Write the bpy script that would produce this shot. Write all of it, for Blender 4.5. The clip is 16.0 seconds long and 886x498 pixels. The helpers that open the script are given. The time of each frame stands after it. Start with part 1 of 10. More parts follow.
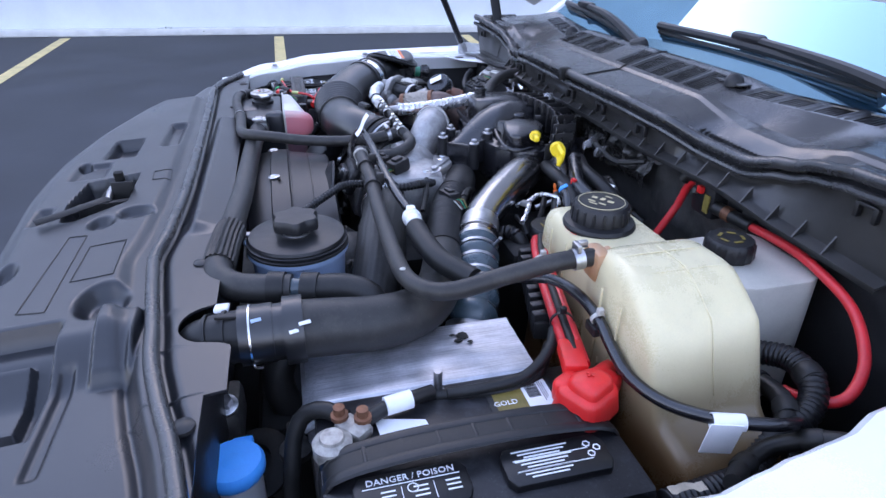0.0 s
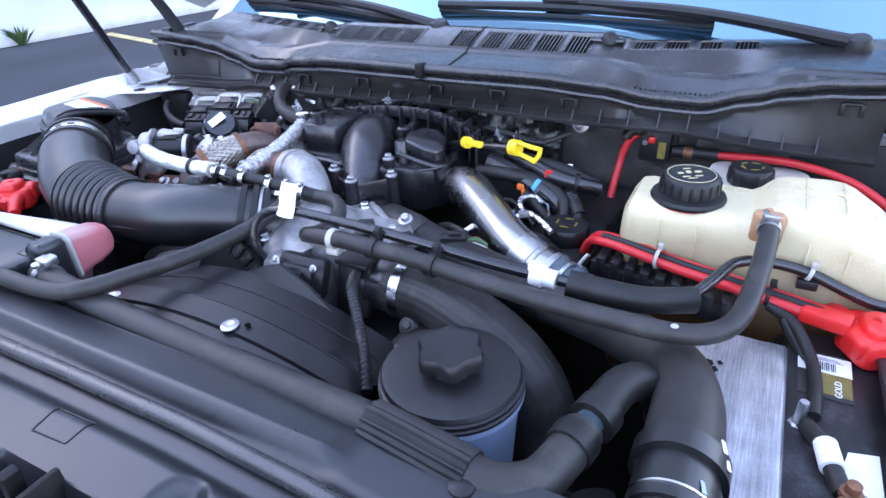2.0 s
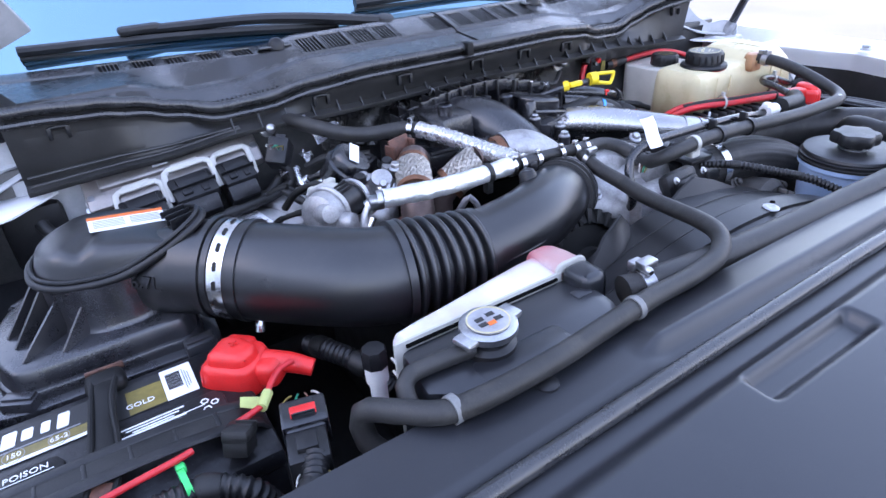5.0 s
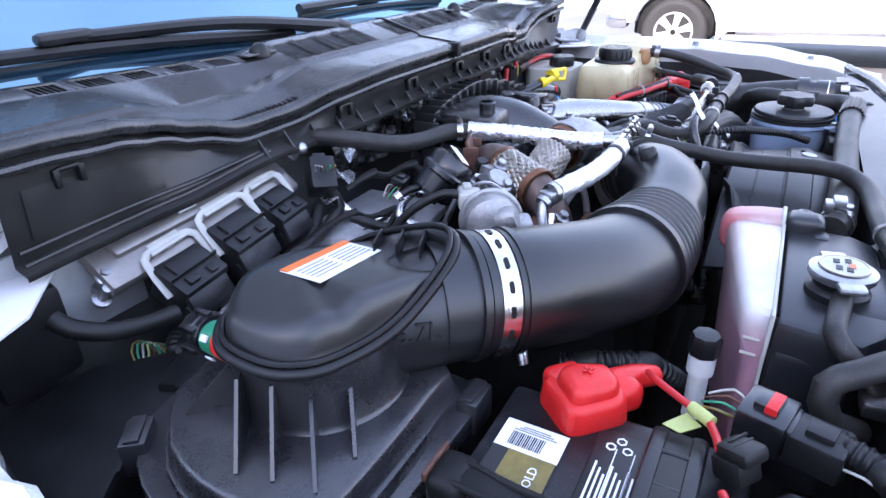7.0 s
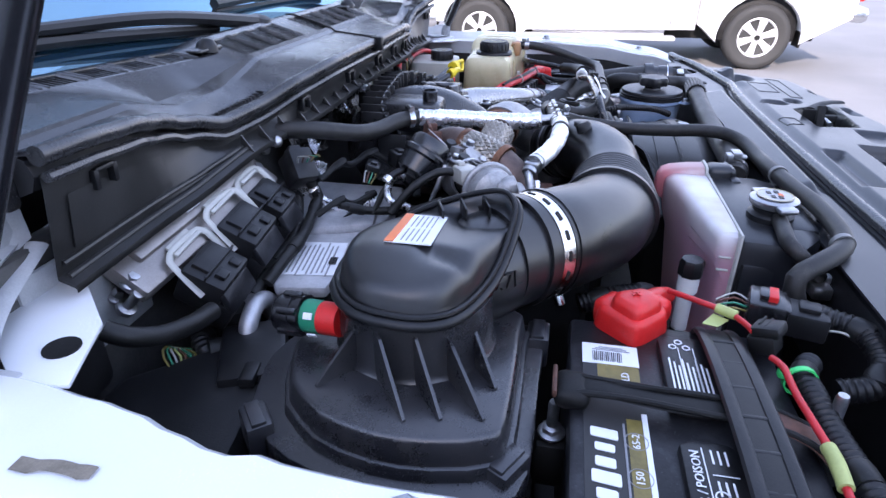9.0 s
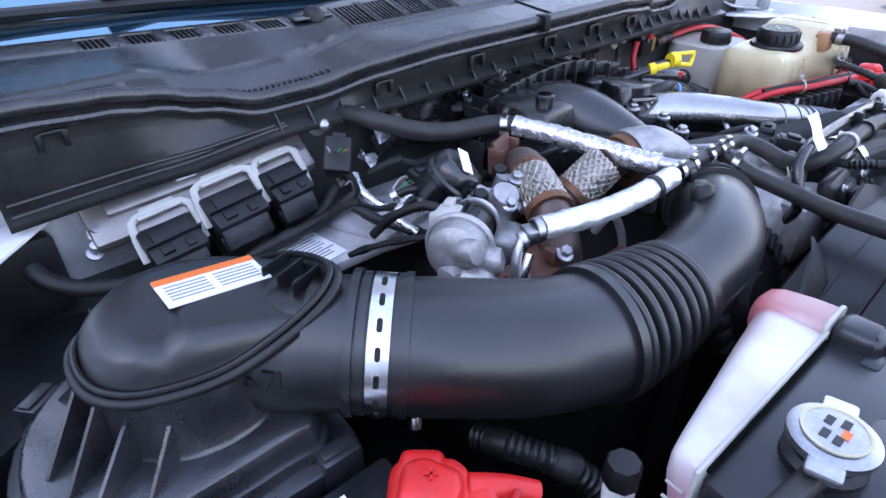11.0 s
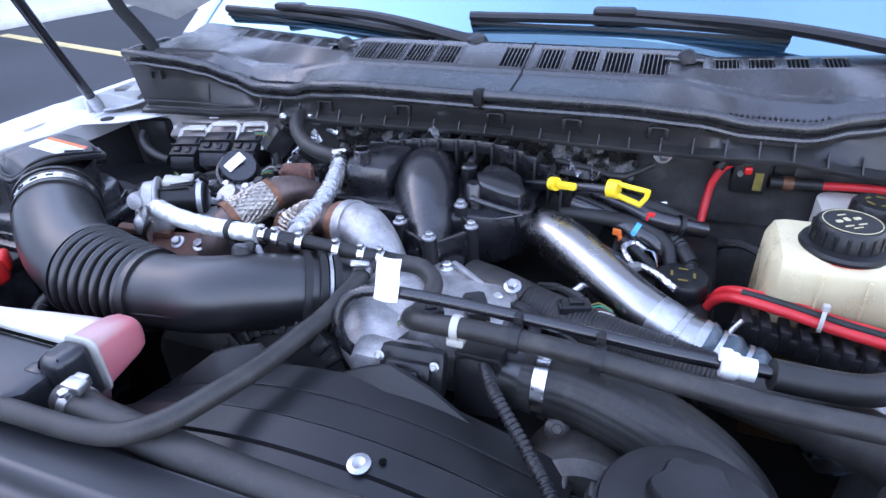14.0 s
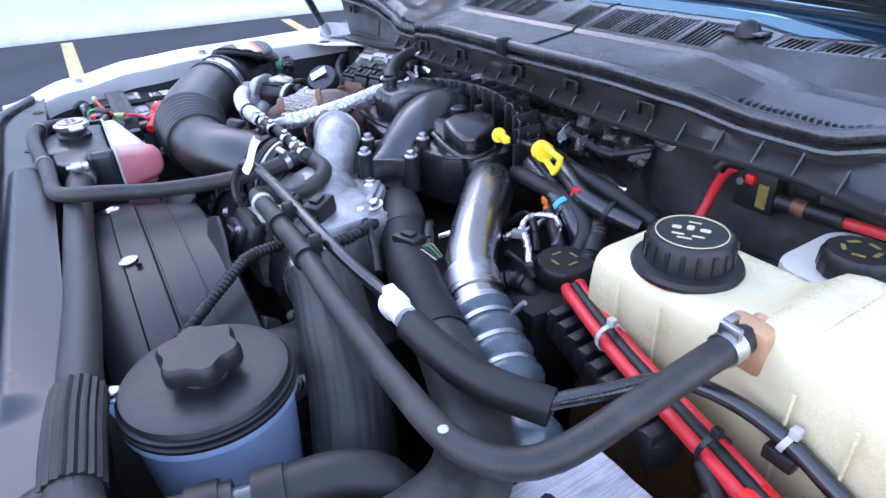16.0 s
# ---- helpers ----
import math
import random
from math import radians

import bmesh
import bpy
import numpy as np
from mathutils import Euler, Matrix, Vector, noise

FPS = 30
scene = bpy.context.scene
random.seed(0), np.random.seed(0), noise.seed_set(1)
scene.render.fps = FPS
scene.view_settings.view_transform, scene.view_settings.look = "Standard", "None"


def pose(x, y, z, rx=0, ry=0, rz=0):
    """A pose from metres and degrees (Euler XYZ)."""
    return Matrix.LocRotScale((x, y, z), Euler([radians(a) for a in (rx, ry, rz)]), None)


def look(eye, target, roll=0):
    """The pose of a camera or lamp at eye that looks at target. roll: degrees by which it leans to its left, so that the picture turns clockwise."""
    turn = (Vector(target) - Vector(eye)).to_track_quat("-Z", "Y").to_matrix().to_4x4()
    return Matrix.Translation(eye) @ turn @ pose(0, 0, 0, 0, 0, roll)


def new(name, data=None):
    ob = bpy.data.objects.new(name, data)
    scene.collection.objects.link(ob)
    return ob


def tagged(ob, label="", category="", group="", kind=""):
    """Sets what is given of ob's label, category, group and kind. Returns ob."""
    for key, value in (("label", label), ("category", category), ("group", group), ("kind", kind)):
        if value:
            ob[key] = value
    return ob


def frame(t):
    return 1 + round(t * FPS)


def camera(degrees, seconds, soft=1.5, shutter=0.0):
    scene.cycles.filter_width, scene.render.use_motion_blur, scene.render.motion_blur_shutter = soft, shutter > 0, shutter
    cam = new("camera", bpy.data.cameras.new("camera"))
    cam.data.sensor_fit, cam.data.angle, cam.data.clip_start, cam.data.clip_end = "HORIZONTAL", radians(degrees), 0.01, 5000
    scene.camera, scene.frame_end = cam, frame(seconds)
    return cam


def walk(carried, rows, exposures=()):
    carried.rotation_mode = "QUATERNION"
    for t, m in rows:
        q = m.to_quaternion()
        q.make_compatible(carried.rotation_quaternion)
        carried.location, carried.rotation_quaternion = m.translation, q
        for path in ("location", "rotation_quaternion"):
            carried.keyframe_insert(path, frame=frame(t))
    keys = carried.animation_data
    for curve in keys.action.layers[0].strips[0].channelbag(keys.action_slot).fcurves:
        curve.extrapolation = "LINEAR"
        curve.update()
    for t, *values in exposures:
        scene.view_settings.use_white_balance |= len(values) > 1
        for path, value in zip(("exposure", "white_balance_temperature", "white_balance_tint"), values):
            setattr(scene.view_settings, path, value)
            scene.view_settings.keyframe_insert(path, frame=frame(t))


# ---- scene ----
cam = camera(73.2, 16.0)
PATH = [
    (0, (1.12, 0.052, 1.601), (-0.594, 0.497, 0.672), 0.4),
    (0.5, (0.992, -0.026, 1.585), (-0.622, 0.705, 0.658), -2.6),
    (0.7, (0.944, -0.065, 1.591), (-0.615, 0.785, 0.67), -3.0),
    (1, (0.867, -0.127, 1.598), (-0.564, 0.908, 0.66), -2.0),
    (1.5, (0.72, -0.27, 1.615), (-0.422, 1.064, 0.658), -5.0),
    (2, (0.543, -0.343, 1.611), (-0.3, 1.172, 0.615), -2.9),
    (2.5, (0.31, -0.341, 1.614), (-0.274, 1.289, 0.613), -2.1),
    (3, (0.074, -0.408, 1.617), (-0.166, 1.314, 0.628), -1.0),
    (3.5, (-0.148, -0.451, 1.622), (-0.137, 1.255, 0.579), -1.7),
    (3.7, (-0.233, -0.436, 1.609), (-0.141, 1.284, 0.592), -2.1),
    (5.8, (-0.856, -0.236, 1.558), (0.377, 0.989, 0.569), -1.6),
    (6, (-0.895, -0.177, 1.534), (0.378, 1.009, 0.547), -0.7),
    (6.5, (-0.941, -0.023, 1.523), (0.458, 1.068, 0.6), -3.3),
    (7, (-0.983, 0.067, 1.526), (0.56, 0.957, 0.616), -1.9),
    (7.5, (-1.033, 0.136, 1.527), (0.607, 0.797, 0.592), -2.3),
    (8, (-1.077, 0.185, 1.527), (0.623, 0.617, 0.564), -1.3),
    (8.5, (-1.113, 0.235, 1.53), (0.611, 0.565, 0.572), -1.1),
    (9, (-1.128, 0.247, 1.529), (0.615, 0.589, 0.611), 0.1),
    (9.2, (-1.116, 0.237, 1.531), (0.618, 0.601, 0.602), -0.0),
    (11.3, (-0.677, -0.09, 1.584), (0.234, 1.313, 0.489), -1.4),
    (11.5, (-0.618, -0.114, 1.597), (0.18, 1.356, 0.5), -1.4),
    (12, (-0.432, -0.157, 1.588), (0.033, 1.51, 0.587), -0.5),
    (12.5, (-0.258, -0.237, 1.596), (-0.059, 1.46, 0.558), -2.4),
    (13, (-0.096, -0.323, 1.63), (-0.131, 1.377, 0.577), -1.6),
    (13.5, (0.083, -0.31, 1.631), (-0.268, 1.365, 0.595), -2.9),
    (14, (0.268, -0.28, 1.63), (-0.359, 1.321, 0.608), -2.2),
    (14.5, (0.427, -0.274, 1.615), (-0.428, 1.226, 0.606), -3.0),
    (15, (0.569, -0.228, 1.593), (-0.453, 1.145, 0.558), -1.7),
    (15.5, (0.673, -0.094, 1.569), (-0.607, 1.103, 0.604), 0.6),
    (16, (0.759, 0.026, 1.548), (-0.744, 0.892, 0.553), -3.1),
]
walk(cam, [(t, look(eye, target, roll)) for t, eye, target, roll in PATH], exposures=[(0, 1.38, 6600, 22), (2.5, 2.00, 6550, 22), (6, 1.76, 6800, 22), (8.5, 1.68, 6700, 22), (9.2, 1.24, 6700, 22), (12, 1.80, 6750, 22), (16, 1.97, 6550, 22)])

# ---- world and light ----
SUN_EL, SUN_AZ = radians(30), radians(270)
world = bpy.data.worlds.new("sky")
scene.world = world
world.use_nodes = True
wn = world.node_tree
sky = wn.nodes.new("ShaderNodeTexSky")
sky.sky_type = "NISHITA"
sky.sun_disc = False
sky.sun_elevation, sky.sun_rotation = SUN_EL, SUN_AZ
sky.air_density, sky.dust_density, sky.ozone_density = 1.0, 0.6, 1.5
cloud_co = wn.nodes.new("ShaderNodeTexCoord")
cloud = wn.nodes.new("ShaderNodeTexNoise")
cloud.inputs["Scale"].default_value, cloud.inputs["Detail"].default_value = 1.6, 6
ramp = wn.nodes.new("ShaderNodeMapRange")
ramp.inputs["From Min"].default_value, ramp.inputs["From Max"].default_value = 0.40, 0.70
ramp.inputs["To Min"].default_value, ramp.inputs["To Max"].default_value = 0.48, 0.98
mixc = wn.nodes.new("ShaderNodeMix")
mixc.data_type = "RGBA"
wn.links.new(cloud_co.outputs["Generated"], cloud.inputs["Vector"])
wn.links.new(cloud.outputs["Fac"], ramp.inputs["Value"])
cloud_up = wn.nodes.new("ShaderNodeSeparateXYZ")
wn.links.new(cloud_co.outputs["Generated"], cloud_up.inputs[0])
haze = wn.nodes.new("ShaderNodeMapRange")
haze.interpolation_type = "SMOOTHSTEP"
haze.inputs["From Min"].default_value, haze.inputs["From Max"].default_value = 0.15, 0.85
haze.inputs["To Min"].default_value, haze.inputs["To Max"].default_value = 1.0, 0.42
wn.links.new(cloud_up.outputs["Z"], haze.inputs["Value"])
thin = wn.nodes.new("ShaderNodeMath")
thin.operation = "MULTIPLY"
wn.links.new(ramp.outputs["Result"], thin.inputs[0])
wn.links.new(haze.outputs["Result"], thin.inputs[1])
wn.links.new(thin.outputs[0], mixc.inputs["Factor"])
clear = wn.nodes.new("ShaderNodeVectorMath")
clear.operation = "SCALE"
clear.inputs["Scale"].default_value = 2.1
wn.links.new(sky.outputs["Color"], clear.inputs[0])
wn.links.new(clear.outputs[0], mixc.inputs["A"])
mixc.inputs["B"].default_value = (5.1, 6.2, 8.3, 1)
bgn = wn.nodes["Background"]
wn.links.new(mixc.outputs["Result"], bgn.inputs["Color"])
bgn.inputs["Strength"].default_value = 0.15
sun = new("sun", bpy.data.lights.new("sun", "SUN"))
sun.data.energy, sun.data.angle, sun.data.color = 3.6, radians(0.6), (1.0, 0.95, 0.88)
sun.matrix_world = look((3 * math.sin(SUN_AZ) * math.cos(SUN_EL), 3 * math.cos(SUN_AZ) * math.cos(SUN_EL), 3 * math.sin(SUN_EL)), (0, 0, 0))


# ---- materials ----
def material(name, color, rough=0.5, metal=0.0, var=0.25, scale=35.0, bump=0.1, grain=600.0, tint=None, ior=1.5, coat=0.0, dust=0.0, wave=0.0, dirt=(0.17, 0.155, 0.135)):
    """Procedural surface: broad stains, fine grain, worn gloss, relief, and specks of dust."""
    m = bpy.data.materials.new(name)
    m.use_nodes = True
    nt, b = m.node_tree, m.node_tree.nodes["Principled BSDF"]
    co = nt.nodes.new("ShaderNodeTexCoord")

    def noise_node(sc, detail, rough_=0.55):
        n = nt.nodes.new("ShaderNodeTexNoise")
        n.inputs["Scale"].default_value, n.inputs["Detail"].default_value, n.inputs["Roughness"].default_value = sc, detail, rough_
        nt.links.new(co.outputs["Object"], n.inputs["Vector"])
        return n.outputs["Fac"]

    def ranged(value, a, z, c=0.0, d=1.0):
        r = nt.nodes.new("ShaderNodeMapRange")
        for key, val in (("From Min", a), ("From Max", z), ("To Min", c), ("To Max", d)):
            r.inputs[key].default_value = val
        nt.links.new(value, r.inputs["Value"])
        return r.outputs["Result"]

    def calc(op, x, y):
        n = nt.nodes.new("ShaderNodeMath")
        n.operation = op
        for k, q in enumerate((x, y)):
            if isinstance(q, (int, float)):
                n.inputs[k].default_value = q
            else:
                nt.links.new(q, n.inputs[k])
        return n.outputs[0]

    broad, fine = noise_node(scale, 5), noise_node(grain, 3)
    fac = ranged(calc("ADD", broad, calc("MULTIPLY", fine, 0.35)), 0.45, 0.95)
    mix = nt.nodes.new("ShaderNodeMix")
    mix.data_type = "RGBA"
    hi = tint or [min(1, c * (1 + var) + 0.012 * var) for c in color]
    mix.inputs["A"].default_value = (*[c * (1 - var * 0.6) for c in color], 1)
    mix.inputs["B"].default_value = (*hi, 1)
    nt.links.new(fac, mix.inputs["Factor"])
    base, gloss = mix.outputs["Result"], ranged(fac, 0, 1, max(0.02, rough * 0.85), min(1, rough * 1.25))
    if dust:
        film = ranged(noise_node(scale * 0.8 + 4, 8, 0.7), 0.52, 0.84)
        speck = ranged(noise_node(420, 2), 0.66, 0.72)
        cover_ = calc("MINIMUM", calc("MULTIPLY", calc("ADD", film, calc("MULTIPLY", speck, 0.65)), dust), 0.9)
        dm = nt.nodes.new("ShaderNodeMix")
        dm.data_type = "RGBA"
        dm.inputs["B"].default_value = (*dirt, 1)
        nt.links.new(base, dm.inputs["A"])
        nt.links.new(cover_, dm.inputs["Factor"])
        base = dm.outputs["Result"]
        gloss = calc("ADD", gloss, calc("MULTIPLY", cover_, 0.45))
    nt.links.new(base, b.inputs["Base Color"])
    nt.links.new(gloss, b.inputs["Roughness"])
    b.inputs["Metallic"].default_value, b.inputs["IOR"].default_value = metal, ior
    b.inputs["Coat Weight"].default_value = coat
    height = None
    if bump:
        height = calc("MULTIPLY", fine, bump)
    if wave:
        w = calc("MULTIPLY", noise_node(70, 3), wave * 3)
        height = w if height is None else calc("ADD", height, w)
    if height is not None:
        bp = nt.nodes.new("ShaderNodeBump")
        bp.inputs["Strength"].default_value, bp.inputs["Distance"].default_value = 1.0, 0.0006
        nt.links.new(height, bp.inputs["Height"])
        nt.links.new(bp.outputs["Normal"], b.inputs["Normal"])
    return m


M = {}
M["plastic"] = material("black plastic", (0.008, 0.008, 0.009), 0.36, var=0.5, scale=14, bump=0.25, dust=0.13, wave=0.2, ior=1.42, dirt=(0.12, 0.11, 0.10))
M["apron"] = material("weathered apron plastic", (0.020, 0.0195, 0.019), 0.36, var=0.4, scale=16, bump=0.25, dust=0.16, dirt=(0.12, 0.11, 0.10))
M["seal"] = material("glossy seal rubber", (0.020, 0.020, 0.021), 0.26, var=0.4, scale=20, bump=0.15, dust=0.12, ior=1.65)
M["abs"] = material("air box plastic", (0.018, 0.018, 0.021), 0.27, var=0.4, scale=14, bump=0.12, dust=0.18, wave=0.10, ior=1.72)
M["duct"] = material("satin black plastic", (0.007, 0.007, 0.008), 0.31, var=0.35, scale=9, bump=0.14, grain=900, dust=0.09, wave=0.05, ior=1.66)
M["gloss"] = material("satin moulded plastic", (0.007, 0.007, 0.009), 0.25, var=0.35, scale=9, bump=0.06, dust=0.06, wave=0.05, ior=1.68)
M["cowl"] = material("weathered cowl plastic", (0.017, 0.0167, 0.018), 0.25, var=0.25, scale=14, bump=0.12, grain=1100, dust=0.10, ior=1.80, dirt=(0.12, 0.11, 0.10))
M["panel"] = material("radiator cover plastic", (0.013, 0.014, 0.017), 0.31, var=0.2, scale=7, bump=0.10, grain=900, dust=0.06, ior=1.56)
M["rubber"] = material("black rubber", (0.009, 0.0088, 0.0085), 0.46, var=0.5, scale=22, bump=0.2, dust=0.14, ior=1.42, dirt=(0.12, 0.11, 0.10))
M["dusty"] = material("dusty rubber hose", (0.022, 0.021, 0.020), 0.44, var=0.5, scale=28, bump=0.3, dust=0.45, ior=1.42, dirt=(0.13, 0.118, 0.10))
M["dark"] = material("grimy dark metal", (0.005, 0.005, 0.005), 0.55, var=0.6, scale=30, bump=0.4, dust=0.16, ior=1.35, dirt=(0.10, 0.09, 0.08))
M["grime"] = material("oily grey metal", (0.060, 0.056, 0.052), 0.45, metal=0.4, var=0.7, scale=45, bump=0.6, grain=250, dust=0.35, dirt=(0.12, 0.105, 0.09))
M["cast"] = material("cast aluminium", (0.34, 0.335, 0.335), 0.42, metal=0.6, var=0.5, scale=40, bump=0.9, grain=350, dust=0.5, wave=0.4, dirt=(0.13, 0.115, 0.10))
M["alu"] = material("oxidised aluminium sheet", (0.46, 0.46, 0.48), 0.45, metal=0.7, var=0.3, scale=30, bump=0.5, grain=300, dust=0.30, wave=0.2)
M["steel"] = material("bare steel pipe", (0.38, 0.37, 0.365), 0.25, metal=1.0, var=0.25, scale=12, bump=0.05, grain=300, wave=0.12)
M["bright"] = material("bright plated steel", (0.72, 0.72, 0.72), 0.22, metal=1.0, var=0.25, scale=50, bump=0.15, dust=0.12)
M["zinc"] = material("zinc plated steel", (0.44, 0.44, 0.45), 0.34, metal=1.0, var=0.4, scale=60, bump=0.3, dust=0.25)
M["ecm"] = material("grey module housing", (0.29, 0.265, 0.25), 0.36, metal=0.6, var=0.3, scale=30, bump=0.3, dust=0.25)
M["foil"] = material("crinkled foil sleeve", (0.80, 0.80, 0.82), 0.26, metal=0.85, var=0.12, scale=90, bump=0.6, grain=150, wave=0.6)
M["foilwhite"] = material("pale foil heat sleeve", (0.78, 0.79, 0.80), 0.36, metal=0.7, var=0.2, scale=60, bump=1.0, grain=300, wave=1.3)
M["rust"] = material("rusty iron", (0.10, 0.040, 0.025), 0.65, var=0.7, scale=50, bump=0.8, grain=200)
M["heatpipe"] = material("heat browned exhaust pipe", (0.12, 0.085, 0.075), 0.45, metal=0.7, var=0.6, scale=40, bump=0.3)
M["braid"] = material("braided steel", (0.42, 0.38, 0.33), 0.4, metal=0.85, var=0.3, scale=120, bump=0.2)
M["copper"] = material("copper sleeve", (0.17, 0.075, 0.04), 0.55, metal=0.5, var=0.7, scale=60, bump=0.6, grain=250)
M["paint"] = material("white car paint", (0.78, 0.79, 0.80), 0.25, var=0.05, scale=6, bump=0.0, coat=0.5, dust=0.03)
# white paint again, its colour dimmed for the shade at hood and hinges
M["shadedpaint"] = material("white paint darkened for shade", (0.42, 0.43, 0.44), 0.4, var=0.25, scale=25, bump=0.3, dust=0.2)
M["primer"] = material("scuffed bare metal", (0.20, 0.17, 0.13), 0.6, var=0.5, scale=60, bump=0.4)
M["red"] = material("red plastic cover", (0.66, 0.018, 0.016), 0.36, var=0.25, scale=25, bump=0.2, dust=0.10, wave=0.3)
M["redcable"] = material("red cable jacket", (0.55, 0.02, 0.025), 0.4, var=0.2, scale=30, bump=0.1)
M["yellow"] = material("yellow plastic", (0.85, 0.62, 0.02), 0.4, var=0.12, scale=30, bump=0.1)
M["blue"] = material("blue plastic cap", (0.05, 0.36, 0.95), 0.4, var=0.15, scale=30, bump=0.1)
M["orange"] = material("orange clip", (0.75, 0.16, 0.03), 0.4, var=0.15)
M["green"] = material("green plastic", (0.02, 0.62, 0.16), 0.4, var=0.15)
M["greenband"] = material("dark green band", (0.01, 0.24, 0.13), 0.35, var=0.15)
M["tape"] = material("yellow green tape", (0.42, 0.46, 0.16), 0.5, var=0.2)
M["white"] = material("white plastic", (0.78, 0.78, 0.76), 0.45, var=0.08, scale=40, bump=0.05)
M["label"] = material("white paper label", (0.80, 0.81, 0.83), 0.5, var=0.06, scale=50, bump=0.02)
M["print"] = material("cream cap print", (0.50, 0.44, 0.27), 0.5, var=0.2, scale=60, bump=0.02)
M["gold"] = material("olive gold label", (0.17, 0.13, 0.03), 0.4, var=0.4, scale=90, bump=0.02)
M["ink"] = material("black ink", (0.02, 0.02, 0.02), 0.5, var=0.1, bump=0)
M["greyink"] = material("grey print", (0.25, 0.25, 0.26), 0.5, var=0.1, bump=0)
M["battery"] = material("battery case plastic", (0.010, 0.010, 0.012), 0.36, var=0.6, scale=25, bump=0.4, grain=260, dust=0.30, dirt=(0.20, 0.21, 0.23), ior=1.42)
M["reservoir"] = material("milky blue reservoir plastic", (0.30, 0.40, 0.56), 0.35, var=0.2, scale=18, bump=0.05, dust=0.12)
M["boot"] = material("blue grey silicone boot", (0.045, 0.070, 0.085), 0.25, var=0.3, scale=30, bump=0.15, dust=0.10, ior=1.6)
M["lead"] = material("corroded lead post", (0.34, 0.32, 0.29), 0.6, metal=0.4, var=0.6, scale=90, bump=0.9, grain=200)
M["clip"] = material("grey pin clip plastic", (0.17, 0.17, 0.165), 0.4, var=0.3, scale=60, bump=0.1)
M["lever"] = material("off-white lever plastic", (0.46, 0.45, 0.41), 0.4, var=0.15, scale=40, bump=0.05, dust=0.1)
M["tie"] = material("clear nylon tie", (0.44, 0.43, 0.39), 0.4, var=0.15)
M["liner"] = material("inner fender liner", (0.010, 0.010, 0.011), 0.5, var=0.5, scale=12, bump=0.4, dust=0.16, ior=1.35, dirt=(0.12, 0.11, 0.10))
M["shroud"] = material("dull shroud plastic", (0.008, 0.008, 0.009), 0.38, var=0.35, scale=8, bump=0.15, dust=0.08, ior=1.42, dirt=(0.10, 0.09, 0.08))
M["tyre"] = material("tyre rubber", (0.03, 0.03, 0.03), 0.75, var=0.3, scale=20, bump=0.3)
M["rim"] = material("alloy rim", (0.55, 0.55, 0.57), 0.35, metal=0.2, var=0.1, scale=20, bump=0.02)
M["asphalt"] = material("worn asphalt", (0.029, 0.030, 0.034), 0.8, var=0.8, scale=0.9, bump=0.5, grain=90, dust=0.10)
M["concrete"] = material("pale concrete lot", (0.20, 0.195, 0.195), 0.85, var=0.25, scale=0.7, bump=0.4, grain=70)
M["line"] = material("worn line paint", (0.62, 0.48, 0.22), 0.75, var=0.35, scale=6, bump=0.2, grain=80)
M["wall"] = material("painted block wall", (0.62, 0.66, 0.70), 0.8, var=0.12, scale=1.2, bump=0.3, grain=60)
M["kerb"] = material("pale kerb", (0.55, 0.55, 0.53), 0.8, var=0.2, scale=4, bump=0.3, grain=80)
M["leaf"] = material("weed leaves", (0.06, 0.11, 0.03), 0.6, var=0.5, scale=30)
M["fence"] = material("grey fence", (0.16, 0.17, 0.18), 0.6, metal=0.4, var=0.3)


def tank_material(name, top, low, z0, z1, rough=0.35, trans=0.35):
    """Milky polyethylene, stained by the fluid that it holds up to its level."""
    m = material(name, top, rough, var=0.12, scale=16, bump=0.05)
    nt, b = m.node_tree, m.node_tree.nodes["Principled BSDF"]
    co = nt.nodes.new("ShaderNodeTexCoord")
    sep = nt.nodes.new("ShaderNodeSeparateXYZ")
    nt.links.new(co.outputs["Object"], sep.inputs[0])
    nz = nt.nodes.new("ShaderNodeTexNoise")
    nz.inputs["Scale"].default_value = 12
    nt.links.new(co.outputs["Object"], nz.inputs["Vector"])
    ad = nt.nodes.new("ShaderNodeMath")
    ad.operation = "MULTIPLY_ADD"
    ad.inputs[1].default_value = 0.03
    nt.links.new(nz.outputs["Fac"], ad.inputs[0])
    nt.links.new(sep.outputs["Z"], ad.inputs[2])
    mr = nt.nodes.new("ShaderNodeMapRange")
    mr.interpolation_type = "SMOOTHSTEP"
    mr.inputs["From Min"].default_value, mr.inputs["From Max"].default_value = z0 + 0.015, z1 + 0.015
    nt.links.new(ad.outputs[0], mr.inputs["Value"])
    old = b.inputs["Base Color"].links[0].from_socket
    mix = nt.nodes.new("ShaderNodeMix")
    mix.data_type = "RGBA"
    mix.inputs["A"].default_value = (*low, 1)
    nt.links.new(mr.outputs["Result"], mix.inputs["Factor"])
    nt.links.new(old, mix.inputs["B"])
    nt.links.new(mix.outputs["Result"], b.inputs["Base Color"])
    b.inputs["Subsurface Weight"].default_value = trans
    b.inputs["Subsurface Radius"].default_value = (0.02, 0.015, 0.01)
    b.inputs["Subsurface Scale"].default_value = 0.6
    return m


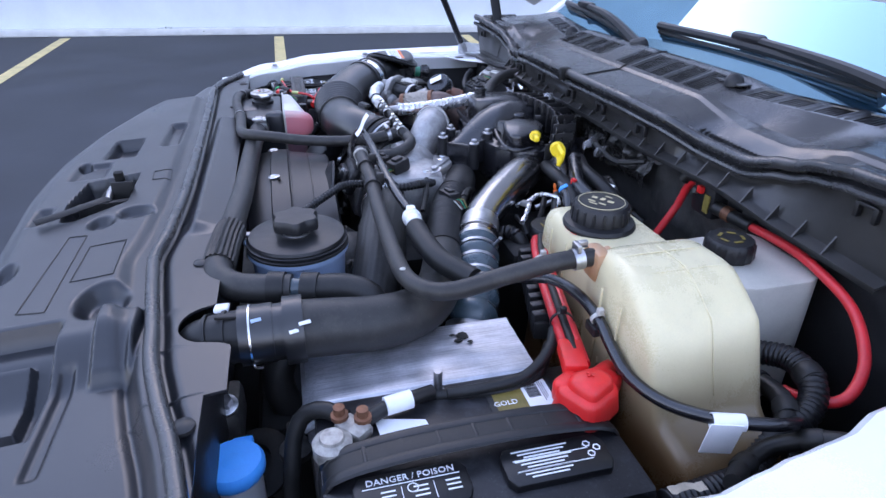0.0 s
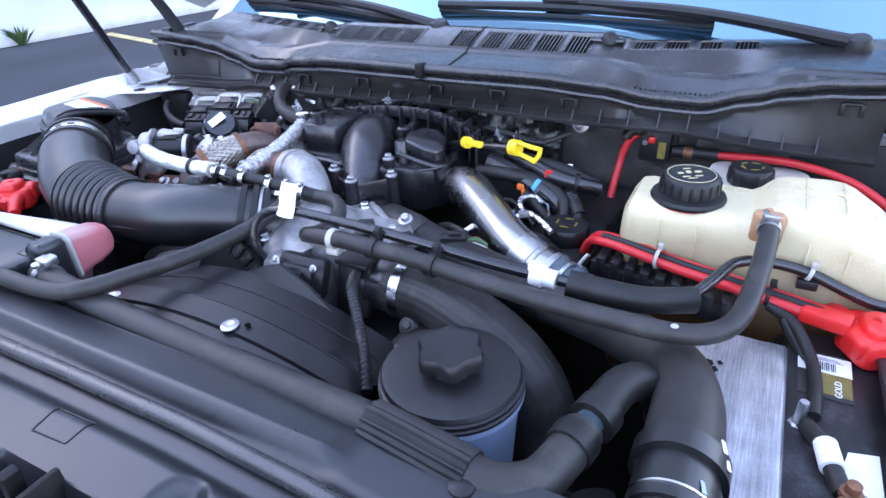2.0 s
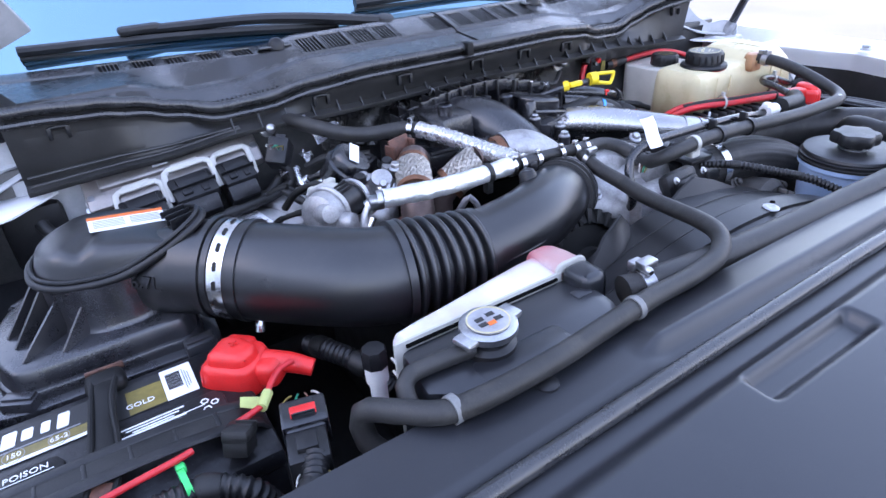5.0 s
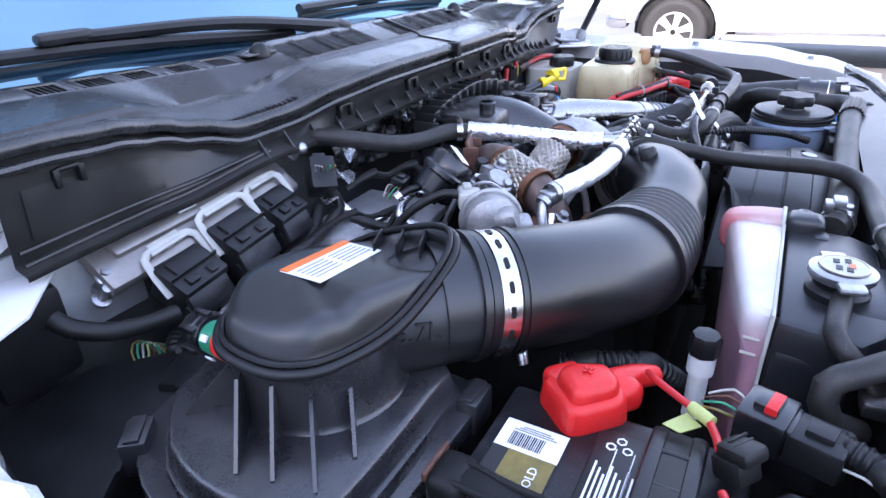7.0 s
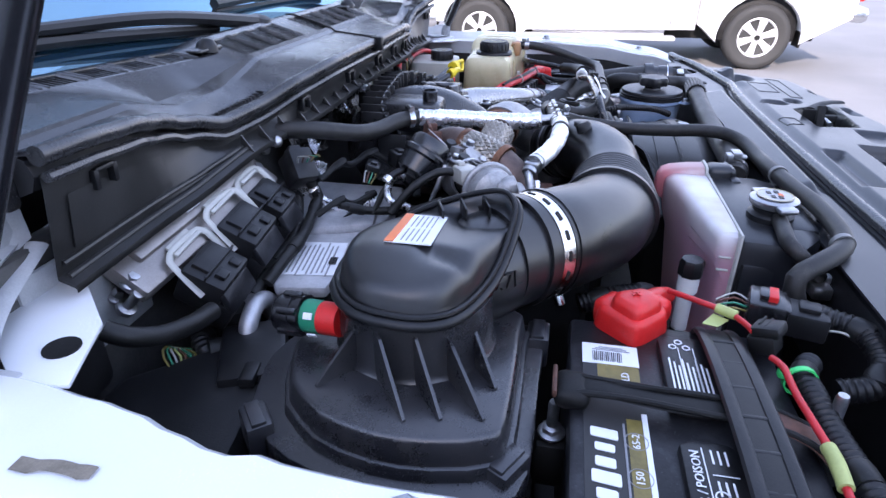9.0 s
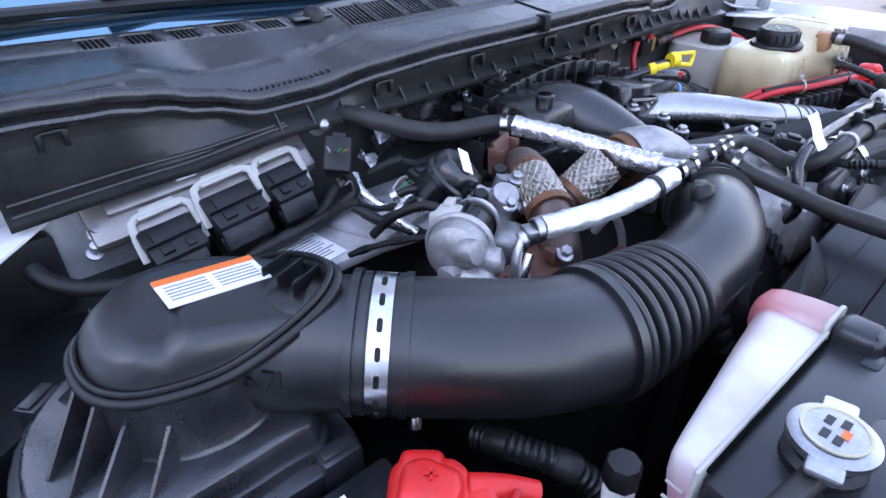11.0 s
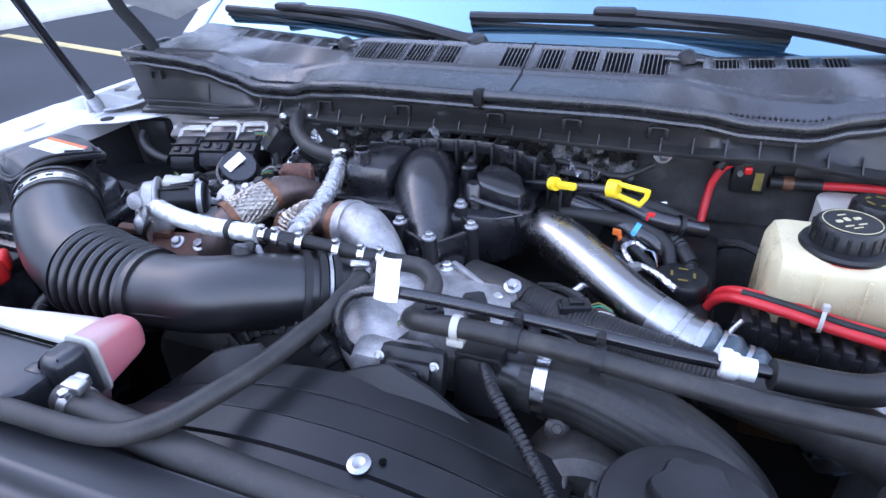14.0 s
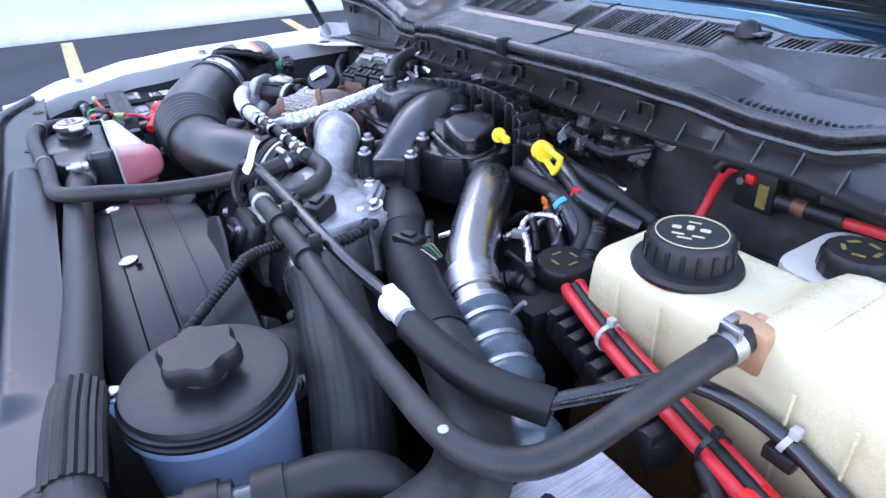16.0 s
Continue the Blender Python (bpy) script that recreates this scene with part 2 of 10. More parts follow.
M["brushed"] = material("brushed oxidised aluminium", (0.50, 0.50, 0.53), 0.36, metal=0.75, var=0.3, scale=30, bump=0.3, grain=300, dust=0.25)
nt_ = M["brushed"].node_tree
bs_ = nt_.nodes["Principled BSDF"]
tc_ = nt_.nodes.new("ShaderNodeTexCoord")
mp_ = nt_.nodes.new("ShaderNodeMapping")
mp_.inputs["Scale"].default_value = (700, 22, 700)
nz_ = nt_.nodes.new("ShaderNodeTexNoise")
nz_.inputs["Scale"].default_value, nz_.inputs["Detail"].default_value = 1.0, 5
rg_ = nt_.nodes.new("ShaderNodeMapRange")
rg_.inputs["From Min"].default_value, rg_.inputs["From Max"].default_value = 0.38, 0.66
rg_.inputs["To Min"].default_value, rg_.inputs["To Max"].default_value = 0.76, 1.10
mx_ = nt_.nodes.new("ShaderNodeVectorMath")
mx_.operation = "SCALE"
nt_.links.new(tc_.outputs["Object"], mp_.inputs["Vector"])
nt_.links.new(mp_.outputs["Vector"], nz_.inputs["Vector"])
nt_.links.new(nz_.outputs["Fac"], rg_.inputs["Value"])
nt_.links.new(bs_.inputs["Base Color"].links[0].from_socket, mx_.inputs[0])
nt_.links.new(rg_.outputs["Result"], mx_.inputs["Scale"])
nt_.links.new(mx_.outputs[0], bs_.inputs["Base Color"])
# near-black colour that stands in for the shade inside openings
M["slot_shade"] = material("painted shade of openings", (0.003, 0.003, 0.003), 0.95, var=0.3, ior=1.1, bump=0)
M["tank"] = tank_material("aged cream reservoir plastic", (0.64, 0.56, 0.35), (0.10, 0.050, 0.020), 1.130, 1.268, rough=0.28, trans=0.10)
M["valvecover"] = material("dusty painted alloy", (0.42, 0.42, 0.43), 0.45, metal=0.2, var=0.3, scale=40, bump=0.5, grain=350, dust=0.2)
M["firewall"] = material("dark painted firewall", (0.050, 0.0485, 0.047), 0.40, var=0.5, scale=20, bump=0.5, grain=200, dust=0.25, wave=0.4)
M["tank2"] = material("milky grey reservoir plastic", (0.46, 0.44, 0.39), 0.4, var=0.2, scale=16, bump=0.05, dust=0.15)
M["pinktank"] = tank_material("milky tank holding pink coolant", (0.66, 0.64, 0.63), (0.50, 0.27, 0.33), 1.190, 1.236, trans=0.25)
nt_ = M["pinktank"].node_tree
bs_ = nt_.nodes["Principled BSDF"]
tc_ = nt_.nodes.new("ShaderNodeTexCoord")
sx_ = nt_.nodes.new("ShaderNodeSeparateXYZ")
nz_ = nt_.nodes.new("ShaderNodeTexNoise")
nz_.inputs["Scale"].default_value, nz_.inputs["Detail"].default_value = 18, 4
nt_.links.new(tc_.outputs["Object"], sx_.inputs[0])
nt_.links.new(tc_.outputs["Object"], nz_.inputs["Vector"])


def tinted(axis, ends, amount, color):
    """Lay a tint over the tank that sets in between two places along an axis."""
    wob = nt_.nodes.new("ShaderNodeMath")
    wob.operation = "MULTIPLY_ADD"
    wob.inputs[1].default_value = 0.02
    rg = nt_.nodes.new("ShaderNodeMapRange")
    rg.interpolation_type = "SMOOTHSTEP"
    rg.inputs["From Min"].default_value, rg.inputs["From Max"].default_value = ends[0] + 0.01, ends[1] + 0.01
    rg.inputs["To Max"].default_value = amount
    mx = nt_.nodes.new("ShaderNodeMix")
    mx.data_type = "RGBA"
    mx.inputs["B"].default_value = (*color, 1)
    nt_.links.new(nz_.outputs["Fac"], wob.inputs[0])
    nt_.links.new(sx_.outputs[axis], wob.inputs[2])
    nt_.links.new(wob.outputs[0], rg.inputs["Value"])
    nt_.links.new(rg.outputs["Result"], mx.inputs["Factor"])
    nt_.links.new(bs_.inputs["Base Color"].links[0].from_socket, mx.inputs["A"])
    nt_.links.new(mx.outputs["Result"], bs_.inputs["Base Color"])


# back face: grime, with some of that side's shade mixed into the colour
tinted("Y", (0.060, 0.088), 0.75, (0.40, 0.27, 0.26))
tinted("X", (-0.292, -0.276), 0.92, (0.56, 0.15, 0.17))
tinted("Z", (1.236, 1.2455), 0.65, (0.42, 0.33, 0.30))
glass = bpy.data.materials.new("windscreen glass with sky blue reflections")
glass.use_nodes = True
gb = glass.node_tree.nodes["Principled BSDF"]
gb.inputs["Base Color"].default_value = (0.012, 0.035, 0.06, 1)
gb.inputs["Roughness"].default_value, gb.inputs["IOR"].default_value = 0.02, 4.6
gb.inputs["Transmission Weight"].default_value = 0.2
# blue of the mirrored sky is put into the reflection colour here
gb.inputs["Specular Tint"].default_value = (0.52, 0.84, 1.0, 1)
M["glass"] = glass


# ---- shape helpers ----
def mesh_of(name, bm, mat, smooth=True):
    me = bpy.data.meshes.new(name)
    bm.normal_update()
    bm.to_mesh(me)
    bm.free()
    me.materials.append(mat)
    if smooth:
        me.shade_smooth()
        me.set_sharp_from_angle(angle=radians(38))
    return me


def thing(name, loc, label, category, group="", kind=""):
    """An Empty at the foot of a thing; its parts are hung under it."""
    e = new(name)
    e.location = loc
    e.empty_display_size = 0.02
    return tagged(e, label, category, group, kind)


def part(name, bm, mat, parent, label=""):
    """One mesh, given in world places, under a thing or a part."""
    ob = new(name, mesh_of(name, bm, M[mat] if isinstance(mat, str) else mat))
    ob.parent = parent
    inv = Matrix.Translation(parent.location).inverted() if parent.type == "EMPTY" else Matrix.Identity(4)
    ob.matrix_parent_inverse = inv
    return tagged(ob, label)


def solid(name, bm, mat, label, category, group="", kind=""):
    """A thing that is one mesh."""
    return tagged(new(name, mesh_of(name, bm, M[mat] if isinstance(mat, str) else mat)), label, category, group, kind)


def join(*bms):
    """Several bmeshes in one."""
    out = bms[0]
    for b in bms[1:]:
        me = bpy.data.meshes.new("tmp")
        b.to_mesh(me)
        b.free()
        out.from_mesh(me)
        bpy.data.meshes.remove(me)
    return out


def moved(bm, m):
    bmesh.ops.transform(bm, matrix=m, verts=bm.verts)
    return bm


def box(c, s, bev=0.003, m=None, seg=2, taper=1.0):
    """A bevelled block of size s round c; taper narrows its top."""
    bm = bmesh.new()
    bmesh.ops.create_cube(bm, size=1)
    for v in bm.verts:
        k = taper if v.co.z > 0 else 1.0
        v.co = Vector((v.co.x * s[0] * k, v.co.y * s[1] * k, v.co.z * s[2]))
    if bev:
        bmesh.ops.bevel(bm, geom=bm.edges[:], offset=min(bev, 0.45 * min(s)), segments=seg, profile=0.5, affect="EDGES")
    if m is not None:
        moved(bm, m)
    return moved(bm, Matrix.Translation(c))


def smooth_path(pts, step=0.01):
    """A Catmull-Rom line through pts, in short steps."""
    p = [Vector(q) for q in pts]
    p = [p[0] * 2 - p[1]] + p + [p[-1] * 2 - p[-2]]
    out = []
    for i in range(1, len(p) - 2):
        a, b, c, d = p[i - 1:i + 3]
        n = max(2, int((c - b).length / step))
        for k in range(n):
            t = k / n
            out.append(0.5 * (2 * b + (c - a) * t + (2 * a - 5 * b + 4 * c - d) * t * t + (3 * b - a - 3 * c + d) * t ** 3))
    out.append(p[-2])
    return out


def sweep(line, radii, seg=14, caps=True, squash=1.0):
    """A tube round a line of points, with a radius for each."""
    bm = bmesh.new()
    n = len(line)
    side = None
    rings = []
    for i in range(n):
        d = (line[min(i + 1, n - 1)] - line[max(i - 1, 0)])
        d = d.normalized() if d.length > 1e-9 else Vector((0, 0, 1))
        if side is None:
            side = d.cross(Vector((0, 0, 1)) if abs(d.z) < 0.9 else Vector((1, 0, 0)))
        side = (side - d * side.dot(d)).normalized()
        up = d.cross(side)
        r = radii[i] if isinstance(radii, (list, tuple)) else radii
        rings.append([bm.verts.new(line[i] + side * (r * math.cos(2 * math.pi * k / seg)) + up * (r * squash * math.sin(2 * math.pi * k / seg))) for k in range(seg)])
    for a, b in zip(rings, rings[1:]):
        for k in range(seg):
            bm.faces.new((a[k], a[(k + 1) % seg], b[(k + 1) % seg], b[k]))
    if caps:
        bm.faces.new(rings[0][::-1])
        bm.faces.new(rings[-1])
    bmesh.ops.recalc_face_normals(bm, faces=bm.faces[:])
    return bm


def tube(pts, r, seg=14, step=0.01, ribs=None, r2=None, flute=None):
    """A hose through pts. ribs: (height, pitch) of rings; r2: the radius at its end."""
    line = smooth_path(pts, min(step, ribs[1] / (12 if ribs[0] > 0.004 else 6)) if ribs else step)
    run, radii = 0.0, []
    total = sum((b - a).length for a, b in zip(line, line[1:])) or 1
    for i, p in enumerate(line):
        if i:
            run += (p - line[i - 1]).length
        k = r if r2 is None else r + (r2 - r) * run / total
        if ribs:
            k += ribs[0] * (0.5 + 0.5 * math.cos(2 * math.pi * run / ribs[1])) ** (0.75 if ribs[0] > 0.004 else 1.6)
        radii.append(k)
    bm = sweep(line, radii, seg)
    if flute:
        bm.verts.ensure_lookup_table()
        for i, p in enumerate(line):
            for k in range(seg):
                v = bm.verts[i * seg + k]
                v.co += (v.co - p).normalized() * flute[0] * math.cos(2 * math.pi * k * flute[1] / seg)
    return bm


def varied(pts, radii, seg=24, step=0.006, squash=1.0):
    """A tube through pts whose radius changes smoothly from point to point."""
    flat = smooth_path([(x, y, z) for x, y, z in pts], step)
    knots, run = [0.0], 0.0
    for a, b in zip(pts, pts[1:]):
        knots.append(knots[-1] + (Vector(b) - Vector(a)).length)
    total = sum((b - a).length for a, b in zip(flat, flat[1:]))
    out = []
    for i, p in enumerate(flat):
        if i:
            run += (p - flat[i - 1]).length
        out.append(lerp_table([(k, r) for k, r in zip(knots, radii)], run / total * knots[-1])[0])
    return sweep(flat, out, seg, squash=squash)


def crinkled(bm, amp, size):
    """Dent a sleeve like crumpled foil."""
    for v in bm.verts:
        p = v.co / size
        v.co += noise.noise_vector(p) * amp + noise.noise_vector(p * 2.3) * amp * 0.5
    return bm


def ring(center, axis, r, width, thick, seg=28):
    """A band round an axis: a clamp, a collar or a tie."""
    d = Vector(axis).normalized()
    c = Vector(center)
    rr = [(r, -width / 2), (r + thick, -width / 2), (r + thick, width / 2), (r, width / 2)]
    m = Matrix.Translation(c) @ d.to_track_quat("Z", "Y").to_matrix().to_4x4()
    return moved(lathe(rr, seg, closed=True), m)


def lathe(profile, seg=32, closed=False, lobes=None):
    """A body turned round z from (radius, height) pairs. lobes: (count, depth) of a fluted rim."""
    bm = bmesh.new()
    rows = []
    for r, z in profile:
        row = []
        for k in range(seg):
            a = 2 * math.pi * k / seg
            q = r * (1 - lobes[1] * (0.5 - 0.5 * math.cos(lobes[0] * a))) if lobes else r
            row.append(bm.verts.new((q * math.cos(a), q * math.sin(a), z)))
        rows.append(row)
    pairs = list(zip(rows, rows[1:])) + ([(rows[-1], rows[0])] if closed else [])
    for a, b in pairs:
        for k in range(seg):
            bm.faces.new((a[k], a[(k + 1) % seg], b[(k + 1) % seg], b[k]))
    if not closed:
        if profile[0][0] > 1e-6:
            bm.faces.new(rows[0][::-1])
        if profile[-1][0] > 1e-6:
            bm.faces.new(rows[-1])
    bmesh.ops.remove_doubles(bm, verts=bm.verts, dist=1e-6)
    bmesh.ops.recalc_face_normals(bm, faces=bm.faces[:])
    return bm


def turned(profile, at, axis=(0, 0, 1), seg=32, lobes=None):
    q = Vector(axis).normalized().to_track_quat("Z", "Y").to_matrix().to_4x4()
    return moved(lathe(profile, seg, lobes=lobes), Matrix.Translation(at) @ q)


def prism(poly, z0, z1, bev=0.003, top=None, seg=2):
    """A plate with the outline poly between two heights. top: scale of its upper face about the middle."""
    bm = bmesh.new()
    n = len(poly)
    cx, cy = sum(p[0] for p in poly) / n, sum(p[1] for p in poly) / n
    k = top or 1.0
    lo = [bm.verts.new((x, y, z0)) for x, y in poly]
    hi = [bm.verts.new((cx + (x - cx) * k, cy + (y - cy) * k, z1)) for x, y in poly]
    bm.faces.new(lo[::-1])
    bm.faces.new(hi)
    for i in range(n):
        bm.faces.new((lo[i], lo[(i + 1) % n], hi[(i + 1) % n], hi[i]))
    bmesh.ops.recalc_face_normals(bm, faces=bm.faces[:])
    if bev:
        bmesh.ops.bevel(bm, geom=[e for e in bm.edges], offset=bev, segments=seg, profile=0.5, affect="EDGES")
    return bm


def rounded(cx, cy, w, h, r, n=5, turn=0.0):
    """The outline of a rounded rectangle."""
    out = []
    for sx, sy, a0 in ((1, 1, 0), (-1, 1, 90), (-1, -1, 180), (1, -1, 270)):
        for k in range(n + 1):
            a = radians(a0 + 90 * k / n)
            out.append((sx * (w / 2 - r) + r * math.cos(a), sy * (h / 2 - r) + r * math.sin(a)))
    c, s = math.cos(radians(turn)), math.sin(radians(turn))
    return [(cx + x * c - y * s, cy + x * s + y * c) for x, y in out]


def sheet(fn, us, vs, thick=0.003):
    """A bent panel of points fn(u, v), with thickness downwards."""
    bm = bmesh.new()
    top = [[bm.verts.new(fn(u, v)) for v in vs] for u in us]
    bot = [[bm.verts.new(Vector(fn(u, v)) - Vector((0, 0, thick))) for v in vs] for u in us]
    a, b = len(us) - 1, len(vs) - 1
    for i in range(a):
        for j in range(b):
            bm.faces.new((top[i][j], top[i + 1][j], top[i + 1][j + 1], top[i][j + 1]))
            bm.faces.new((bot[i][j + 1], bot[i + 1][j + 1], bot[i + 1][j], bot[i][j]))
    for i in range(a):
        bm.faces.new((top[i][0], bot[i][0], bot[i + 1][0], top[i + 1][0]))
        bm.faces.new((top[i + 1][b], bot[i + 1][b], bot[i][b], top[i][b]))
    for j in range(b):
        bm.faces.new((top[0][j + 1], bot[0][j + 1], bot[0][j], top[0][j]))
        bm.faces.new((top[a][j], bot[a][j], bot[a][j + 1], top[a][j + 1]))
    bmesh.ops.recalc_face_normals(bm, faces=bm.faces[:])
    return bm


def lerp_table(table, x):
    """Straight-line reading of a table of (x, value, ...) rows."""
    if x <= table[0][0]:
        return table[0][1:]
    for a, b in zip(table, table[1:]):
        if x <= b[0]:
            t = (x - a[0]) / (b[0] - a[0])
            t = t * t * (3 - 2 * t)
            return tuple(p + (q - p) * t for p, q in zip(a[1:], b[1:]))
    return table[-1][1:]


def line_table(table, x, soft=0.0):
    """Reading of a table by straight lines, with its corners rounded."""
    def read(q):
        if q <= table[0][0]:
            return table[0][1]
        for a, b in zip(table, table[1:]):
            if q <= b[0]:
                return a[1] + (b[1] - a[1]) * (q - a[0]) / (b[0] - a[0])
        return table[-1][1]
    if not soft:
        return read(x)
    return sum(read(x + soft * (k - 3) / 3) for k in range(7)) / 7


def lettering(words, size, m, depth=0.0004):
    """Words as a thin mesh in the plane of m."""
    cu = bpy.data.curves.new("words", "FONT")
    cu.body, cu.size, cu.extrude, cu.align_x, cu.align_y, cu.resolution_u = words, size, depth, "CENTER", "CENTER", 2
    ob = bpy.data.objects.new("words", cu)
    scene.collection.objects.link(ob)
    me = bpy.data.meshes.new_from_object(ob.evaluated_get(bpy.context.evaluated_depsgraph_get()))
    bpy.data.objects.remove(ob)
    bpy.data.curves.remove(cu)
    bm = bmesh.new()
    bm.from_mesh(me)
    bpy.data.meshes.remove(me)
    return moved(bm, m)


def bolt(at, axis=(0, 0, 1), r=0.006, h=0.006, washer=1.5):
    """A flanged hex bolt head."""
    q = Vector(axis).normalized().to_track_quat("Z", "Y").to_matrix().to_4x4()
    w = lathe([(r * washer, 0), (r * washer, h * 0.25), (r * 1.1, h * 0.4)], 16)
    hx = moved(lathe([(r, h * 0.3), (r, h), (r * 0.8, h * 1.15)], 6), Matrix.Identity(4))
    return moved(join(w, hx), Matrix.Translation(at) @ q)


# ---- the lot round the truck ----
LOT_Z = 0.14


def ground_height(x, y):
    t = min(1, max(0, (x - 1.6) / 3.0))
    return LOT_Z * t * t * (3 - 2 * t)


def span(a, b, n):
    return [a + (b - a) * k / n for k in range(n + 1)]


def tarmac():
    bm = bmesh.new()
    xs, ys = [-400, -60, -20, -12, -9, -6, -3, -1, 1.0, 1.6, 2.2, 2.8, 3.4, 4.0], [-400, -60, -20, -8, -4, -1, 2, 5, 10, 20, 60, 400]
    rows = [[bm.verts.new((x, y, ground_height(x, y))) for y in ys] for x in xs]
    for i in range(len(xs) - 1):
        for j in range(len(ys) - 1):
            bm.faces.new((rows[i][j], rows[i + 1][j], rows[i + 1][j + 1], rows[i][j + 1]))
    return bm


tagged(solid("ground", tarmac(), "asphalt", "dark worn asphalt of the parking lot", "ground"), kind="structure")


def slab():
    bm = bmesh.new()
    xs, ys = [4.0, 4.3, 4.6, 8, 20, 60, 400], [-400, -60, -20, -8, 2, 10, 20, 60, 400]
    rows = [[bm.verts.new((x, y, ground_height(x, y))) for y in ys] for x in xs]
    for i in range(len(xs) - 1):
        for j in range(len(ys) - 1):
            bm.faces.new((rows[i][j], rows[i + 1][j], rows[i + 1][j + 1], rows[i][j + 1]))
    return bm


tagged(solid("pavement", slab(), "concrete", "sunlit pale concrete driveway", "pavement"), kind="structure")
WALL_TURN = -7.3
wall_m = pose(-10.7, 1, 0, 0, 0, WALL_TURN)
# unseen upper part added so the wall keeps the sun off the truck
tagged(solid("wall_west", moved(box((-0.1, 0, 4.2), (0.2, 60, 8.4), 0.01), wall_m), "wall", "pale blue-white painted wall beside the parking bays", "wall"), kind="structure")
tagged(solid("kerb", moved(box((0.09, 0, 0.06), (0.18, 44, 0.12), 0.015), wall_m), "kerb", "pale concrete kerb at the foot of the wall", "kerb"), kind="structure")
for n, (x0, y0, x1, y1) in enumerate(((-7.2, -3.35, -10.9, -3.55), (-7.2, 0.0, -10.4, 0.0), (-7.0, 3.0, -9.9, 3.3), (-3.4, 5.0, -9.4, 6.3), (-3.4, 7.4, -9.0, 9.4))):
    d = Vector((x1 - x0, y1 - y0, 0))
    mm = Matrix.Translation(((x0 + x1) / 2, (y0 + y1) / 2, 0.004)) @ pose(0, 0, 0, 0, 0, math.degrees(math.atan2(d.y, d.x)))
    tagged(solid("parking_line", moved(box((0, 0, 0), (d.length, 0.16, 0.004), 0), mm), "line", "worn yellowish white parking line", "line", "parking lines"), kind="structure")


def weed(at, n, h):
    rng = random.Random(int(at[1] * 100))
    bm = bmesh.new()
    for _ in range(n):
        a, lean, hh = rng.uniform(0, 6.28), rng.uniform(0.1, 0.9), h * rng.uniform(0.4, 1)
        d = Vector((math.cos(a), math.sin(a), 0))
        s = d.cross(Vector((0, 0, 1))) * 0.012 * rng.uniform(0.7, 1.8)
        b = Vector(at) + d * rng.uniform(0, 0.06)
        v = [bm.verts.new(b - s * 0.5), bm.verts.new(b + s * 0.5), bm.verts.new(b + d * lean * hh * 0.5 + Vector((0, 0, hh * 0.65)) + s), bm.verts.new(b + d * lean * hh + Vector((0, 0, hh))), bm.verts.new(b + d * lean * hh * 0.5 + Vector((0, 0, hh * 0.65)) - s)]
        bm.faces.new(v)
    return bm


for at, n, h in (((-11.15, -2.5, 0), 40, 0.14), ((-11.0, -1.9, 0), 40, 0.16), ((-9.95, 5.2, 0), 60, 0.3), ((-10.9, -1.3, 0), 30, 0.1)):
    solid("weed_tuft", weed(at, n, h), "leaf", "small green weed at the foot of the wall", "weed", "weeds along the wall")


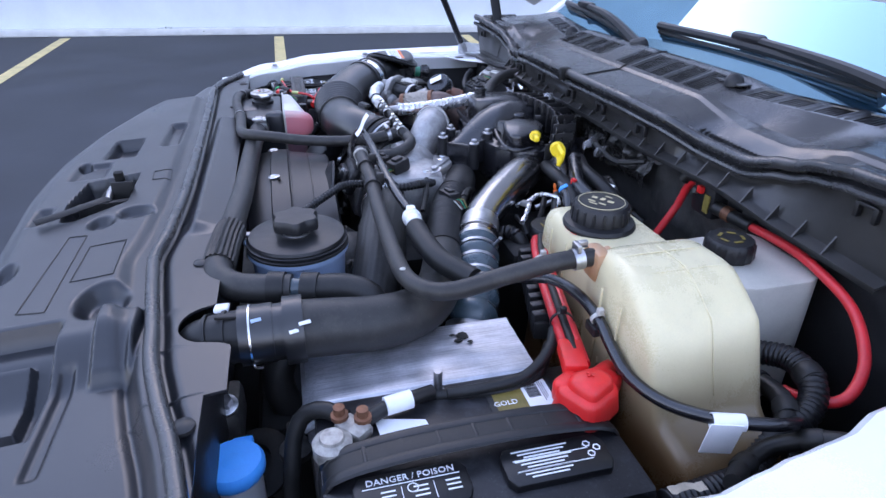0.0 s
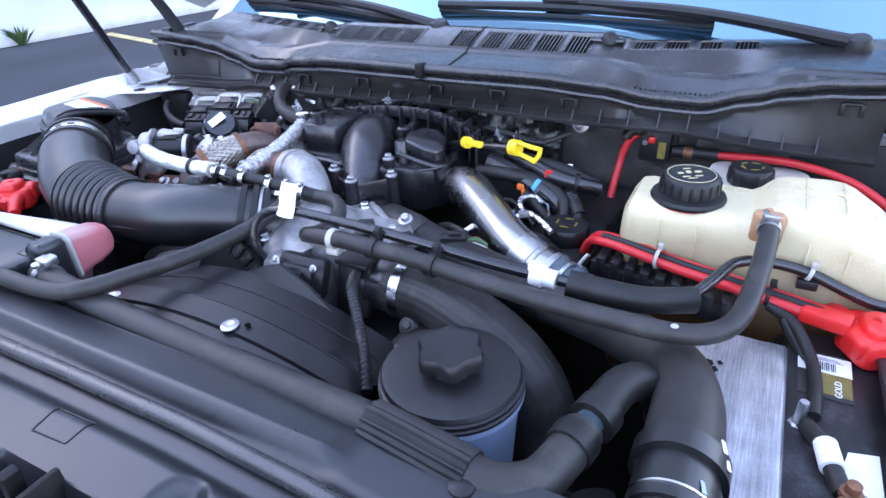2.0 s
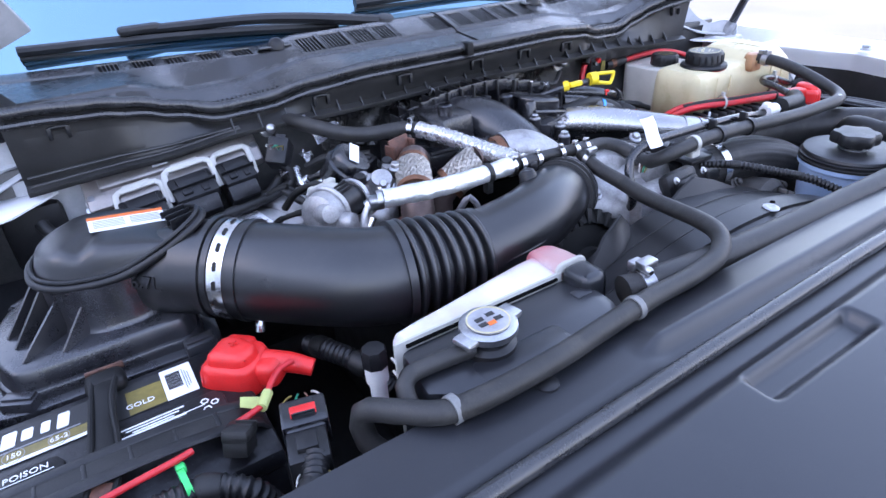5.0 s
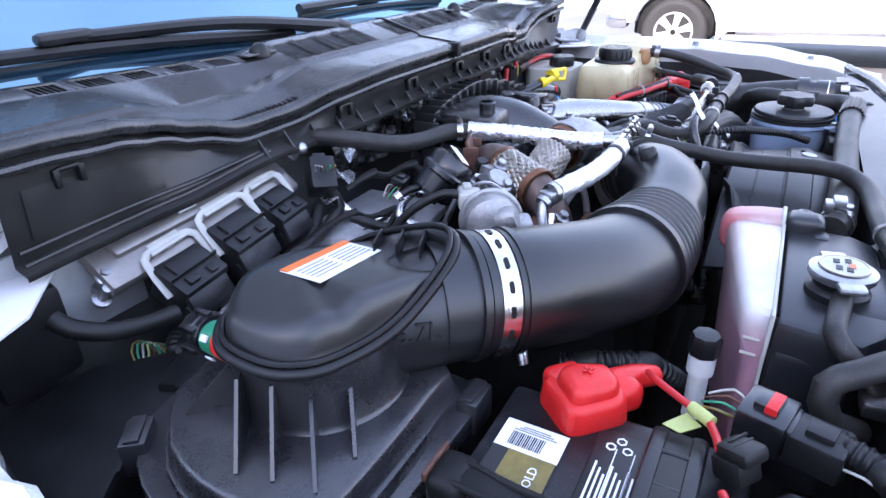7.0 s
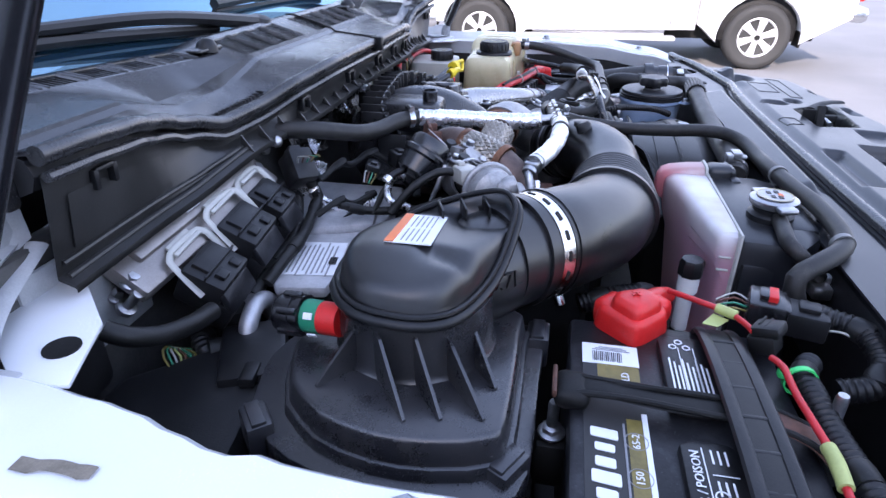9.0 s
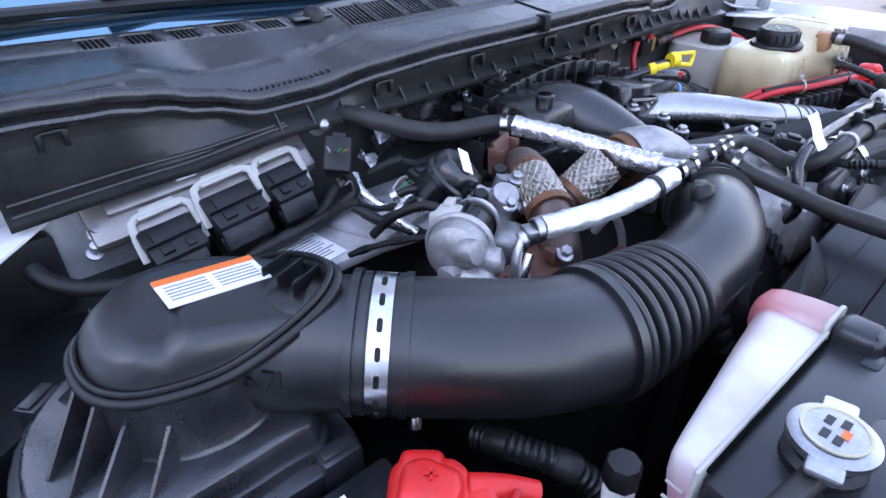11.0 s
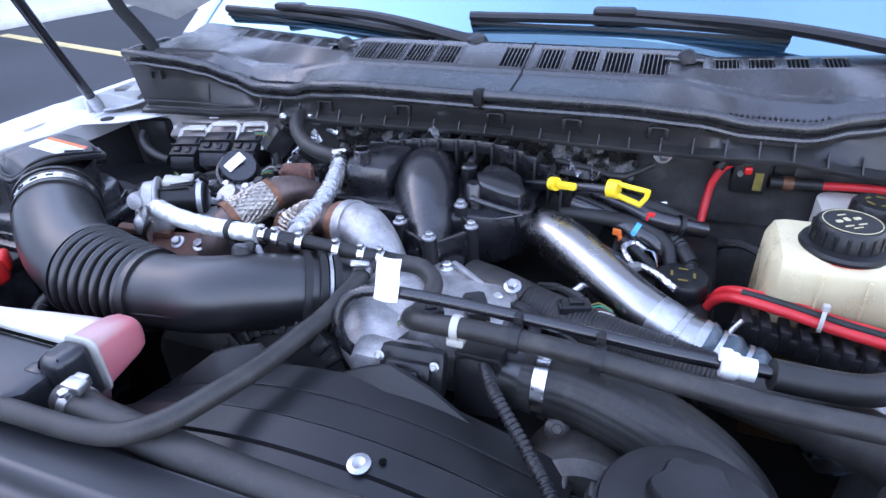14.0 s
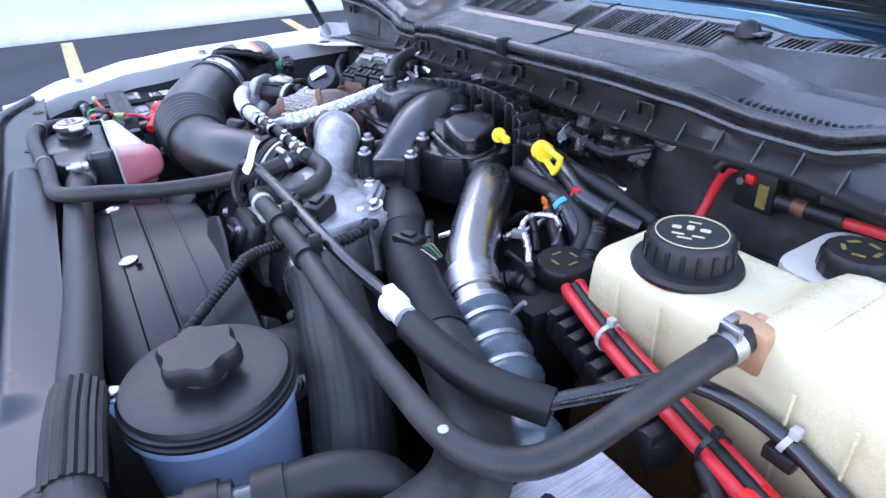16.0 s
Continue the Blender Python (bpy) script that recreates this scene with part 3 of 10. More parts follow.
# ---- white pickup parked across the lot ----
def far_pickup():
    x0, gz, rw = 6.85, LOT_Z, 0.372
    e = thing("parked_pickup", (7.8, -0.4, gz), "white pickup truck parked on the pale concrete", "pickup truck")
    yr, yf, zc = -1.97, 1.35, gz + rw

    def arch(yc, r, a0, a1, n=14):
        return [(yc + r * math.cos(radians(a0 + (a1 - a0) * k / n)), zc + r * math.sin(radians(a0 + (a1 - a0) * k / n))) for k in range(n + 1)]

    def shell(name, out, label, inset=0.0):
        """A body shell from its side outline in (y, z), rounded along both flanks."""
        bm = bmesh.new()
        a = [bm.verts.new((x0 + inset, y, z)) for y, z in out]
        b = [bm.verts.new((x0 + 1.95 - inset, y, z)) for y, z in out]
        bm.faces.new(a)
        bm.faces.new(b[::-1])
        for i in range(len(out)):
            bm.faces.new((a[i], b[i], b[(i + 1) % len(out)], a[(i + 1) % len(out)]))
        bmesh.ops.recalc_face_normals(bm, faces=bm.faces[:])
        bmesh.ops.bevel(bm, geom=[ed for ed in bm.edges if len({round(v.co.x, 3) for v in ed.verts}) == 1], offset=0.022, segments=3, profile=0.5, affect="EDGES")
        bmesh.ops.triangulate(bm, faces=[f for f in bm.faces if len(f.verts) > 4])
        return part(name, bm, "paint", e, label)

    shell("cab", [(-1.25, gz + 0.44)] + [(0.75, gz + 0.40)] + arch(yf, 0.475, 192, 12) + [(1.96, gz + 0.46), (2.06, gz + 0.66), (2.05, gz + 1.0), (1.93, gz + 1.10), (1.0, gz + 1.18), (0.62, gz + 1.24), (0.0, gz + 1.86), (-1.05, gz + 1.88), (-1.25, gz + 1.30)], "white painted cab")
    shell("bed", [(-2.93, gz + 0.60)] + arch(yr, 0.465, 188, -8)[:] + [(-1.32, gz + 0.47), (-1.275, gz + 0.50), (-1.275, gz + 1.26), (-2.98, gz + 1.26)], "white painted cargo bed")
    part("side_window", moved(prism([(-0.98, gz + 1.30), (0.42, gz + 1.28), (-0.04, gz + 1.74), (-0.92, gz + 1.76)], 0, 0.006, 0.002), Matrix(((0, 0, -1, x0 + 0.003), (1, 0, 0, 0), (0, 1, 0, 0), (0, 0, 0, 1)))), "glass", e, "dark side window")
    part("door_seam", box((x0 - 0.001, -0.96, gz + 0.84), (0.006, 0.010, 0.78), 0), "dark", e)
    part("door_seam", box((x0 - 0.001, 0.62, gz + 0.84), (0.006, 0.010, 0.78), 0), "dark", e)
    part("door_handle", tube([(x0 + 0.005, -0.72, gz + 1.03), (x0 - 0.03, -0.74, gz + 1.03), (x0 - 0.03, -0.90, gz + 1.03), (x0 + 0.005, -0.92, gz + 1.03)], 0.016, 8, 0.02), "paint", e)
    part("body_crease", sweep([Vector((x0 + 0.002, y, gz + 0.92)) for y in (-1.2, 0.0, 0.85)], 0.008, 8), "paint", e)
    for n in (0, 1):
        sx = x0 + 0.06 + n * 1.83
        part("running_board", join(box((sx, -0.12, gz + 0.335), (0.17, 1.85, 0.055), 0.022), box((sx + 0.06 - n * 0.12, -0.12, gz + 0.40), (0.03, 1.6, 0.12), 0.01)), "rim", e, "silver running board")
    part("underbody", box((x0 + 0.98, -0.4, gz + 0.44), (1.5, 4.5, 0.24), 0.02), "dark", e)
    part("exhaust_pipe", tube([(x0 + 0.45, -0.6, gz + 0.33), (x0 + 0.42, -1.4, gz + 0.34), (x0 + 0.40, -2.2, gz + 0.46), (x0 + 0.2, -2.66, gz + 0.44)], 0.035, 10, 0.05), "grime", e)
    part("rear_bumper", join(box((x0 + 0.98, -3.03, gz + 0.64), (1.86, 0.14, 0.17), 0.045), box((x0 + 0.09, -2.98, gz + 0.64), (0.16, 0.22, 0.15), 0.04), box((x0 + 1.86, -2.98, gz + 0.64), (0.16, 0.22, 0.15), 0.04)), "bright", e, "chrome rear bumper")
    part("front_bumper", join(box((x0 + 0.98, 2.10, gz + 0.50), (1.86, 0.16, 0.22), 0.06), box((x0 + 0.07, 2.00, gz + 0.50), (0.17, 0.24, 0.20), 0.06), box((x0 + 1.88, 2.00, gz + 0.50), (0.17, 0.24, 0.20), 0.06)), "bright", e, "chrome front bumper")
    part("headlight", box((x0 + 0.10, 1.99, gz + 0.86), (0.24, 0.16, 0.22), 0.05), "tie", e, "clear headlight")
    part("tail_light", box((x0 + 0.04, -2.965, gz + 0.98), (0.10, 0.06, 0.38), 0.02), "red", e, "red tail light")
    for y in (yr, yf):
        for side in (-1, 1):
            x = x0 + 0.975 + side * 0.825
            at = (x, y, zc)
            t = part("wheel", turned([(0.20, -0.12), (0.30, -0.128), (rw - 0.02, -0.115), (rw, -0.085), (rw, 0.085), (rw - 0.02, 0.115), (rw - 0.05, 0.130), (0.30, 0.133), (0.285, 0.127), (0.245, 0.130), (0.222, 0.115), (0.20, 0.10)], at, (side, 0, 0), 56), "tyre", e, "black tyre")
            part("rim", turned([(0.226, 0.09), (0.224, 0.124), (0.216, 0.126), (0.203, 0.116), (0.196, 0.05)], at, (side, 0, 0), 48), "rim", t, "silver alloy rim")
            part("rim_well", turned([(0.215, 0.03), (0.0, 0.025)], at, (side, 0, 0), 36), "dark", t)
            for k in range(6):
                mm = Matrix.Translation((x + side * 0.098, y, zc)) @ pose(0, 0, 0, 60 * k + 12, 0, 0)
                poly = [(-0.030, 0.03), (0.030, 0.03), (0.036, 0.12), (0.050, 0.207), (-0.050, 0.207), (-0.036, 0.12)]
                part("spoke", moved(moved(prism(poly, -0.015, 0.015, 0.008), Matrix(((0, 0, 1, 0), (1, 0, 0, 0), (0, 1, 0, 0), (0, 0, 0, 1)))), mm), "rim", t)
            part("hub", turned([(0.052, 0.06), (0.052, 0.116), (0.036, 0.122), (0.034, 0.118), (0.0, 0.118)], at, (side, 0, 0), 20), "rim", t)
            part("centre_cap", turned([(0.032, 0.118), (0.030, 0.124), (0.0, 0.126)], at, (side, 0, 0), 16), "dark", t)
            part("arch_liner", box((x - side * 0.06, y, zc + 0.22), (0.2, 0.88, 0.56), 0.05), "liner", e)
    for side in (-1, 1):
        part("mud_flap", box((x0 + 0.975 + side * 0.83, yr - 0.47, gz + 0.44), (0.24, 0.03, 0.34), 0.01), "rubber", e, "black mud flap")
    return e


far_pickup()


def far_fence():
    """A chain-link fence with a verge behind the lot."""
    e = thing("chain_fence", (16, 9, LOT_Z), "grey chain link fence behind the lot", "fence")
    for k in range(9):
        part("post", turned([(0.04, 0), (0.04, 2.0), (0, 2.05)], (16, 3 + 2.5 * k, LOT_Z), seg=10), "fence", e)
    part("rail", tube([(16, 3, LOT_Z + 1.95), (16, 13, LOT_Z + 1.95), (16, 23, LOT_Z + 1.95)], 0.025, 8, 1.0), "fence", e)
    bm = bmesh.new()
    for k in range(150):
        y = 3 + k * 0.135
        for s in (1, -1):
            a, b = Vector((16, y, LOT_Z + 0.05)), Vector((16, y + s * 1.9, LOT_Z + 1.95))
            w = Vector((0, 0.012, 0))
            bm.faces.new([bm.verts.new(q) for q in (a - w, a + w, b + w, b - w)])
    part("mesh", bm, "fence", e)
    tagged(solid("verge", box((14.6, 12, LOT_Z + 0.05), (2.2, 26, 0.12), 0.03), "leaf", "mown green verge along the fence", "grass"), kind="structure")
    tagged(solid("kerb_east", box((13.3, 12, LOT_Z + 0.07), (0.3, 26, 0.16), 0.02), "kerb", "pale kerb in front of the verge", "kerb"), kind="structure")


far_fence()

# ---- the truck: body round the engine bay ----
truck = thing("pickup_truck", (0, 0.6, 0), "white heavy duty pickup truck with its hood raised", "pickup truck")
SEAL = [(0.0, 0.600, 1.360), (0.21, 0.603, 1.360), (0.31, 0.620, 1.350), (0.385, 0.645, 1.332), (0.46, 0.656, 1.328), (0.53, 0.664, 1.345), (0.58, 0.662, 1.360), (0.64, 0.650, 1.372), (0.72, 0.640, 1.380), (0.84, 0.640, 1.384)]


def seal_at(x):
    return lerp_table(SEAL, abs(x))


def dish(x):
    """Where the brow of the cowl dips to a ledge below the small vents."""
    a = abs(x)
    return max(0.0, min(1.0, (a - 0.285) / 0.115, (0.580 - a) / 0.085))


def cowl_point(x, v):
    ys, zs = seal_at(x)
    d = dish(x)
    w = max(0.0, min(1.0, (abs(x) - 0.275) / 0.06))
    sw = 0.27 * max(0.0, abs(x) - 0.33)
    by, bz = 0.697 - 0.007 * d, 1.3765 - 0.0215 * d
    stations = [
        (ys + 0.004, zs + 0.004),
        (ys + 0.014, zs + 0.003),
        (by - 0.006, bz - 0.005),
        (by, bz),
        (0.703 + 0.017 * d, 1.3788 - 0.0218 * d),
        (0.735 + sw, 1.3888 - 0.0050 * w),
        (0.745 + sw, 1.3918 - 0.0058 * w),
        (0.776 + sw, 1.4005 - 0.0100 * w),
        (0.790 + sw, 1.4000 - 0.0095 * w),
        (0.86 + sw, 1.375),
    ]
    i = min(len(stations) - 2, int(v))
    t = v - i
    return Vector((x, *[p + (q - p) * t for p, q in zip(stations[i], stations[i + 1])]))


VENTS = [(-0.590, 0), (-0.537, 0), (-0.485, 0), (-0.430, 0), (-0.376, 0), (-0.263, 1), (-0.211, 1), (-0.157, 1), (-0.104, 1), (0.018, 2), (0.078, 2), (0.132, 2), (0.186, 2), (0.243, 2), (0.347, 0), (0.399, 0), (0.451, 0), (0.504, 0)]
VENT_HALF = (0.019, 0.020, 0.020)
VENT_SPAN = ((5.35, 7.05), (4.10, 6.62), (4.06, 6.70))


def cowl_skin(x, v):
    """The cowl surface with its vents sunk into it."""
    sink = 0.0
    for xc, size in VENTS:
        w, (v0, v1) = VENT_HALF[size], VENT_SPAN[size]
        if abs(x - xc) <= w and v0 < v < v1:
            sink = 0.0075
    return cowl_point(x, v) - Vector((0, 0, sink))


us = span(-0.756, 0.705, 150)
vs = span(0, 9, 27)
for xc, size in VENTS:
    w = VENT_HALF[size]
    us += [xc - w - 0.0018, xc - w, xc + w, xc + w + 0.0018]
for v0, v1 in VENT_SPAN:
    vs += [v0, v0 + 0.05, v1 - 0.05, v1]
us = [u for i, u in enumerate(sorted(us))]
us = [u for i, u in enumerate(us) if i == 0 or u - us[i - 1] > 0.0004]
cowl = part("cowl_panel", sheet(cowl_skin, us, sorted(set(vs)), 0.004), "cowl", truck, "weathered black plastic cowl panel")
cowl.data.set_sharp_from_angle(angle=radians(8))
# rubber seal and its lower lip
xs = span(-0.756, 0.705, 83)
part("hood_seal", sweep([Vector((x, *seal_at(x))) for x in xs], 0.0085, 12), "seal", cowl, "black rubber hood seal")
part("seal_lip", sweep([Vector((x, seal_at(x)[0] - 0.004, seal_at(x)[1] - 0.017)) for x in xs], 0.005, 8), "seal", cowl)
# added dark strip that stands for the shade behind the seal
part("seal_backing", sweep([Vector((x, seal_at(x)[0] + 0.026, seal_at(x)[1] - 0.018)) for x in xs], 0.018, 8), "liner", cowl)
part("seal_joint", box((-0.005, 0.594, 1.358), (0.014, 0.022, 0.024), 0.002), "dark", cowl)
part("panel_joint", sweep([cowl_point(0.038, v) + Vector((0, 0, 0.0006)) for v in span(0.3, 8, 30)], 0.0016, 6), "dark", cowl)
# air vents: slats over near-black sheets that stand for the shade inside
def vent_strip(x0, x1, v0, v1, lift):
    return sheet(lambda u, v: cowl_point(u, v) + Vector((0, 0, lift)), span(x0, x1, 3), span(v0, v1, 6), 0.001)


for x, size in VENTS:
    w = VENT_HALF[size]
    v0, v1 = VENT_SPAN[size]
    g = part("air_vent", vent_strip(x - w + 0.0006, x + w - 0.0006, v0 + 0.03, v1 - 0.03, -0.0022), "slot_shade", cowl, "near-black sheet for the shade in an air vent")
    for k in range(6):
        xx = x - w + (k + 0.5) * 2 * w / 6
        part("slat", vent_strip(xx - 0.0008, xx + 0.0008, v0 + 0.03, v1 - 0.03, -0.0016), "cowl", g)
    for xx in (x - w - 0.003, x + w + 0.003):
        part("vent_rim", sweep([cowl_point(xx, v) for v in span(v0, v1, 6)], 0.0016, 8), "cowl", g)
for x in (-0.317, 0.289):
    part("washer_nozzle", turned([(0.016, -0.002), (0.014, 0.006), (0.008, 0.013), (0, 0.015)], (x, 0.752, cowl_point(x, 6.25).z + 0.002), (0, -0.2, 1), 16), "plastic", cowl, "washer nozzle")
    part("nozzle_seat", box((x - 0.004, 0.754, cowl_point(x, 6.25).z + 0.002), (0.06, 0.024, 0.004), 0.002), "cowl", cowl)
# comb of small teeth by the seal
for s in (-1, 1):
    for k in range(18):
        x = s * (0.36 + 0.0075 * k)
        p = cowl_point(x, 1.0)
        part("comb_tooth", box(p + Vector((0, 0.004, 0.002)), (0.003, 0.010, 0.006), 0), "cowl", cowl)


def cowl_low(x):
    return lerp_table([(0, 0.628, 1.297), (0.28, 0.63, 1.292), (0.43, 0.648, 1.288), (0.58, 0.66, 1.272), (0.84, 0.665, 1.262)], abs(x))


def apron(x, v):
    ys, zs = seal_at(x)
    yl, zl = cowl_low(x)
    st = [(ys + 0.002, zs - 0.014), (ys + 0.004, zs - 0.03), (yl - 0.006, zl + 0.006), (yl - 0.022, zl), (yl - 0.022, zl - 0.004)]
    i = min(3, int(v))
    return Vector((x, *[p + (q - p) * (v - i) for p, q in zip(st[i], st[i + 1])]))


ap = part("cowl_apron", sheet(apron, span(-0.756, 0.705, 87), span(0, 4, 12), 0.003), "apron", truck, "black plastic apron below the seal")
part("access_panel", sheet(lambda x, v: apron(x, v) + Vector((0, -0.0025, 0.0)), span(-0.735, -0.585, 12), span(1.12, 1.72, 6), 0.003), "apron", ap, "flat access panel")
for v in (1.86, 2.25):
    part("ridge", sweep([apron(x, v) + Vector((0, -0.002, 0)) for x in span(-0.75, -0.44, 16)], 0.0028, 8), "apron", ap)
for k in range(25):
    x = -0.45 + 0.045 * k
    yl, zl = cowl_low(x)
    bm = bmesh.new()
    for dx in (-0.0012, 0.0012):
        bm.verts.new((x + dx, yl - 0.022, zl)), bm.verts.new((x + dx, yl - 0.003, zl + 0.001)), bm.verts.new((x + dx, yl - 0.006, zl + 0.022))
    bm.verts.ensure_lookup_table()
    v = bm.verts
    bm.faces.new((v[0], v[1], v[2])), bm.faces.new((v[5], v[4], v[3]))
    for i in range(3):
        bm.faces.new((v[i], v[i + 3], v[(i + 1) % 3 + 3], v[(i + 1) % 3]))
    part("gusset", bm, "apron", ap)
for x in (-0.298, 0.264, -0.69, 0.02, -0.14, 0.14, 0.66):
    ys, zs = seal_at(x)
    part("clip", join(box((x, ys - 0.001, zs - 0.028), (0.024, 0.006, 0.005), 0.002), box((x - 0.012, ys, zs - 0.036), (0.006, 0.008, 0.018), 0.001), box((x + 0.012, ys, zs - 0.036), (0.006, 0.008, 0.018), 0.001)), "plastic", ap)
part("bulkhead_liner", box((0.66, 0.681, 1.13), (0.42, 0.006, 0.30), 0.002), "liner", truck, "black bulkhead liner")
# firewall with crumpled insulation
fw = part("firewall", box((0, 0.70, 1.06), (1.74, 0.03, 0.46), 0.005), "firewall", truck, "dull grey steel firewall")


def crumple(x0, x1, z0, z1, y, amp, seed, name, mat):
    def f(u, v):
        n = noise.noise(Vector((u * 28 + seed, v * 34, seed))) + 0.5 * noise.noise(Vector((u * 70, v * 80 + seed, 3)))
        return Vector((u, y + amp * n + 0.02 * (1.3 - v), v))
    bm = bmesh.new()
    us, vs = span(x0, x1, 70), span(z0, z1, 16)
    g = [[bm.verts.new(f(u, v)) for v in vs] for u in us]
    for i in range(70):
        for j in range(16):
            bm.faces.new((g[i][j], g[i + 1][j], g[i + 1][j + 1], g[i][j + 1]))
    return part(name, bm, mat, fw)


M["insul"] = material("crumpled dark foil insulation", (0.055, 0.053, 0.050), 0.26, metal=0.6, var=0.8, scale=40, bump=0.9, grain=250, wave=1.6)
crumple(-0.30, 0.24, 1.20, 1.30, 0.655, 0.016, 2.0, "insulation", "insul")
crumple(0.24, 0.60, 1.16, 1.29, 0.67, 0.004, 5.0, "insulation", "firewall")
for x, y, z in ((0.276, 0.648, 1.273), (-0.335, 0.64, 1.283), (-0.395, 0.64, 1.28)):
    part("ball_stud", turned([(0.014, -0.004), (0.014, 0.0), (0.006, 0.002), (0.005, 0.010), (0.008, 0.014), (0.008, 0.020), (0.004, 0.024), (0, 0.025)], (x, y, z), (0.1, -1, 0.25), 16), "zinc", fw, "plated stud")


def windscreen(x, v):
    y = 0.80 + 0.72 * v
    return Vector((x, y + 0.05 * (1 - (x / 0.8) ** 2) * 0 + 0.10 * (x / 0.8) ** 2, 1.372 + 0.50 * v))


part("windshield", sheet(windscreen, span(-0.78, 0.78, 24), span(0, 1, 8), 0.005), "glass", truck, "tinted windshield reflecting the blue sky")
part("dashboard", box((0, 1.45, 1.22), (1.5, 0.9, 0.2), 0.05), "liner", truck)
for s in (-1, 1):
    part("pillar", sweep([windscreen(s * (0.805 - 0.10 * v), v) for v in span(-0.02, 1.02, 8)], 0.024, 10, squash=0.6), "paint", truck, "white windshield pillar")


def wiper(pivot, joint, tip0, tip1):
    a = part("wiper_arm", tube([pivot, (Vector(pivot) + Vector(joint)) / 2 + Vector((0, 0, 0.012)), joint], 0.012, 8, r2=0.008), "plastic", truck, "black wiper arm")
    part("blade", tube([tip0, (Vector(tip0) + Vector(tip1)) / 2 + Vector((0, 0, 0.006)), tip1], 0.009, 8), "plastic", a)
    part("rubber_edge", tube([Vector(tip0) + Vector((0, 0.002, -0.012)), Vector(tip1) + Vector((0, 0.002, -0.012))], 0.005, 6), "rubber", a)
    part("joint", box(Vector(joint) + Vector((-0.01, 0, 0.002)), (0.075, 0.024, 0.016), 0.0075), "plastic", a)
    part("pivot_cap", turned([(0.022, -0.03), (0.022, 0.0), (0.016, 0.010), (0, 0.013)], pivot, (0, -0.3, 1), 16), "plastic", a)


wiper((-0.071, 0.790, 1.398), (-0.507, 0.886, 1.432), (-0.711, 0.92, 1.420), (-0.161, 0.826, 1.398))
wiper((0.664, 0.835, 1.392), (0.17, 0.87, 1.440), (-0.103, 0.857, 1.430), (0.444, 0.868, 1.416))



# fenders: a painted flange round the bay, following the hood opening
EDGE_P = [(-0.15, 0.86), (-0.05, 0.872), (0.10, 0.886), (0.27, 0.891), (0.33, 0.892), (0.385, 0.889), (0.410, 0.884), (0.432, 0.889), (0.47, 0.879), (0.50, 0.869), (0.533, 0.862), (0.607, 0.853), (0.80, 0.85)]
EDGE_D = [(-0.15, 0.86), (0.10, 0.872), (0.265, 0.873), (0.32, 0.879), (0.36, 0.871), (0.40, 0.863), (0.446, 0.857), (0.513, 0.837), (0.62, 0.832), (0.80, 0.83)]


def fender_edge(y, s):
    return lerp_table(EDGE_P if s < 0 else EDGE_D, y)[0]


def fender_top(y):
    return lerp_table([(-0.15, 1.185), (0.0, 1.222), (0.15, 1.242), (0.3, 1.250), (0.8, 1.255), (1.6, 1.262)], y)[0]


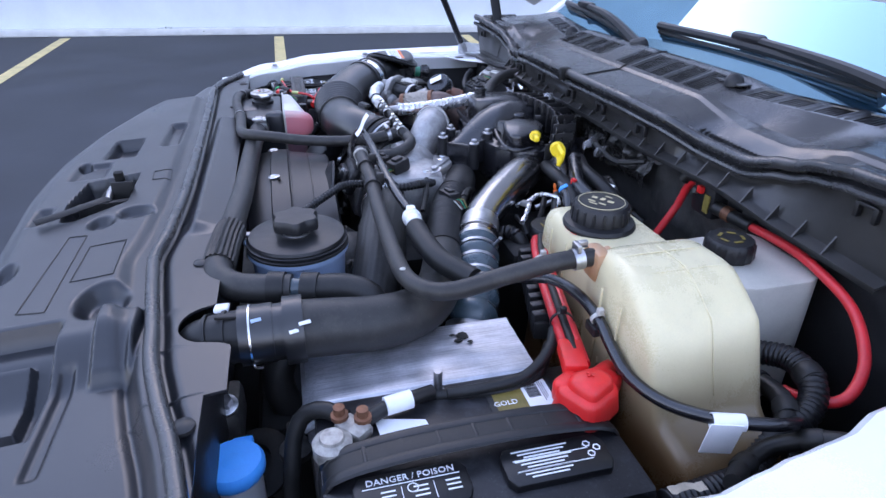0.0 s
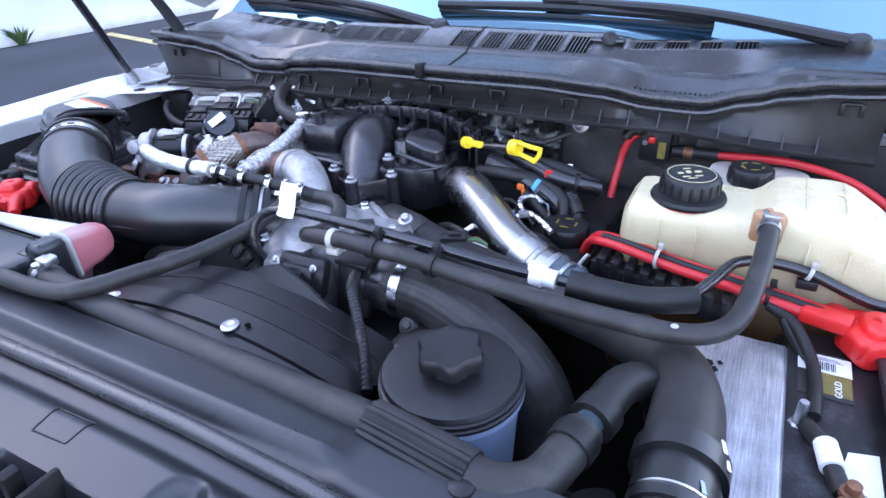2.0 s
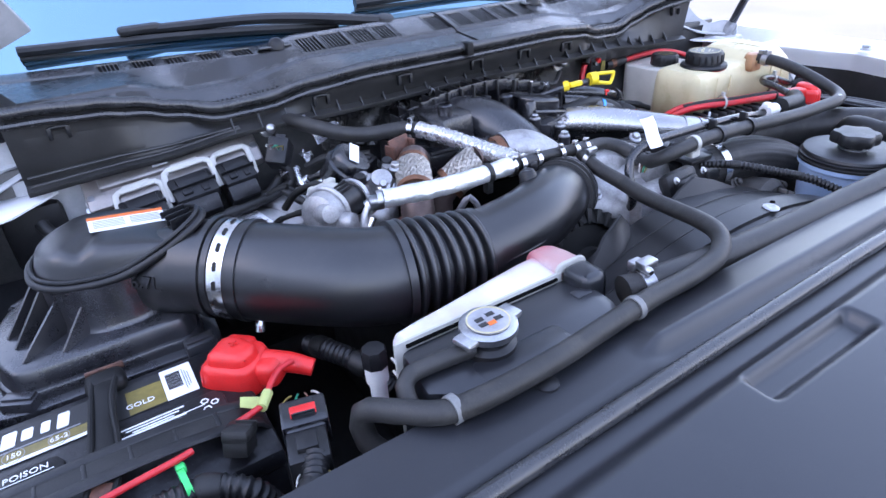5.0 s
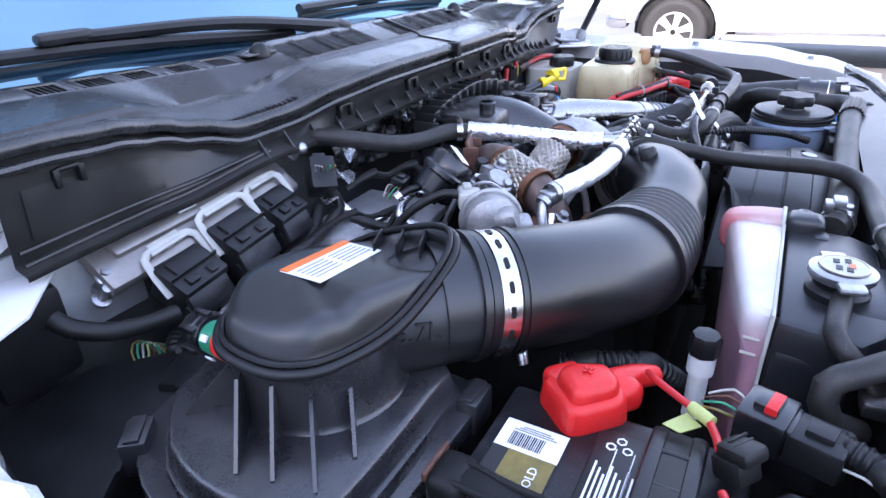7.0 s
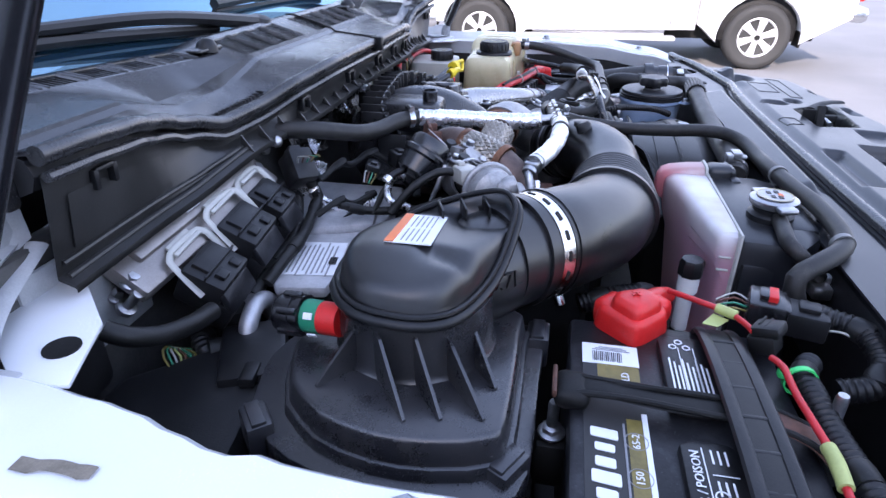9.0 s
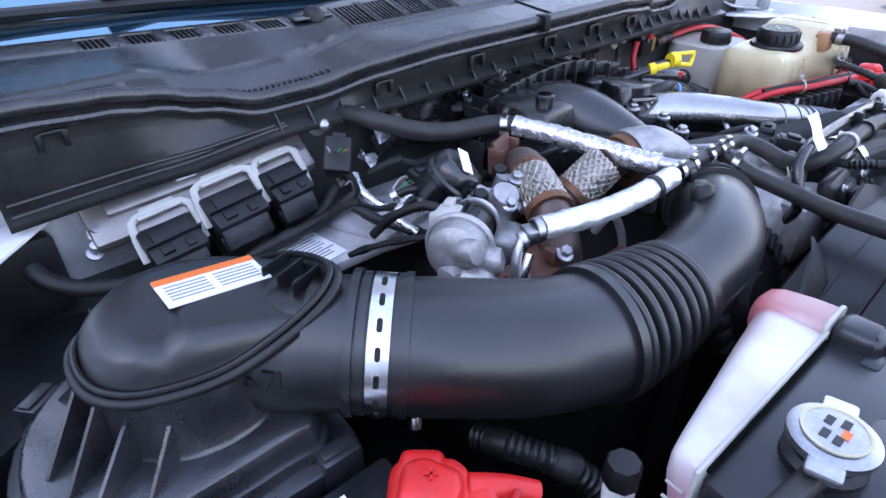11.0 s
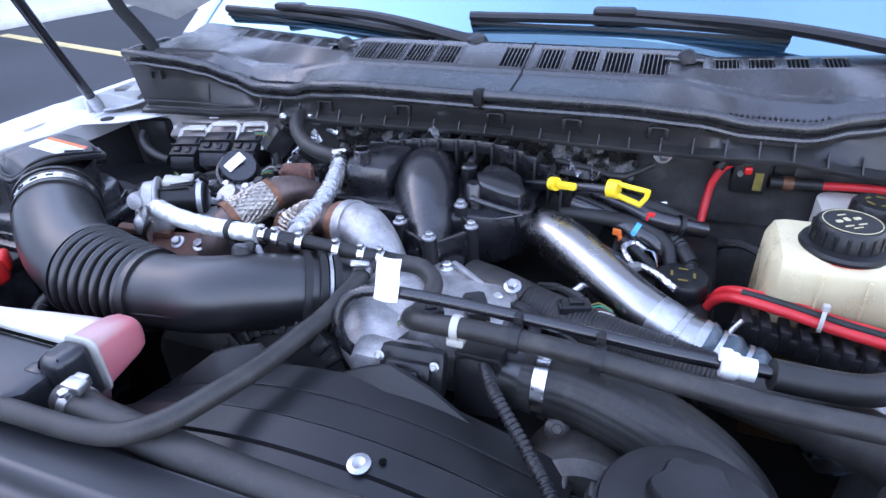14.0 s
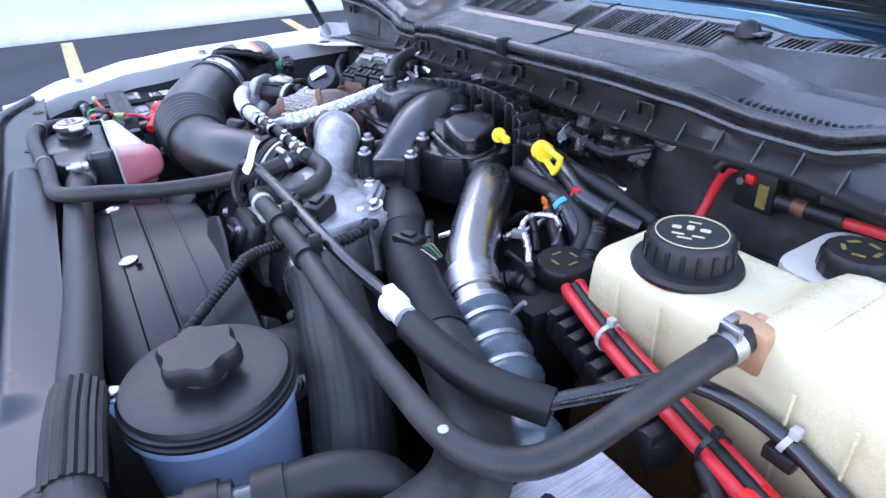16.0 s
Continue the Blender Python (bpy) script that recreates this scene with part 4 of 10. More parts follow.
for s in (-1, 1):
    def flange(y, v, s=s):
        a, b, h = fender_edge(y, s), 0.985 + 0.03 * min(1, (y + 0.15) / 0.3), fender_top(y)
        g = max(0.0, min(1.0, (y - (0.64 if s < 0 else 0.52)) / 0.07))
        st = [(a, h - 0.04), (a, h - 0.006), (a + 0.006, h), (a + (b - a) * (0.5 - 0.32 * g), h - 0.002 - 0.10 * g), (a + (b - a) * 0.62, h - 0.010 - 0.10 * g), (b - 0.012 - 0.030 * g, h + 0.004), (b + 0.008, h - 0.004), (b + 0.018, 1.10), (b + 0.02, 0.62)]
        i = min(7, int(v))
        x, z = [p + (q - p) * (v - i) for p, q in zip(st[i], st[i + 1])]
        return Vector((s * x, y, z))
    fe = part("fender", sheet(flange, span(-0.15, 1.60, 100), span(0, 8, 16), 0.003), "paint", truck, "white painted fender flange, scuffed at its bolts")
    part("channel", sheet(lambda y, u, s=s: Vector((s * (fender_edge(y, s) + 0.012 + 0.085 * u), y, fender_top(y) - 0.055)), span(0.70 if s < 0 else 0.58, 1.55, 16), span(0, 1, 2), 0.003), "liner", fe, "dark channel beside the fender lip")
    part("bolt", bolt((s * 0.915, 0.31, 1.250), r=0.009, h=0.009), "zinc", fe)
    part("bolt", bolt((s * 0.92, 0.02, 1.226), r=0.008, h=0.008), "zinc", fe)
    bm = bmesh.new()
    rng = random.Random(4)
    cx, cy, cw, ch = (0.917, 0.495, 0.009, 0.0065) if s < 0 else (0.868, 0.285, 0.006, 0.0035)
    up = [bm.verts.new((s * (cx + 0.003 * rng.random()), cy + ch * k, fender_top(cy) + 0.0006)) for k in range(9)]
    dn = [bm.verts.new((s * (cx + cw + 0.005 * rng.random()), cy + ch * k, fender_top(cy) + 0.0006)) for k in range(9)]
    for k in range(8):
        bm.faces.new((up[k], up[k + 1], dn[k + 1], dn[k]))
    part("paint_chip", bm, "primer", fe, "chipped paint showing primer")
    # inner wheel house, dark
    def inner(y, v, s=s):
        a = fender_edge(y, s)
        return Vector((s * (a + 0.002 - 0.05 * v), y, fender_top(y) - 0.035 - 0.5 * v))
    part("inner_fender", sheet(inner, span(-0.15, 0.70, 20), span(0, 1, 6), 0.003), "liner", truck, "black inner fender liner")
    # gas strut and hood hinge
    b, d = Vector((s * 0.872, 0.638, 1.262)), Vector((-s * 0.10, -0.43, 0.90)).normalized()
    st = part("gas_strut", turned([(0.010, 0), (0.010, 0.34), (0.005, 0.345), (0.005, 0.62)], b, d, 14), "gloss", truck, "black gas strut")
    part("strut_socket", turned([(0.013, -0.012), (0.014, 0.01), (0.010, 0.03)], b, d, 14), "zinc", st)
    part("strut_mount", join(box((s * 0.875, 0.645, 1.246), (0.05, 0.07, 0.012), 0.003), box((s * 0.885, 0.66, 1.262), (0.006, 0.08, 0.035), 0.002)), "shadedpaint", truck, "white hinge bracket")
    outline = [(0.866, 0.640, 1.252), (0.866, 0.638, 1.290), (0.850, 0.650, 1.290), (0.835, 0.668, 1.283), (0.815, 0.690, 1.297), (0.808, 0.712, 1.316), (0.803, 0.722, 1.334), (0.797, 0.722, 1.320), (0.788, 0.726, 1.314), (0.783, 0.732, 1.326), (0.776, 0.736, 1.350), (0.758, 0.722, 1.362), (0.738, 0.704, 1.364), (0.735, 0.700, 1.345), (0.757, 0.716, 1.342), (0.765, 0.722, 1.328), (0.757, 0.716, 1.318), (0.733, 0.698, 1.322), (0.733, 0.696, 1.295), (0.775, 0.700, 1.280), (0.815, 0.680, 1.264)]
    bm = bmesh.new()
    fa = [bm.verts.new((s * x, y, z)) for x, y, z in outline]
    fb = [bm.verts.new((s * x, y + 0.007, z)) for x, y, z in outline]
    bm.faces.new(fa), bm.faces.new(fb[::-1])
    for q in range(len(outline)):
        bm.faces.new((fa[q], fa[(q + 1) % len(outline)], fb[(q + 1) % len(outline)], fb[q]))
    bmesh.ops.triangulate(bm, faces=[f for f in bm.faces if len(f.verts) > 4])
    bmesh.ops.recalc_face_normals(bm, faces=bm.faces[:])
    h = part("hood_hinge", bm, "shadedpaint", truck, "white pressed hood hinge with teeth")
    part("hinge_rail", sweep(smooth_path([(s * 0.86, 0.640, 1.256), (s * 0.80, 0.676, 1.266), (s * 0.735, 0.690, 1.290)]), 0.010, 8, squash=0.35), "shadedpaint", h)
    part("hinge_arm", sweep(smooth_path([(s * 0.728, 0.695, 1.362), (s * 0.745, 0.703, 1.384), (s * 0.775, 0.706, 1.418), (s * 0.815, 0.712, 1.458), (s * 0.85, 0.72, 1.52)]), 0.014, 8, squash=0.5), "dark", h, "black hinge arm")
    part("hood_corner", sheet(lambda u, v, s=s: Vector((s * (0.80 - 0.12 * u + 0.075 * v), 0.846 - 0.20 * v + 0.02 * u, 1.412 + 0.05 * u + 0.075 * v + 0.07 * u * v + 0.012 * math.sin(3.1 * v))), span(0, 1, 6), span(0, 1, 8), 0.006), "shadedpaint", truck, "white inner corner of the raised hood")
    part("cowl_end", box((0.712 if s > 0 else -0.764, 0.72, 1.36), (0.018, 0.11, 0.05), 0.006), "cowl", truck)
    # solid dark boxes stand for the shade in the gap beside the cowl
    part("cowl_gap", box((s * 0.80, 0.79, 1.16), (0.13, 0.16, 0.16), 0.02), "liner", truck)
    part("cowl_side", box((s * 0.84, 1.12, 1.18), (0.16, 0.62, 0.22), 0.02), "liner", truck, "dark box filling the gap between cowl and fender")
    if s < 0:
        part("side_wall", box((s * 0.70, 0.688, 1.215), (0.15, 0.012, 0.115), 0.003), "shadedpaint", truck, "white painted bulkhead side")
        # solid near-black block gives the wall the shade of a recess
        part("side_recess", box((s * 0.765, 0.674, 1.185), (0.085, 0.03, 0.105), 0.012), "liner", truck)
    part("door_side", box((s * 0.96, 1.75, 0.85), (0.12, 1.05, 0.70), 0.03), "paint", truck)
    part("wheel", turned([(0.26, -0.13), (0.38, -0.14), (0.41, -0.08), (0.41, 0.08), (0.38, 0.14), (0.26, 0.13)], (s * 0.86, 0.18, 0.41), (1, 0, 0), 36), "tyre", truck, "black tyre")
    part("wheel", turned([(0.26, -0.13), (0.38, -0.14), (0.41, -0.08), (0.41, 0.08), (0.38, 0.14), (0.26, 0.13)], (s * 0.86, 4.0, 0.41), (1, 0, 0), 36), "tyre", truck, "black tyre")
def side_panel(x, out, th):
    bm = bmesh.new()
    a = [bm.verts.new((x - th / 2, y, z)) for y, z in out]
    b = [bm.verts.new((x + th / 2, y, z)) for y, z in out]
    bm.faces.new(a), bm.faces.new(b[::-1])
    for q in range(len(out)):
        bm.faces.new((a[q], b[q], b[(q + 1) % len(out)], a[(q + 1) % len(out)]))
    bmesh.ops.triangulate(bm, faces=[f for f in bm.faces if len(f.verts) > 4])
    bmesh.ops.recalc_face_normals(bm, faces=bm.faces[:])
    return bm


for s in (-1, 1):
    dr = part("cab_side", side_panel(s * 0.945, [(1.25, 0.50), (1.25, 1.24), (1.38, 1.34), (1.62, 1.92), (2.95, 1.95), (3.10, 1.30), (3.10, 0.50)], 0.05), "paint", truck, "white painted cab side")
    part("side_window", side_panel(s * 0.972, [(1.55, 1.34), (1.74, 1.84), (2.30, 1.86), (2.30, 1.34)], 0.006), "glass", dr)
    part("side_window", side_panel(s * 0.972, [(2.40, 1.34), (2.40, 1.86), (2.86, 1.86), (2.96, 1.34)], 0.006), "glass", dr)
    part("bed_side", side_panel(s * 0.945, [(3.14, 0.60), (3.14, 1.30), (5.35, 1.30), (5.35, 0.60), (4.5, 0.60), (4.4, 0.85), (4.0, 0.92), (3.6, 0.85), (3.5, 0.60)], 0.06), "paint", truck, "white bed side")
part("roof", box((0, 2.28, 1.94), (1.86, 1.42, 0.06), 0.028), "paint", truck, "white cab roof")
part("cab_back", box((0, 3.05, 1.25), (1.86, 0.05, 1.36), 0.02), "paint", truck)
part("bed_floor", box((0, 4.25, 0.78), (1.84, 2.2, 0.05), 0.01), "liner", truck)
part("tailgate", box((0, 5.33, 0.98), (1.84, 0.06, 0.64), 0.02), "paint", truck)
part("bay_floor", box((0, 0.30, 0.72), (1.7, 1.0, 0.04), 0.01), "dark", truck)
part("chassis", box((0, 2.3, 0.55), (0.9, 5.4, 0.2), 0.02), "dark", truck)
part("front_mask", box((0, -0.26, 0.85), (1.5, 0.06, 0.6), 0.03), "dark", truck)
# white tab with a hole on the passenger side
tab = prism([(-0.863, 0.609), (-0.855, 0.570), (-0.782, 0.600), (-0.720, 0.667), (-0.729, 0.713), (-0.812, 0.680)], 1.246, 1.250, 0.001)
tp = part("hinge_plate", tab, "paint", truck, "white painted hinge plate with an oval hole")
# dark disc laid on the plate for the shade in its hole
part("hole", turned([(0.014, 0), (0.014, 0.0012), (0, 0.0012)], (-0.819, 0.606, 1.2502), seg=20), "dark", tp)
tab = prism([(0.863, 0.609), (0.855, 0.570), (0.802, 0.600), (0.770, 0.667), (0.779, 0.713), (0.812, 0.680)], 1.246, 1.250, 0.001)
part("hinge_plate", tab, "paint", truck)


# raised hood, leaning forward over the bay
def hood(x, v):
    a = radians(86)
    y = 0.82 - v * math.cos(a)
    z = 1.46 + v * math.sin(a)
    w = 0.02 * math.cos(x * 2)
    return Vector((x * (1 - 0.12 * v), y + 0.03 + w, z + 0.05 + w))


part("hood", sheet(hood, span(-0.86, 0.86, 20), span(0.02, 1.08, 12), 0.02), "shadedpaint", truck, "raised white hood")


# radiator cover: a pressed plastic panel along the front
def cover_edge(x):
    if x > 0:
        return line_table([(0, -0.372), (0.1, -0.370), (0.28, -0.350), (0.46, -0.325), (0.55, -0.300), (0.64, -0.275), (0.72, -0.255), (0.80, -0.24)], x, 0.03)
    return line_table([(0, -0.372), (0.1, -0.370), (0.28, -0.345), (0.46, -0.30), (0.55, -0.265), (0.64, -0.235), (0.70, -0.22), (0.80, -0.20)], -x, 0.03)


BEAD = [(0, -0.127), (0.161, -0.126), (0.308, -0.131), (0.376, -0.139), (0.469, -0.126), (0.536, -0.115), (0.60, -0.107), (0.667, -0.090), (0.719, -0.073), (0.80, -0.055)]
LATCH_HOLE = [(0.036, -0.212), (0.060, -0.292), (0.150, -0.300), (0.222, -0.292), (0.224, -0.272), (0.168, -0.208)]


def bead_at(x):
    if x < 0:
        return line_table([(0, -0.127), (0.30, -0.133), (0.60, -0.141), (0.68, -0.125), (0.74, -0.095), (0.80, -0.07)], -x, 0.02)
    return line_table(BEAD, x, 0.02)


def ease(t):
    t = max(0.0, min(1.0, t))
    return t * t * (3 - 2 * t)


def inside(poly, x, y):
    """How far a point lies inside a convex outline."""
    best = 9.0
    n = len(poly)
    for i in range(n):
        (ax, ay), (bx, by) = poly[i], poly[(i + 1) % n]
        best = min(best, ((bx - ax) * (y - ay) - (by - ay) * (x - ax)) / math.hypot(bx - ax, by - ay))
    return best


def dimple(x, y, cx, cy, rx, ry, depth):
    q = math.hypot((x - cx) / rx, (y - cy) / ry)
    return -depth * ease((1.2 - q) / 0.62)


def pocket(x, y, cx, cy, hx, hy, depth, edge=0.013):
    return -depth * ease((hx - abs(x - cx)) / edge) * ease((hy - abs(y - cy)) / edge)


def cover_height(x, y):
    """Height of the pressed panel: ledge, sealing trough, front deck with its recesses."""
    a, f, b = abs(x), cover_edge(x), bead_at(x)
    out = ease((a - 0.525) / 0.07)
    mid = 1 - ease((a - 0.283) / 0.032)
    z = 1.2275
    z += mid * 0.0125 * min(1.0, max(0.0, (-0.054 - y) / 0.040)) * (1 - ease((-0.096 - y) / 0.016))
    z += 0.003 * (1 - mid) * (1 - ease((b + 0.024 - y) / 0.014))
    z -= 0.0035 * math.exp(-((y - b - 0.010) / 0.006) ** 2)
    if y < b:
        run = (b - y) / max(0.02, b - f)
        z += 0.0095 * ease((b - 0.022 - y) / 0.020) - 0.012 * run - 0.030 * out * ease((b - 0.012 - y) / 0.02)
        z -= 0.010 * ease((f + 0.026 - y) / 0.026)
        z += dimple(x, y, 0.468, -0.180, 0.036, 0.026, 0.020)
        z += dimple(x, y, 0.243, -0.230, 0.021, 0.017, 0.013) + dimple(x, y, 0.216, -0.188, 0.021, 0.025, 0.013)
        z += dimple(x, y, 0.368, -0.315, 0.028, 0.014, 0.014) + dimple(x, y, -0.035, -0.318, 0.016, 0.010, 0.010)
        z += pocket(x, y, -0.120, -0.267, 0.062, 0.030, 0.022) + pocket(x, y, -0.19, -0.185, 0.085, 0.020, 0.012)
        z += pocket(x, y, 0.000, -0.300, 0.045, 0.032, 0.009) + pocket(x, y, 0.19, -0.325, 0.035, 0.016, 0.010)
        for s in (1,):
            z += pocket(x, y, s * 0.575, -0.262, 0.075, 0.055, 0.024, 0.010) - pocket(x, y, s * 0.585, -0.262, 0.042, 0.034, 0.012, 0.006)
            z += pocket(x, y, s * 0.63, -0.194, 0.07, 0.010, 0.006, 0.007)
            z += 0.014 * ease((0.052 - abs(x - s * 0.545)) / 0.014) * ease((0.024 - abs(y + 0.150)) / 0.008)
        z -= 0.034 * ease(inside(LATCH_HOLE, x, y) / 0.009)
    return z


def cover(x, v):
    """v counts from the rear edge (0) to the front lip (1), then down its face."""
    f = cover_edge(x)
    if v > 1:
        return Vector((x, f - 0.003 * (v - 1), cover_height(x, f) - 0.075 * (v - 1)))
    m = bead_at(x) - 0.045
    r = -0.053 + 0.020 * ease((x - 0.575) / 0.015) * (x < 0.66) - 0.036 * math.sqrt(max(0.0, 1 - ((x - 0.543) / 0.036) ** 2))
    y = r + (m - r) * v * 2 if v < 0.5 else m + (f - m) * (v * 2 - 1)
    return Vector((x, y, cover_height(x, y)))


cv = part("radiator_cover", sheet(cover, span(-0.80, 0.80, 520), span(0, 0.5, 80) + span(0.5, 1, 81)[1:] + [1.04, 1.2, 1.6, 2.0], 0.003), "panel", truck, "dark grey pressed plastic radiator cover")
for x in (0.401, -0.401, 0.70, -0.66):
    part("push_pin", turned([(0.011, 0), (0.0105, 0.003), (0.006, 0.005), (0, 0.0055)], (x, -0.078 if abs(x) < 0.5 else -0.066, 1.2295), seg=16), "plastic", cv)
part("cover_seal", sweep([Vector((x, bead_at(x), 1.2330)) for x in span(-0.785, 0.785, 120)], 0.0080, 14), "seal", cv, "round rubber sealing bead")
# plate coloured near-black for the shade below the latch
part("latch_hole", prism([(x * 1.0, y) for x, y in LATCH_HOLE], 1.1985, 1.2005, 0), "slot_shade", cv, "near-black plate for the shade round the latch")
latch = part("hood_latch", join(box((0.150, -0.245, 1.212), (0.012, 0.08, 0.030), 0.002, pose(0, 0, 0, 0, 0, 8)), box((0.090, -0.232, 1.228), (0.010, 0.014, 0.060), 0.002, pose(0, 0, 0, 0, 14, 0)), box((0.115, -0.225, 1.226), (0.006, 0.034, 0.040), 0.002), box((0.10, -0.260, 1.210), (0.07, 0.010, 0.016), 0.002)), "dark", cv, "black steel hood latch")
part("release_lever", sweep(smooth_path([(0.160, -0.238, 1.236), (0.185, -0.258, 1.238), (0.215, -0.288, 1.238), (0.232, -0.318, 1.236)], 0.006), 0.010, 8, squash=0.3), "dark", latch, "flat release lever")
part("latch_pin", tube([(0.085, -0.25, 1.225), (0.115, -0.246, 1.228), (0.15, -0.243, 1.226)], 0.005, 10), "zinc", latch)
# no cut here: a near-black plate gives the slot its shade
part("slot", prism([(0.607, -0.190), (0.622, -0.190), (0.646, -0.196), (0.640, -0.200), (0.612, -0.201)], 1.1895, 1.1925, 0), "slot_shade", cv, "near-black plate for the shade of a flank slot")


def emboss(corners):
    line = []
    for (ax, ay), (bx, by) in zip(corners, corners[1:] + corners[:1]):
        for t in span(0, 1, 10)[:-1]:
            x, y = ax + (bx - ax) * t, ay + (by - ay) * t
            line.append(Vector((x, y, cover_height(x, y) + 0.0003)))
    return part("embossed_frame", sweep(line + line[:1], 0.0008, 5), "plastic", cv)


emboss([(0.281, -0.262), (0.283, -0.239), (0.478, -0.236), (0.473, -0.266)])
emboss([(0.316, -0.182), (0.322, -0.226), (0.416, -0.226), (0.411, -0.179)])
emboss([(0.042, -0.189), (0.037, -0.161), (0.083, -0.158), (0.084, -0.186)])
part("support_bar", box((0, -0.062, 1.16), (1.5, 0.014, 0.12), 0.003), "plastic", truck)


# ---- engine and what is bolted to it ----
def clamp_band(parent, at, axis, r, width=0.012, label="steel hose clamp", screw=True, mat="zinc"):
    c = part("hose_clamp", ring(at, axis, r, width, 0.0016), mat, parent, label)
    if screw:
        d = Vector(axis).normalized()
        s = d.cross(Vector((0, 0, 1))).normalized()
        up = s.cross(d)
        part("clamp_screw", moved(lathe([(0.0045, 0), (0.0045, 0.02), (0.003, 0.022)], 8), Matrix.Translation(Vector(at) + up * (r + 0.005) - s * 0.01) @ s.to_track_quat("Z", "Y").to_matrix().to_4x4()), mat, c)
    return c


def cable_tie(parent, at, axis, r, mat="tie"):
    t = part("cable_tie", ring(at, axis, r, 0.0045, 0.0014, 18), mat, parent, "nylon cable tie")
    d = Vector(axis).normalized()
    up = d.cross(Vector((1, 0, 0)) if abs(d.x) < 0.8 else Vector((0, 1, 0))).normalized()
    if up.z < 0:
        up = -up
    part("tie_head", box(Vector(at) + up * (r + 0.004), (0.007, 0.007, 0.008), 0.001), mat, t)


engine = thing("diesel_engine", (0, 0.4, 0.74), "grimy diesel engine with a cast aluminium turbo housing", "engine")
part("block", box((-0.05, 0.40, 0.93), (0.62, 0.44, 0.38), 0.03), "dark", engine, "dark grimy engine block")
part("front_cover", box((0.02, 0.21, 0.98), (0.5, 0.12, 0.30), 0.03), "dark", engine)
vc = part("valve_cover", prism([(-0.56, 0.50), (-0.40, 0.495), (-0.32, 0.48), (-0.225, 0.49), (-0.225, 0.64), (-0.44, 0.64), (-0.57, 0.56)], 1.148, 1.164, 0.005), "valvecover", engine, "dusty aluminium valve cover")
# lower wall of the valve cover, coloured near-black for the shade there
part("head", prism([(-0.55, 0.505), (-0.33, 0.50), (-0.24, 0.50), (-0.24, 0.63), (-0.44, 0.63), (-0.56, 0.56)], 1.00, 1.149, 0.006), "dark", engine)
part("cover_step", prism([(-0.44, 0.60), (-0.29, 0.58), (-0.29, 0.51), (-0.40, 0.49)], 1.16, 1.176, 0.006), "valvecover", vc)
lm2 = pose(-0.495, 0.548, 1.1650, 0, 0, 8)
lab = part("information_label", moved(box((0, 0, 0), (0.088, 0.086, 0.001), 0), lm2), "label", vc, "white information label with fine print")
for k in range(12):
    part("print_line", moved(box((-0.004 * (k % 3), 0.036 - 0.0062 * k, 0.0011), (0.070 + 0.010 * (k % 2), 0.0020, 0.0006), 0), lm2), "greyink", lab)
for k in range(8):
    part("bar", moved(box((-0.018 + 0.0025 * k, -0.034, 0.0016), (0.0012, 0.010, 0.0006), 0), lm2), "ink", lab)
# turbo compressor housing
turbo = part("turbo_housing", join(
    moved(turned([(0.02, -0.05), (0.066, -0.045), (0.078, -0.02), (0.080, 0.0), (0.074, 0.03), (0.06, 0.045), (0.0, 0.047)], (0.005, 0.255, 1.165), (-0.1, -0.85, 0.5), 36), Matrix.Identity(4)),
    box((0.075, 0.255, 1.172), (0.13, 0.12, 0.10), 0.022), box((0.03, 0.17, 1.165), (0.10, 0.05, 0.09), 0.018),
    tube([(-0.05, 0.255, 1.180), (-0.015, 0.215, 1.17), (0.03, 0.195, 1.165)], 0.046, 18)), "cast", engine, "dusty cast aluminium turbo housing")
for p in ((-0.055, 0.205, 1.205), (0.10, 0.205, 1.226), (0.02, 0.285, 1.226), (0.13, 0.295, 1.226)):
    part("bolt", bolt(p, (0, -0.4, 1), 0.007, 0.008), "zinc", turbo)
plate = [(0.020, 0.345), (0.048, 0.348), (0.130, 0.285), (0.128, 0.262), (0.100, 0.240), (0.020, 0.262), (-0.02, 0.30)]
tpl = part("cover_plate", prism(plate, 1.196, 1.212, 0.004), "cast", turbo, "cast triangular cover plate")
part("plate_rib", box((0.080, 0.310, 1.2145), (0.105, 0.009, 0.008), 0.003, pose(0, 0, 0, 0, 0, -37)), "cast", tpl)
part("plate_rib", box((0.052, 0.262, 1.2130), (0.09, 0.006, 0.006), 0.002, pose(0, 0, 0, 0, 0, -12)), "cast", tpl)
for p in ((0.033, 0.332, 1.211), (0.116, 0.279, 1.213), (0.020, 0.270, 1.211)):
    part("bolt", bolt(p, (0, 0, 1), 0.0068, 0.008), "bright", tpl)
elbow = part("intake_elbow", varied([(-0.112, 0.3445, 1.2440), (-0.089, 0.3384, 1.2490), (-0.0622, 0.3210, 1.2368), (-0.0356, 0.2965, 1.2038), (-0.018, 0.275, 1.170)], [0.0300, 0.0322, 0.0318, 0.0325, 0.040], 28), "cast", engine, "cast aluminium elbow")
part("elbow_flange", ring((-0.108, 0.3440, 1.2445), (1, -0.22, 0.15), 0.028, 0.014, 0.0085, 28), "cast", elbow)
part("copper_ring", ring((-0.1225, 0.3465, 1.2425), (1, -0.22, 0.15), 0.025, 0.013, 0.0085, 28), "copper", elbow, "brown copper ring")

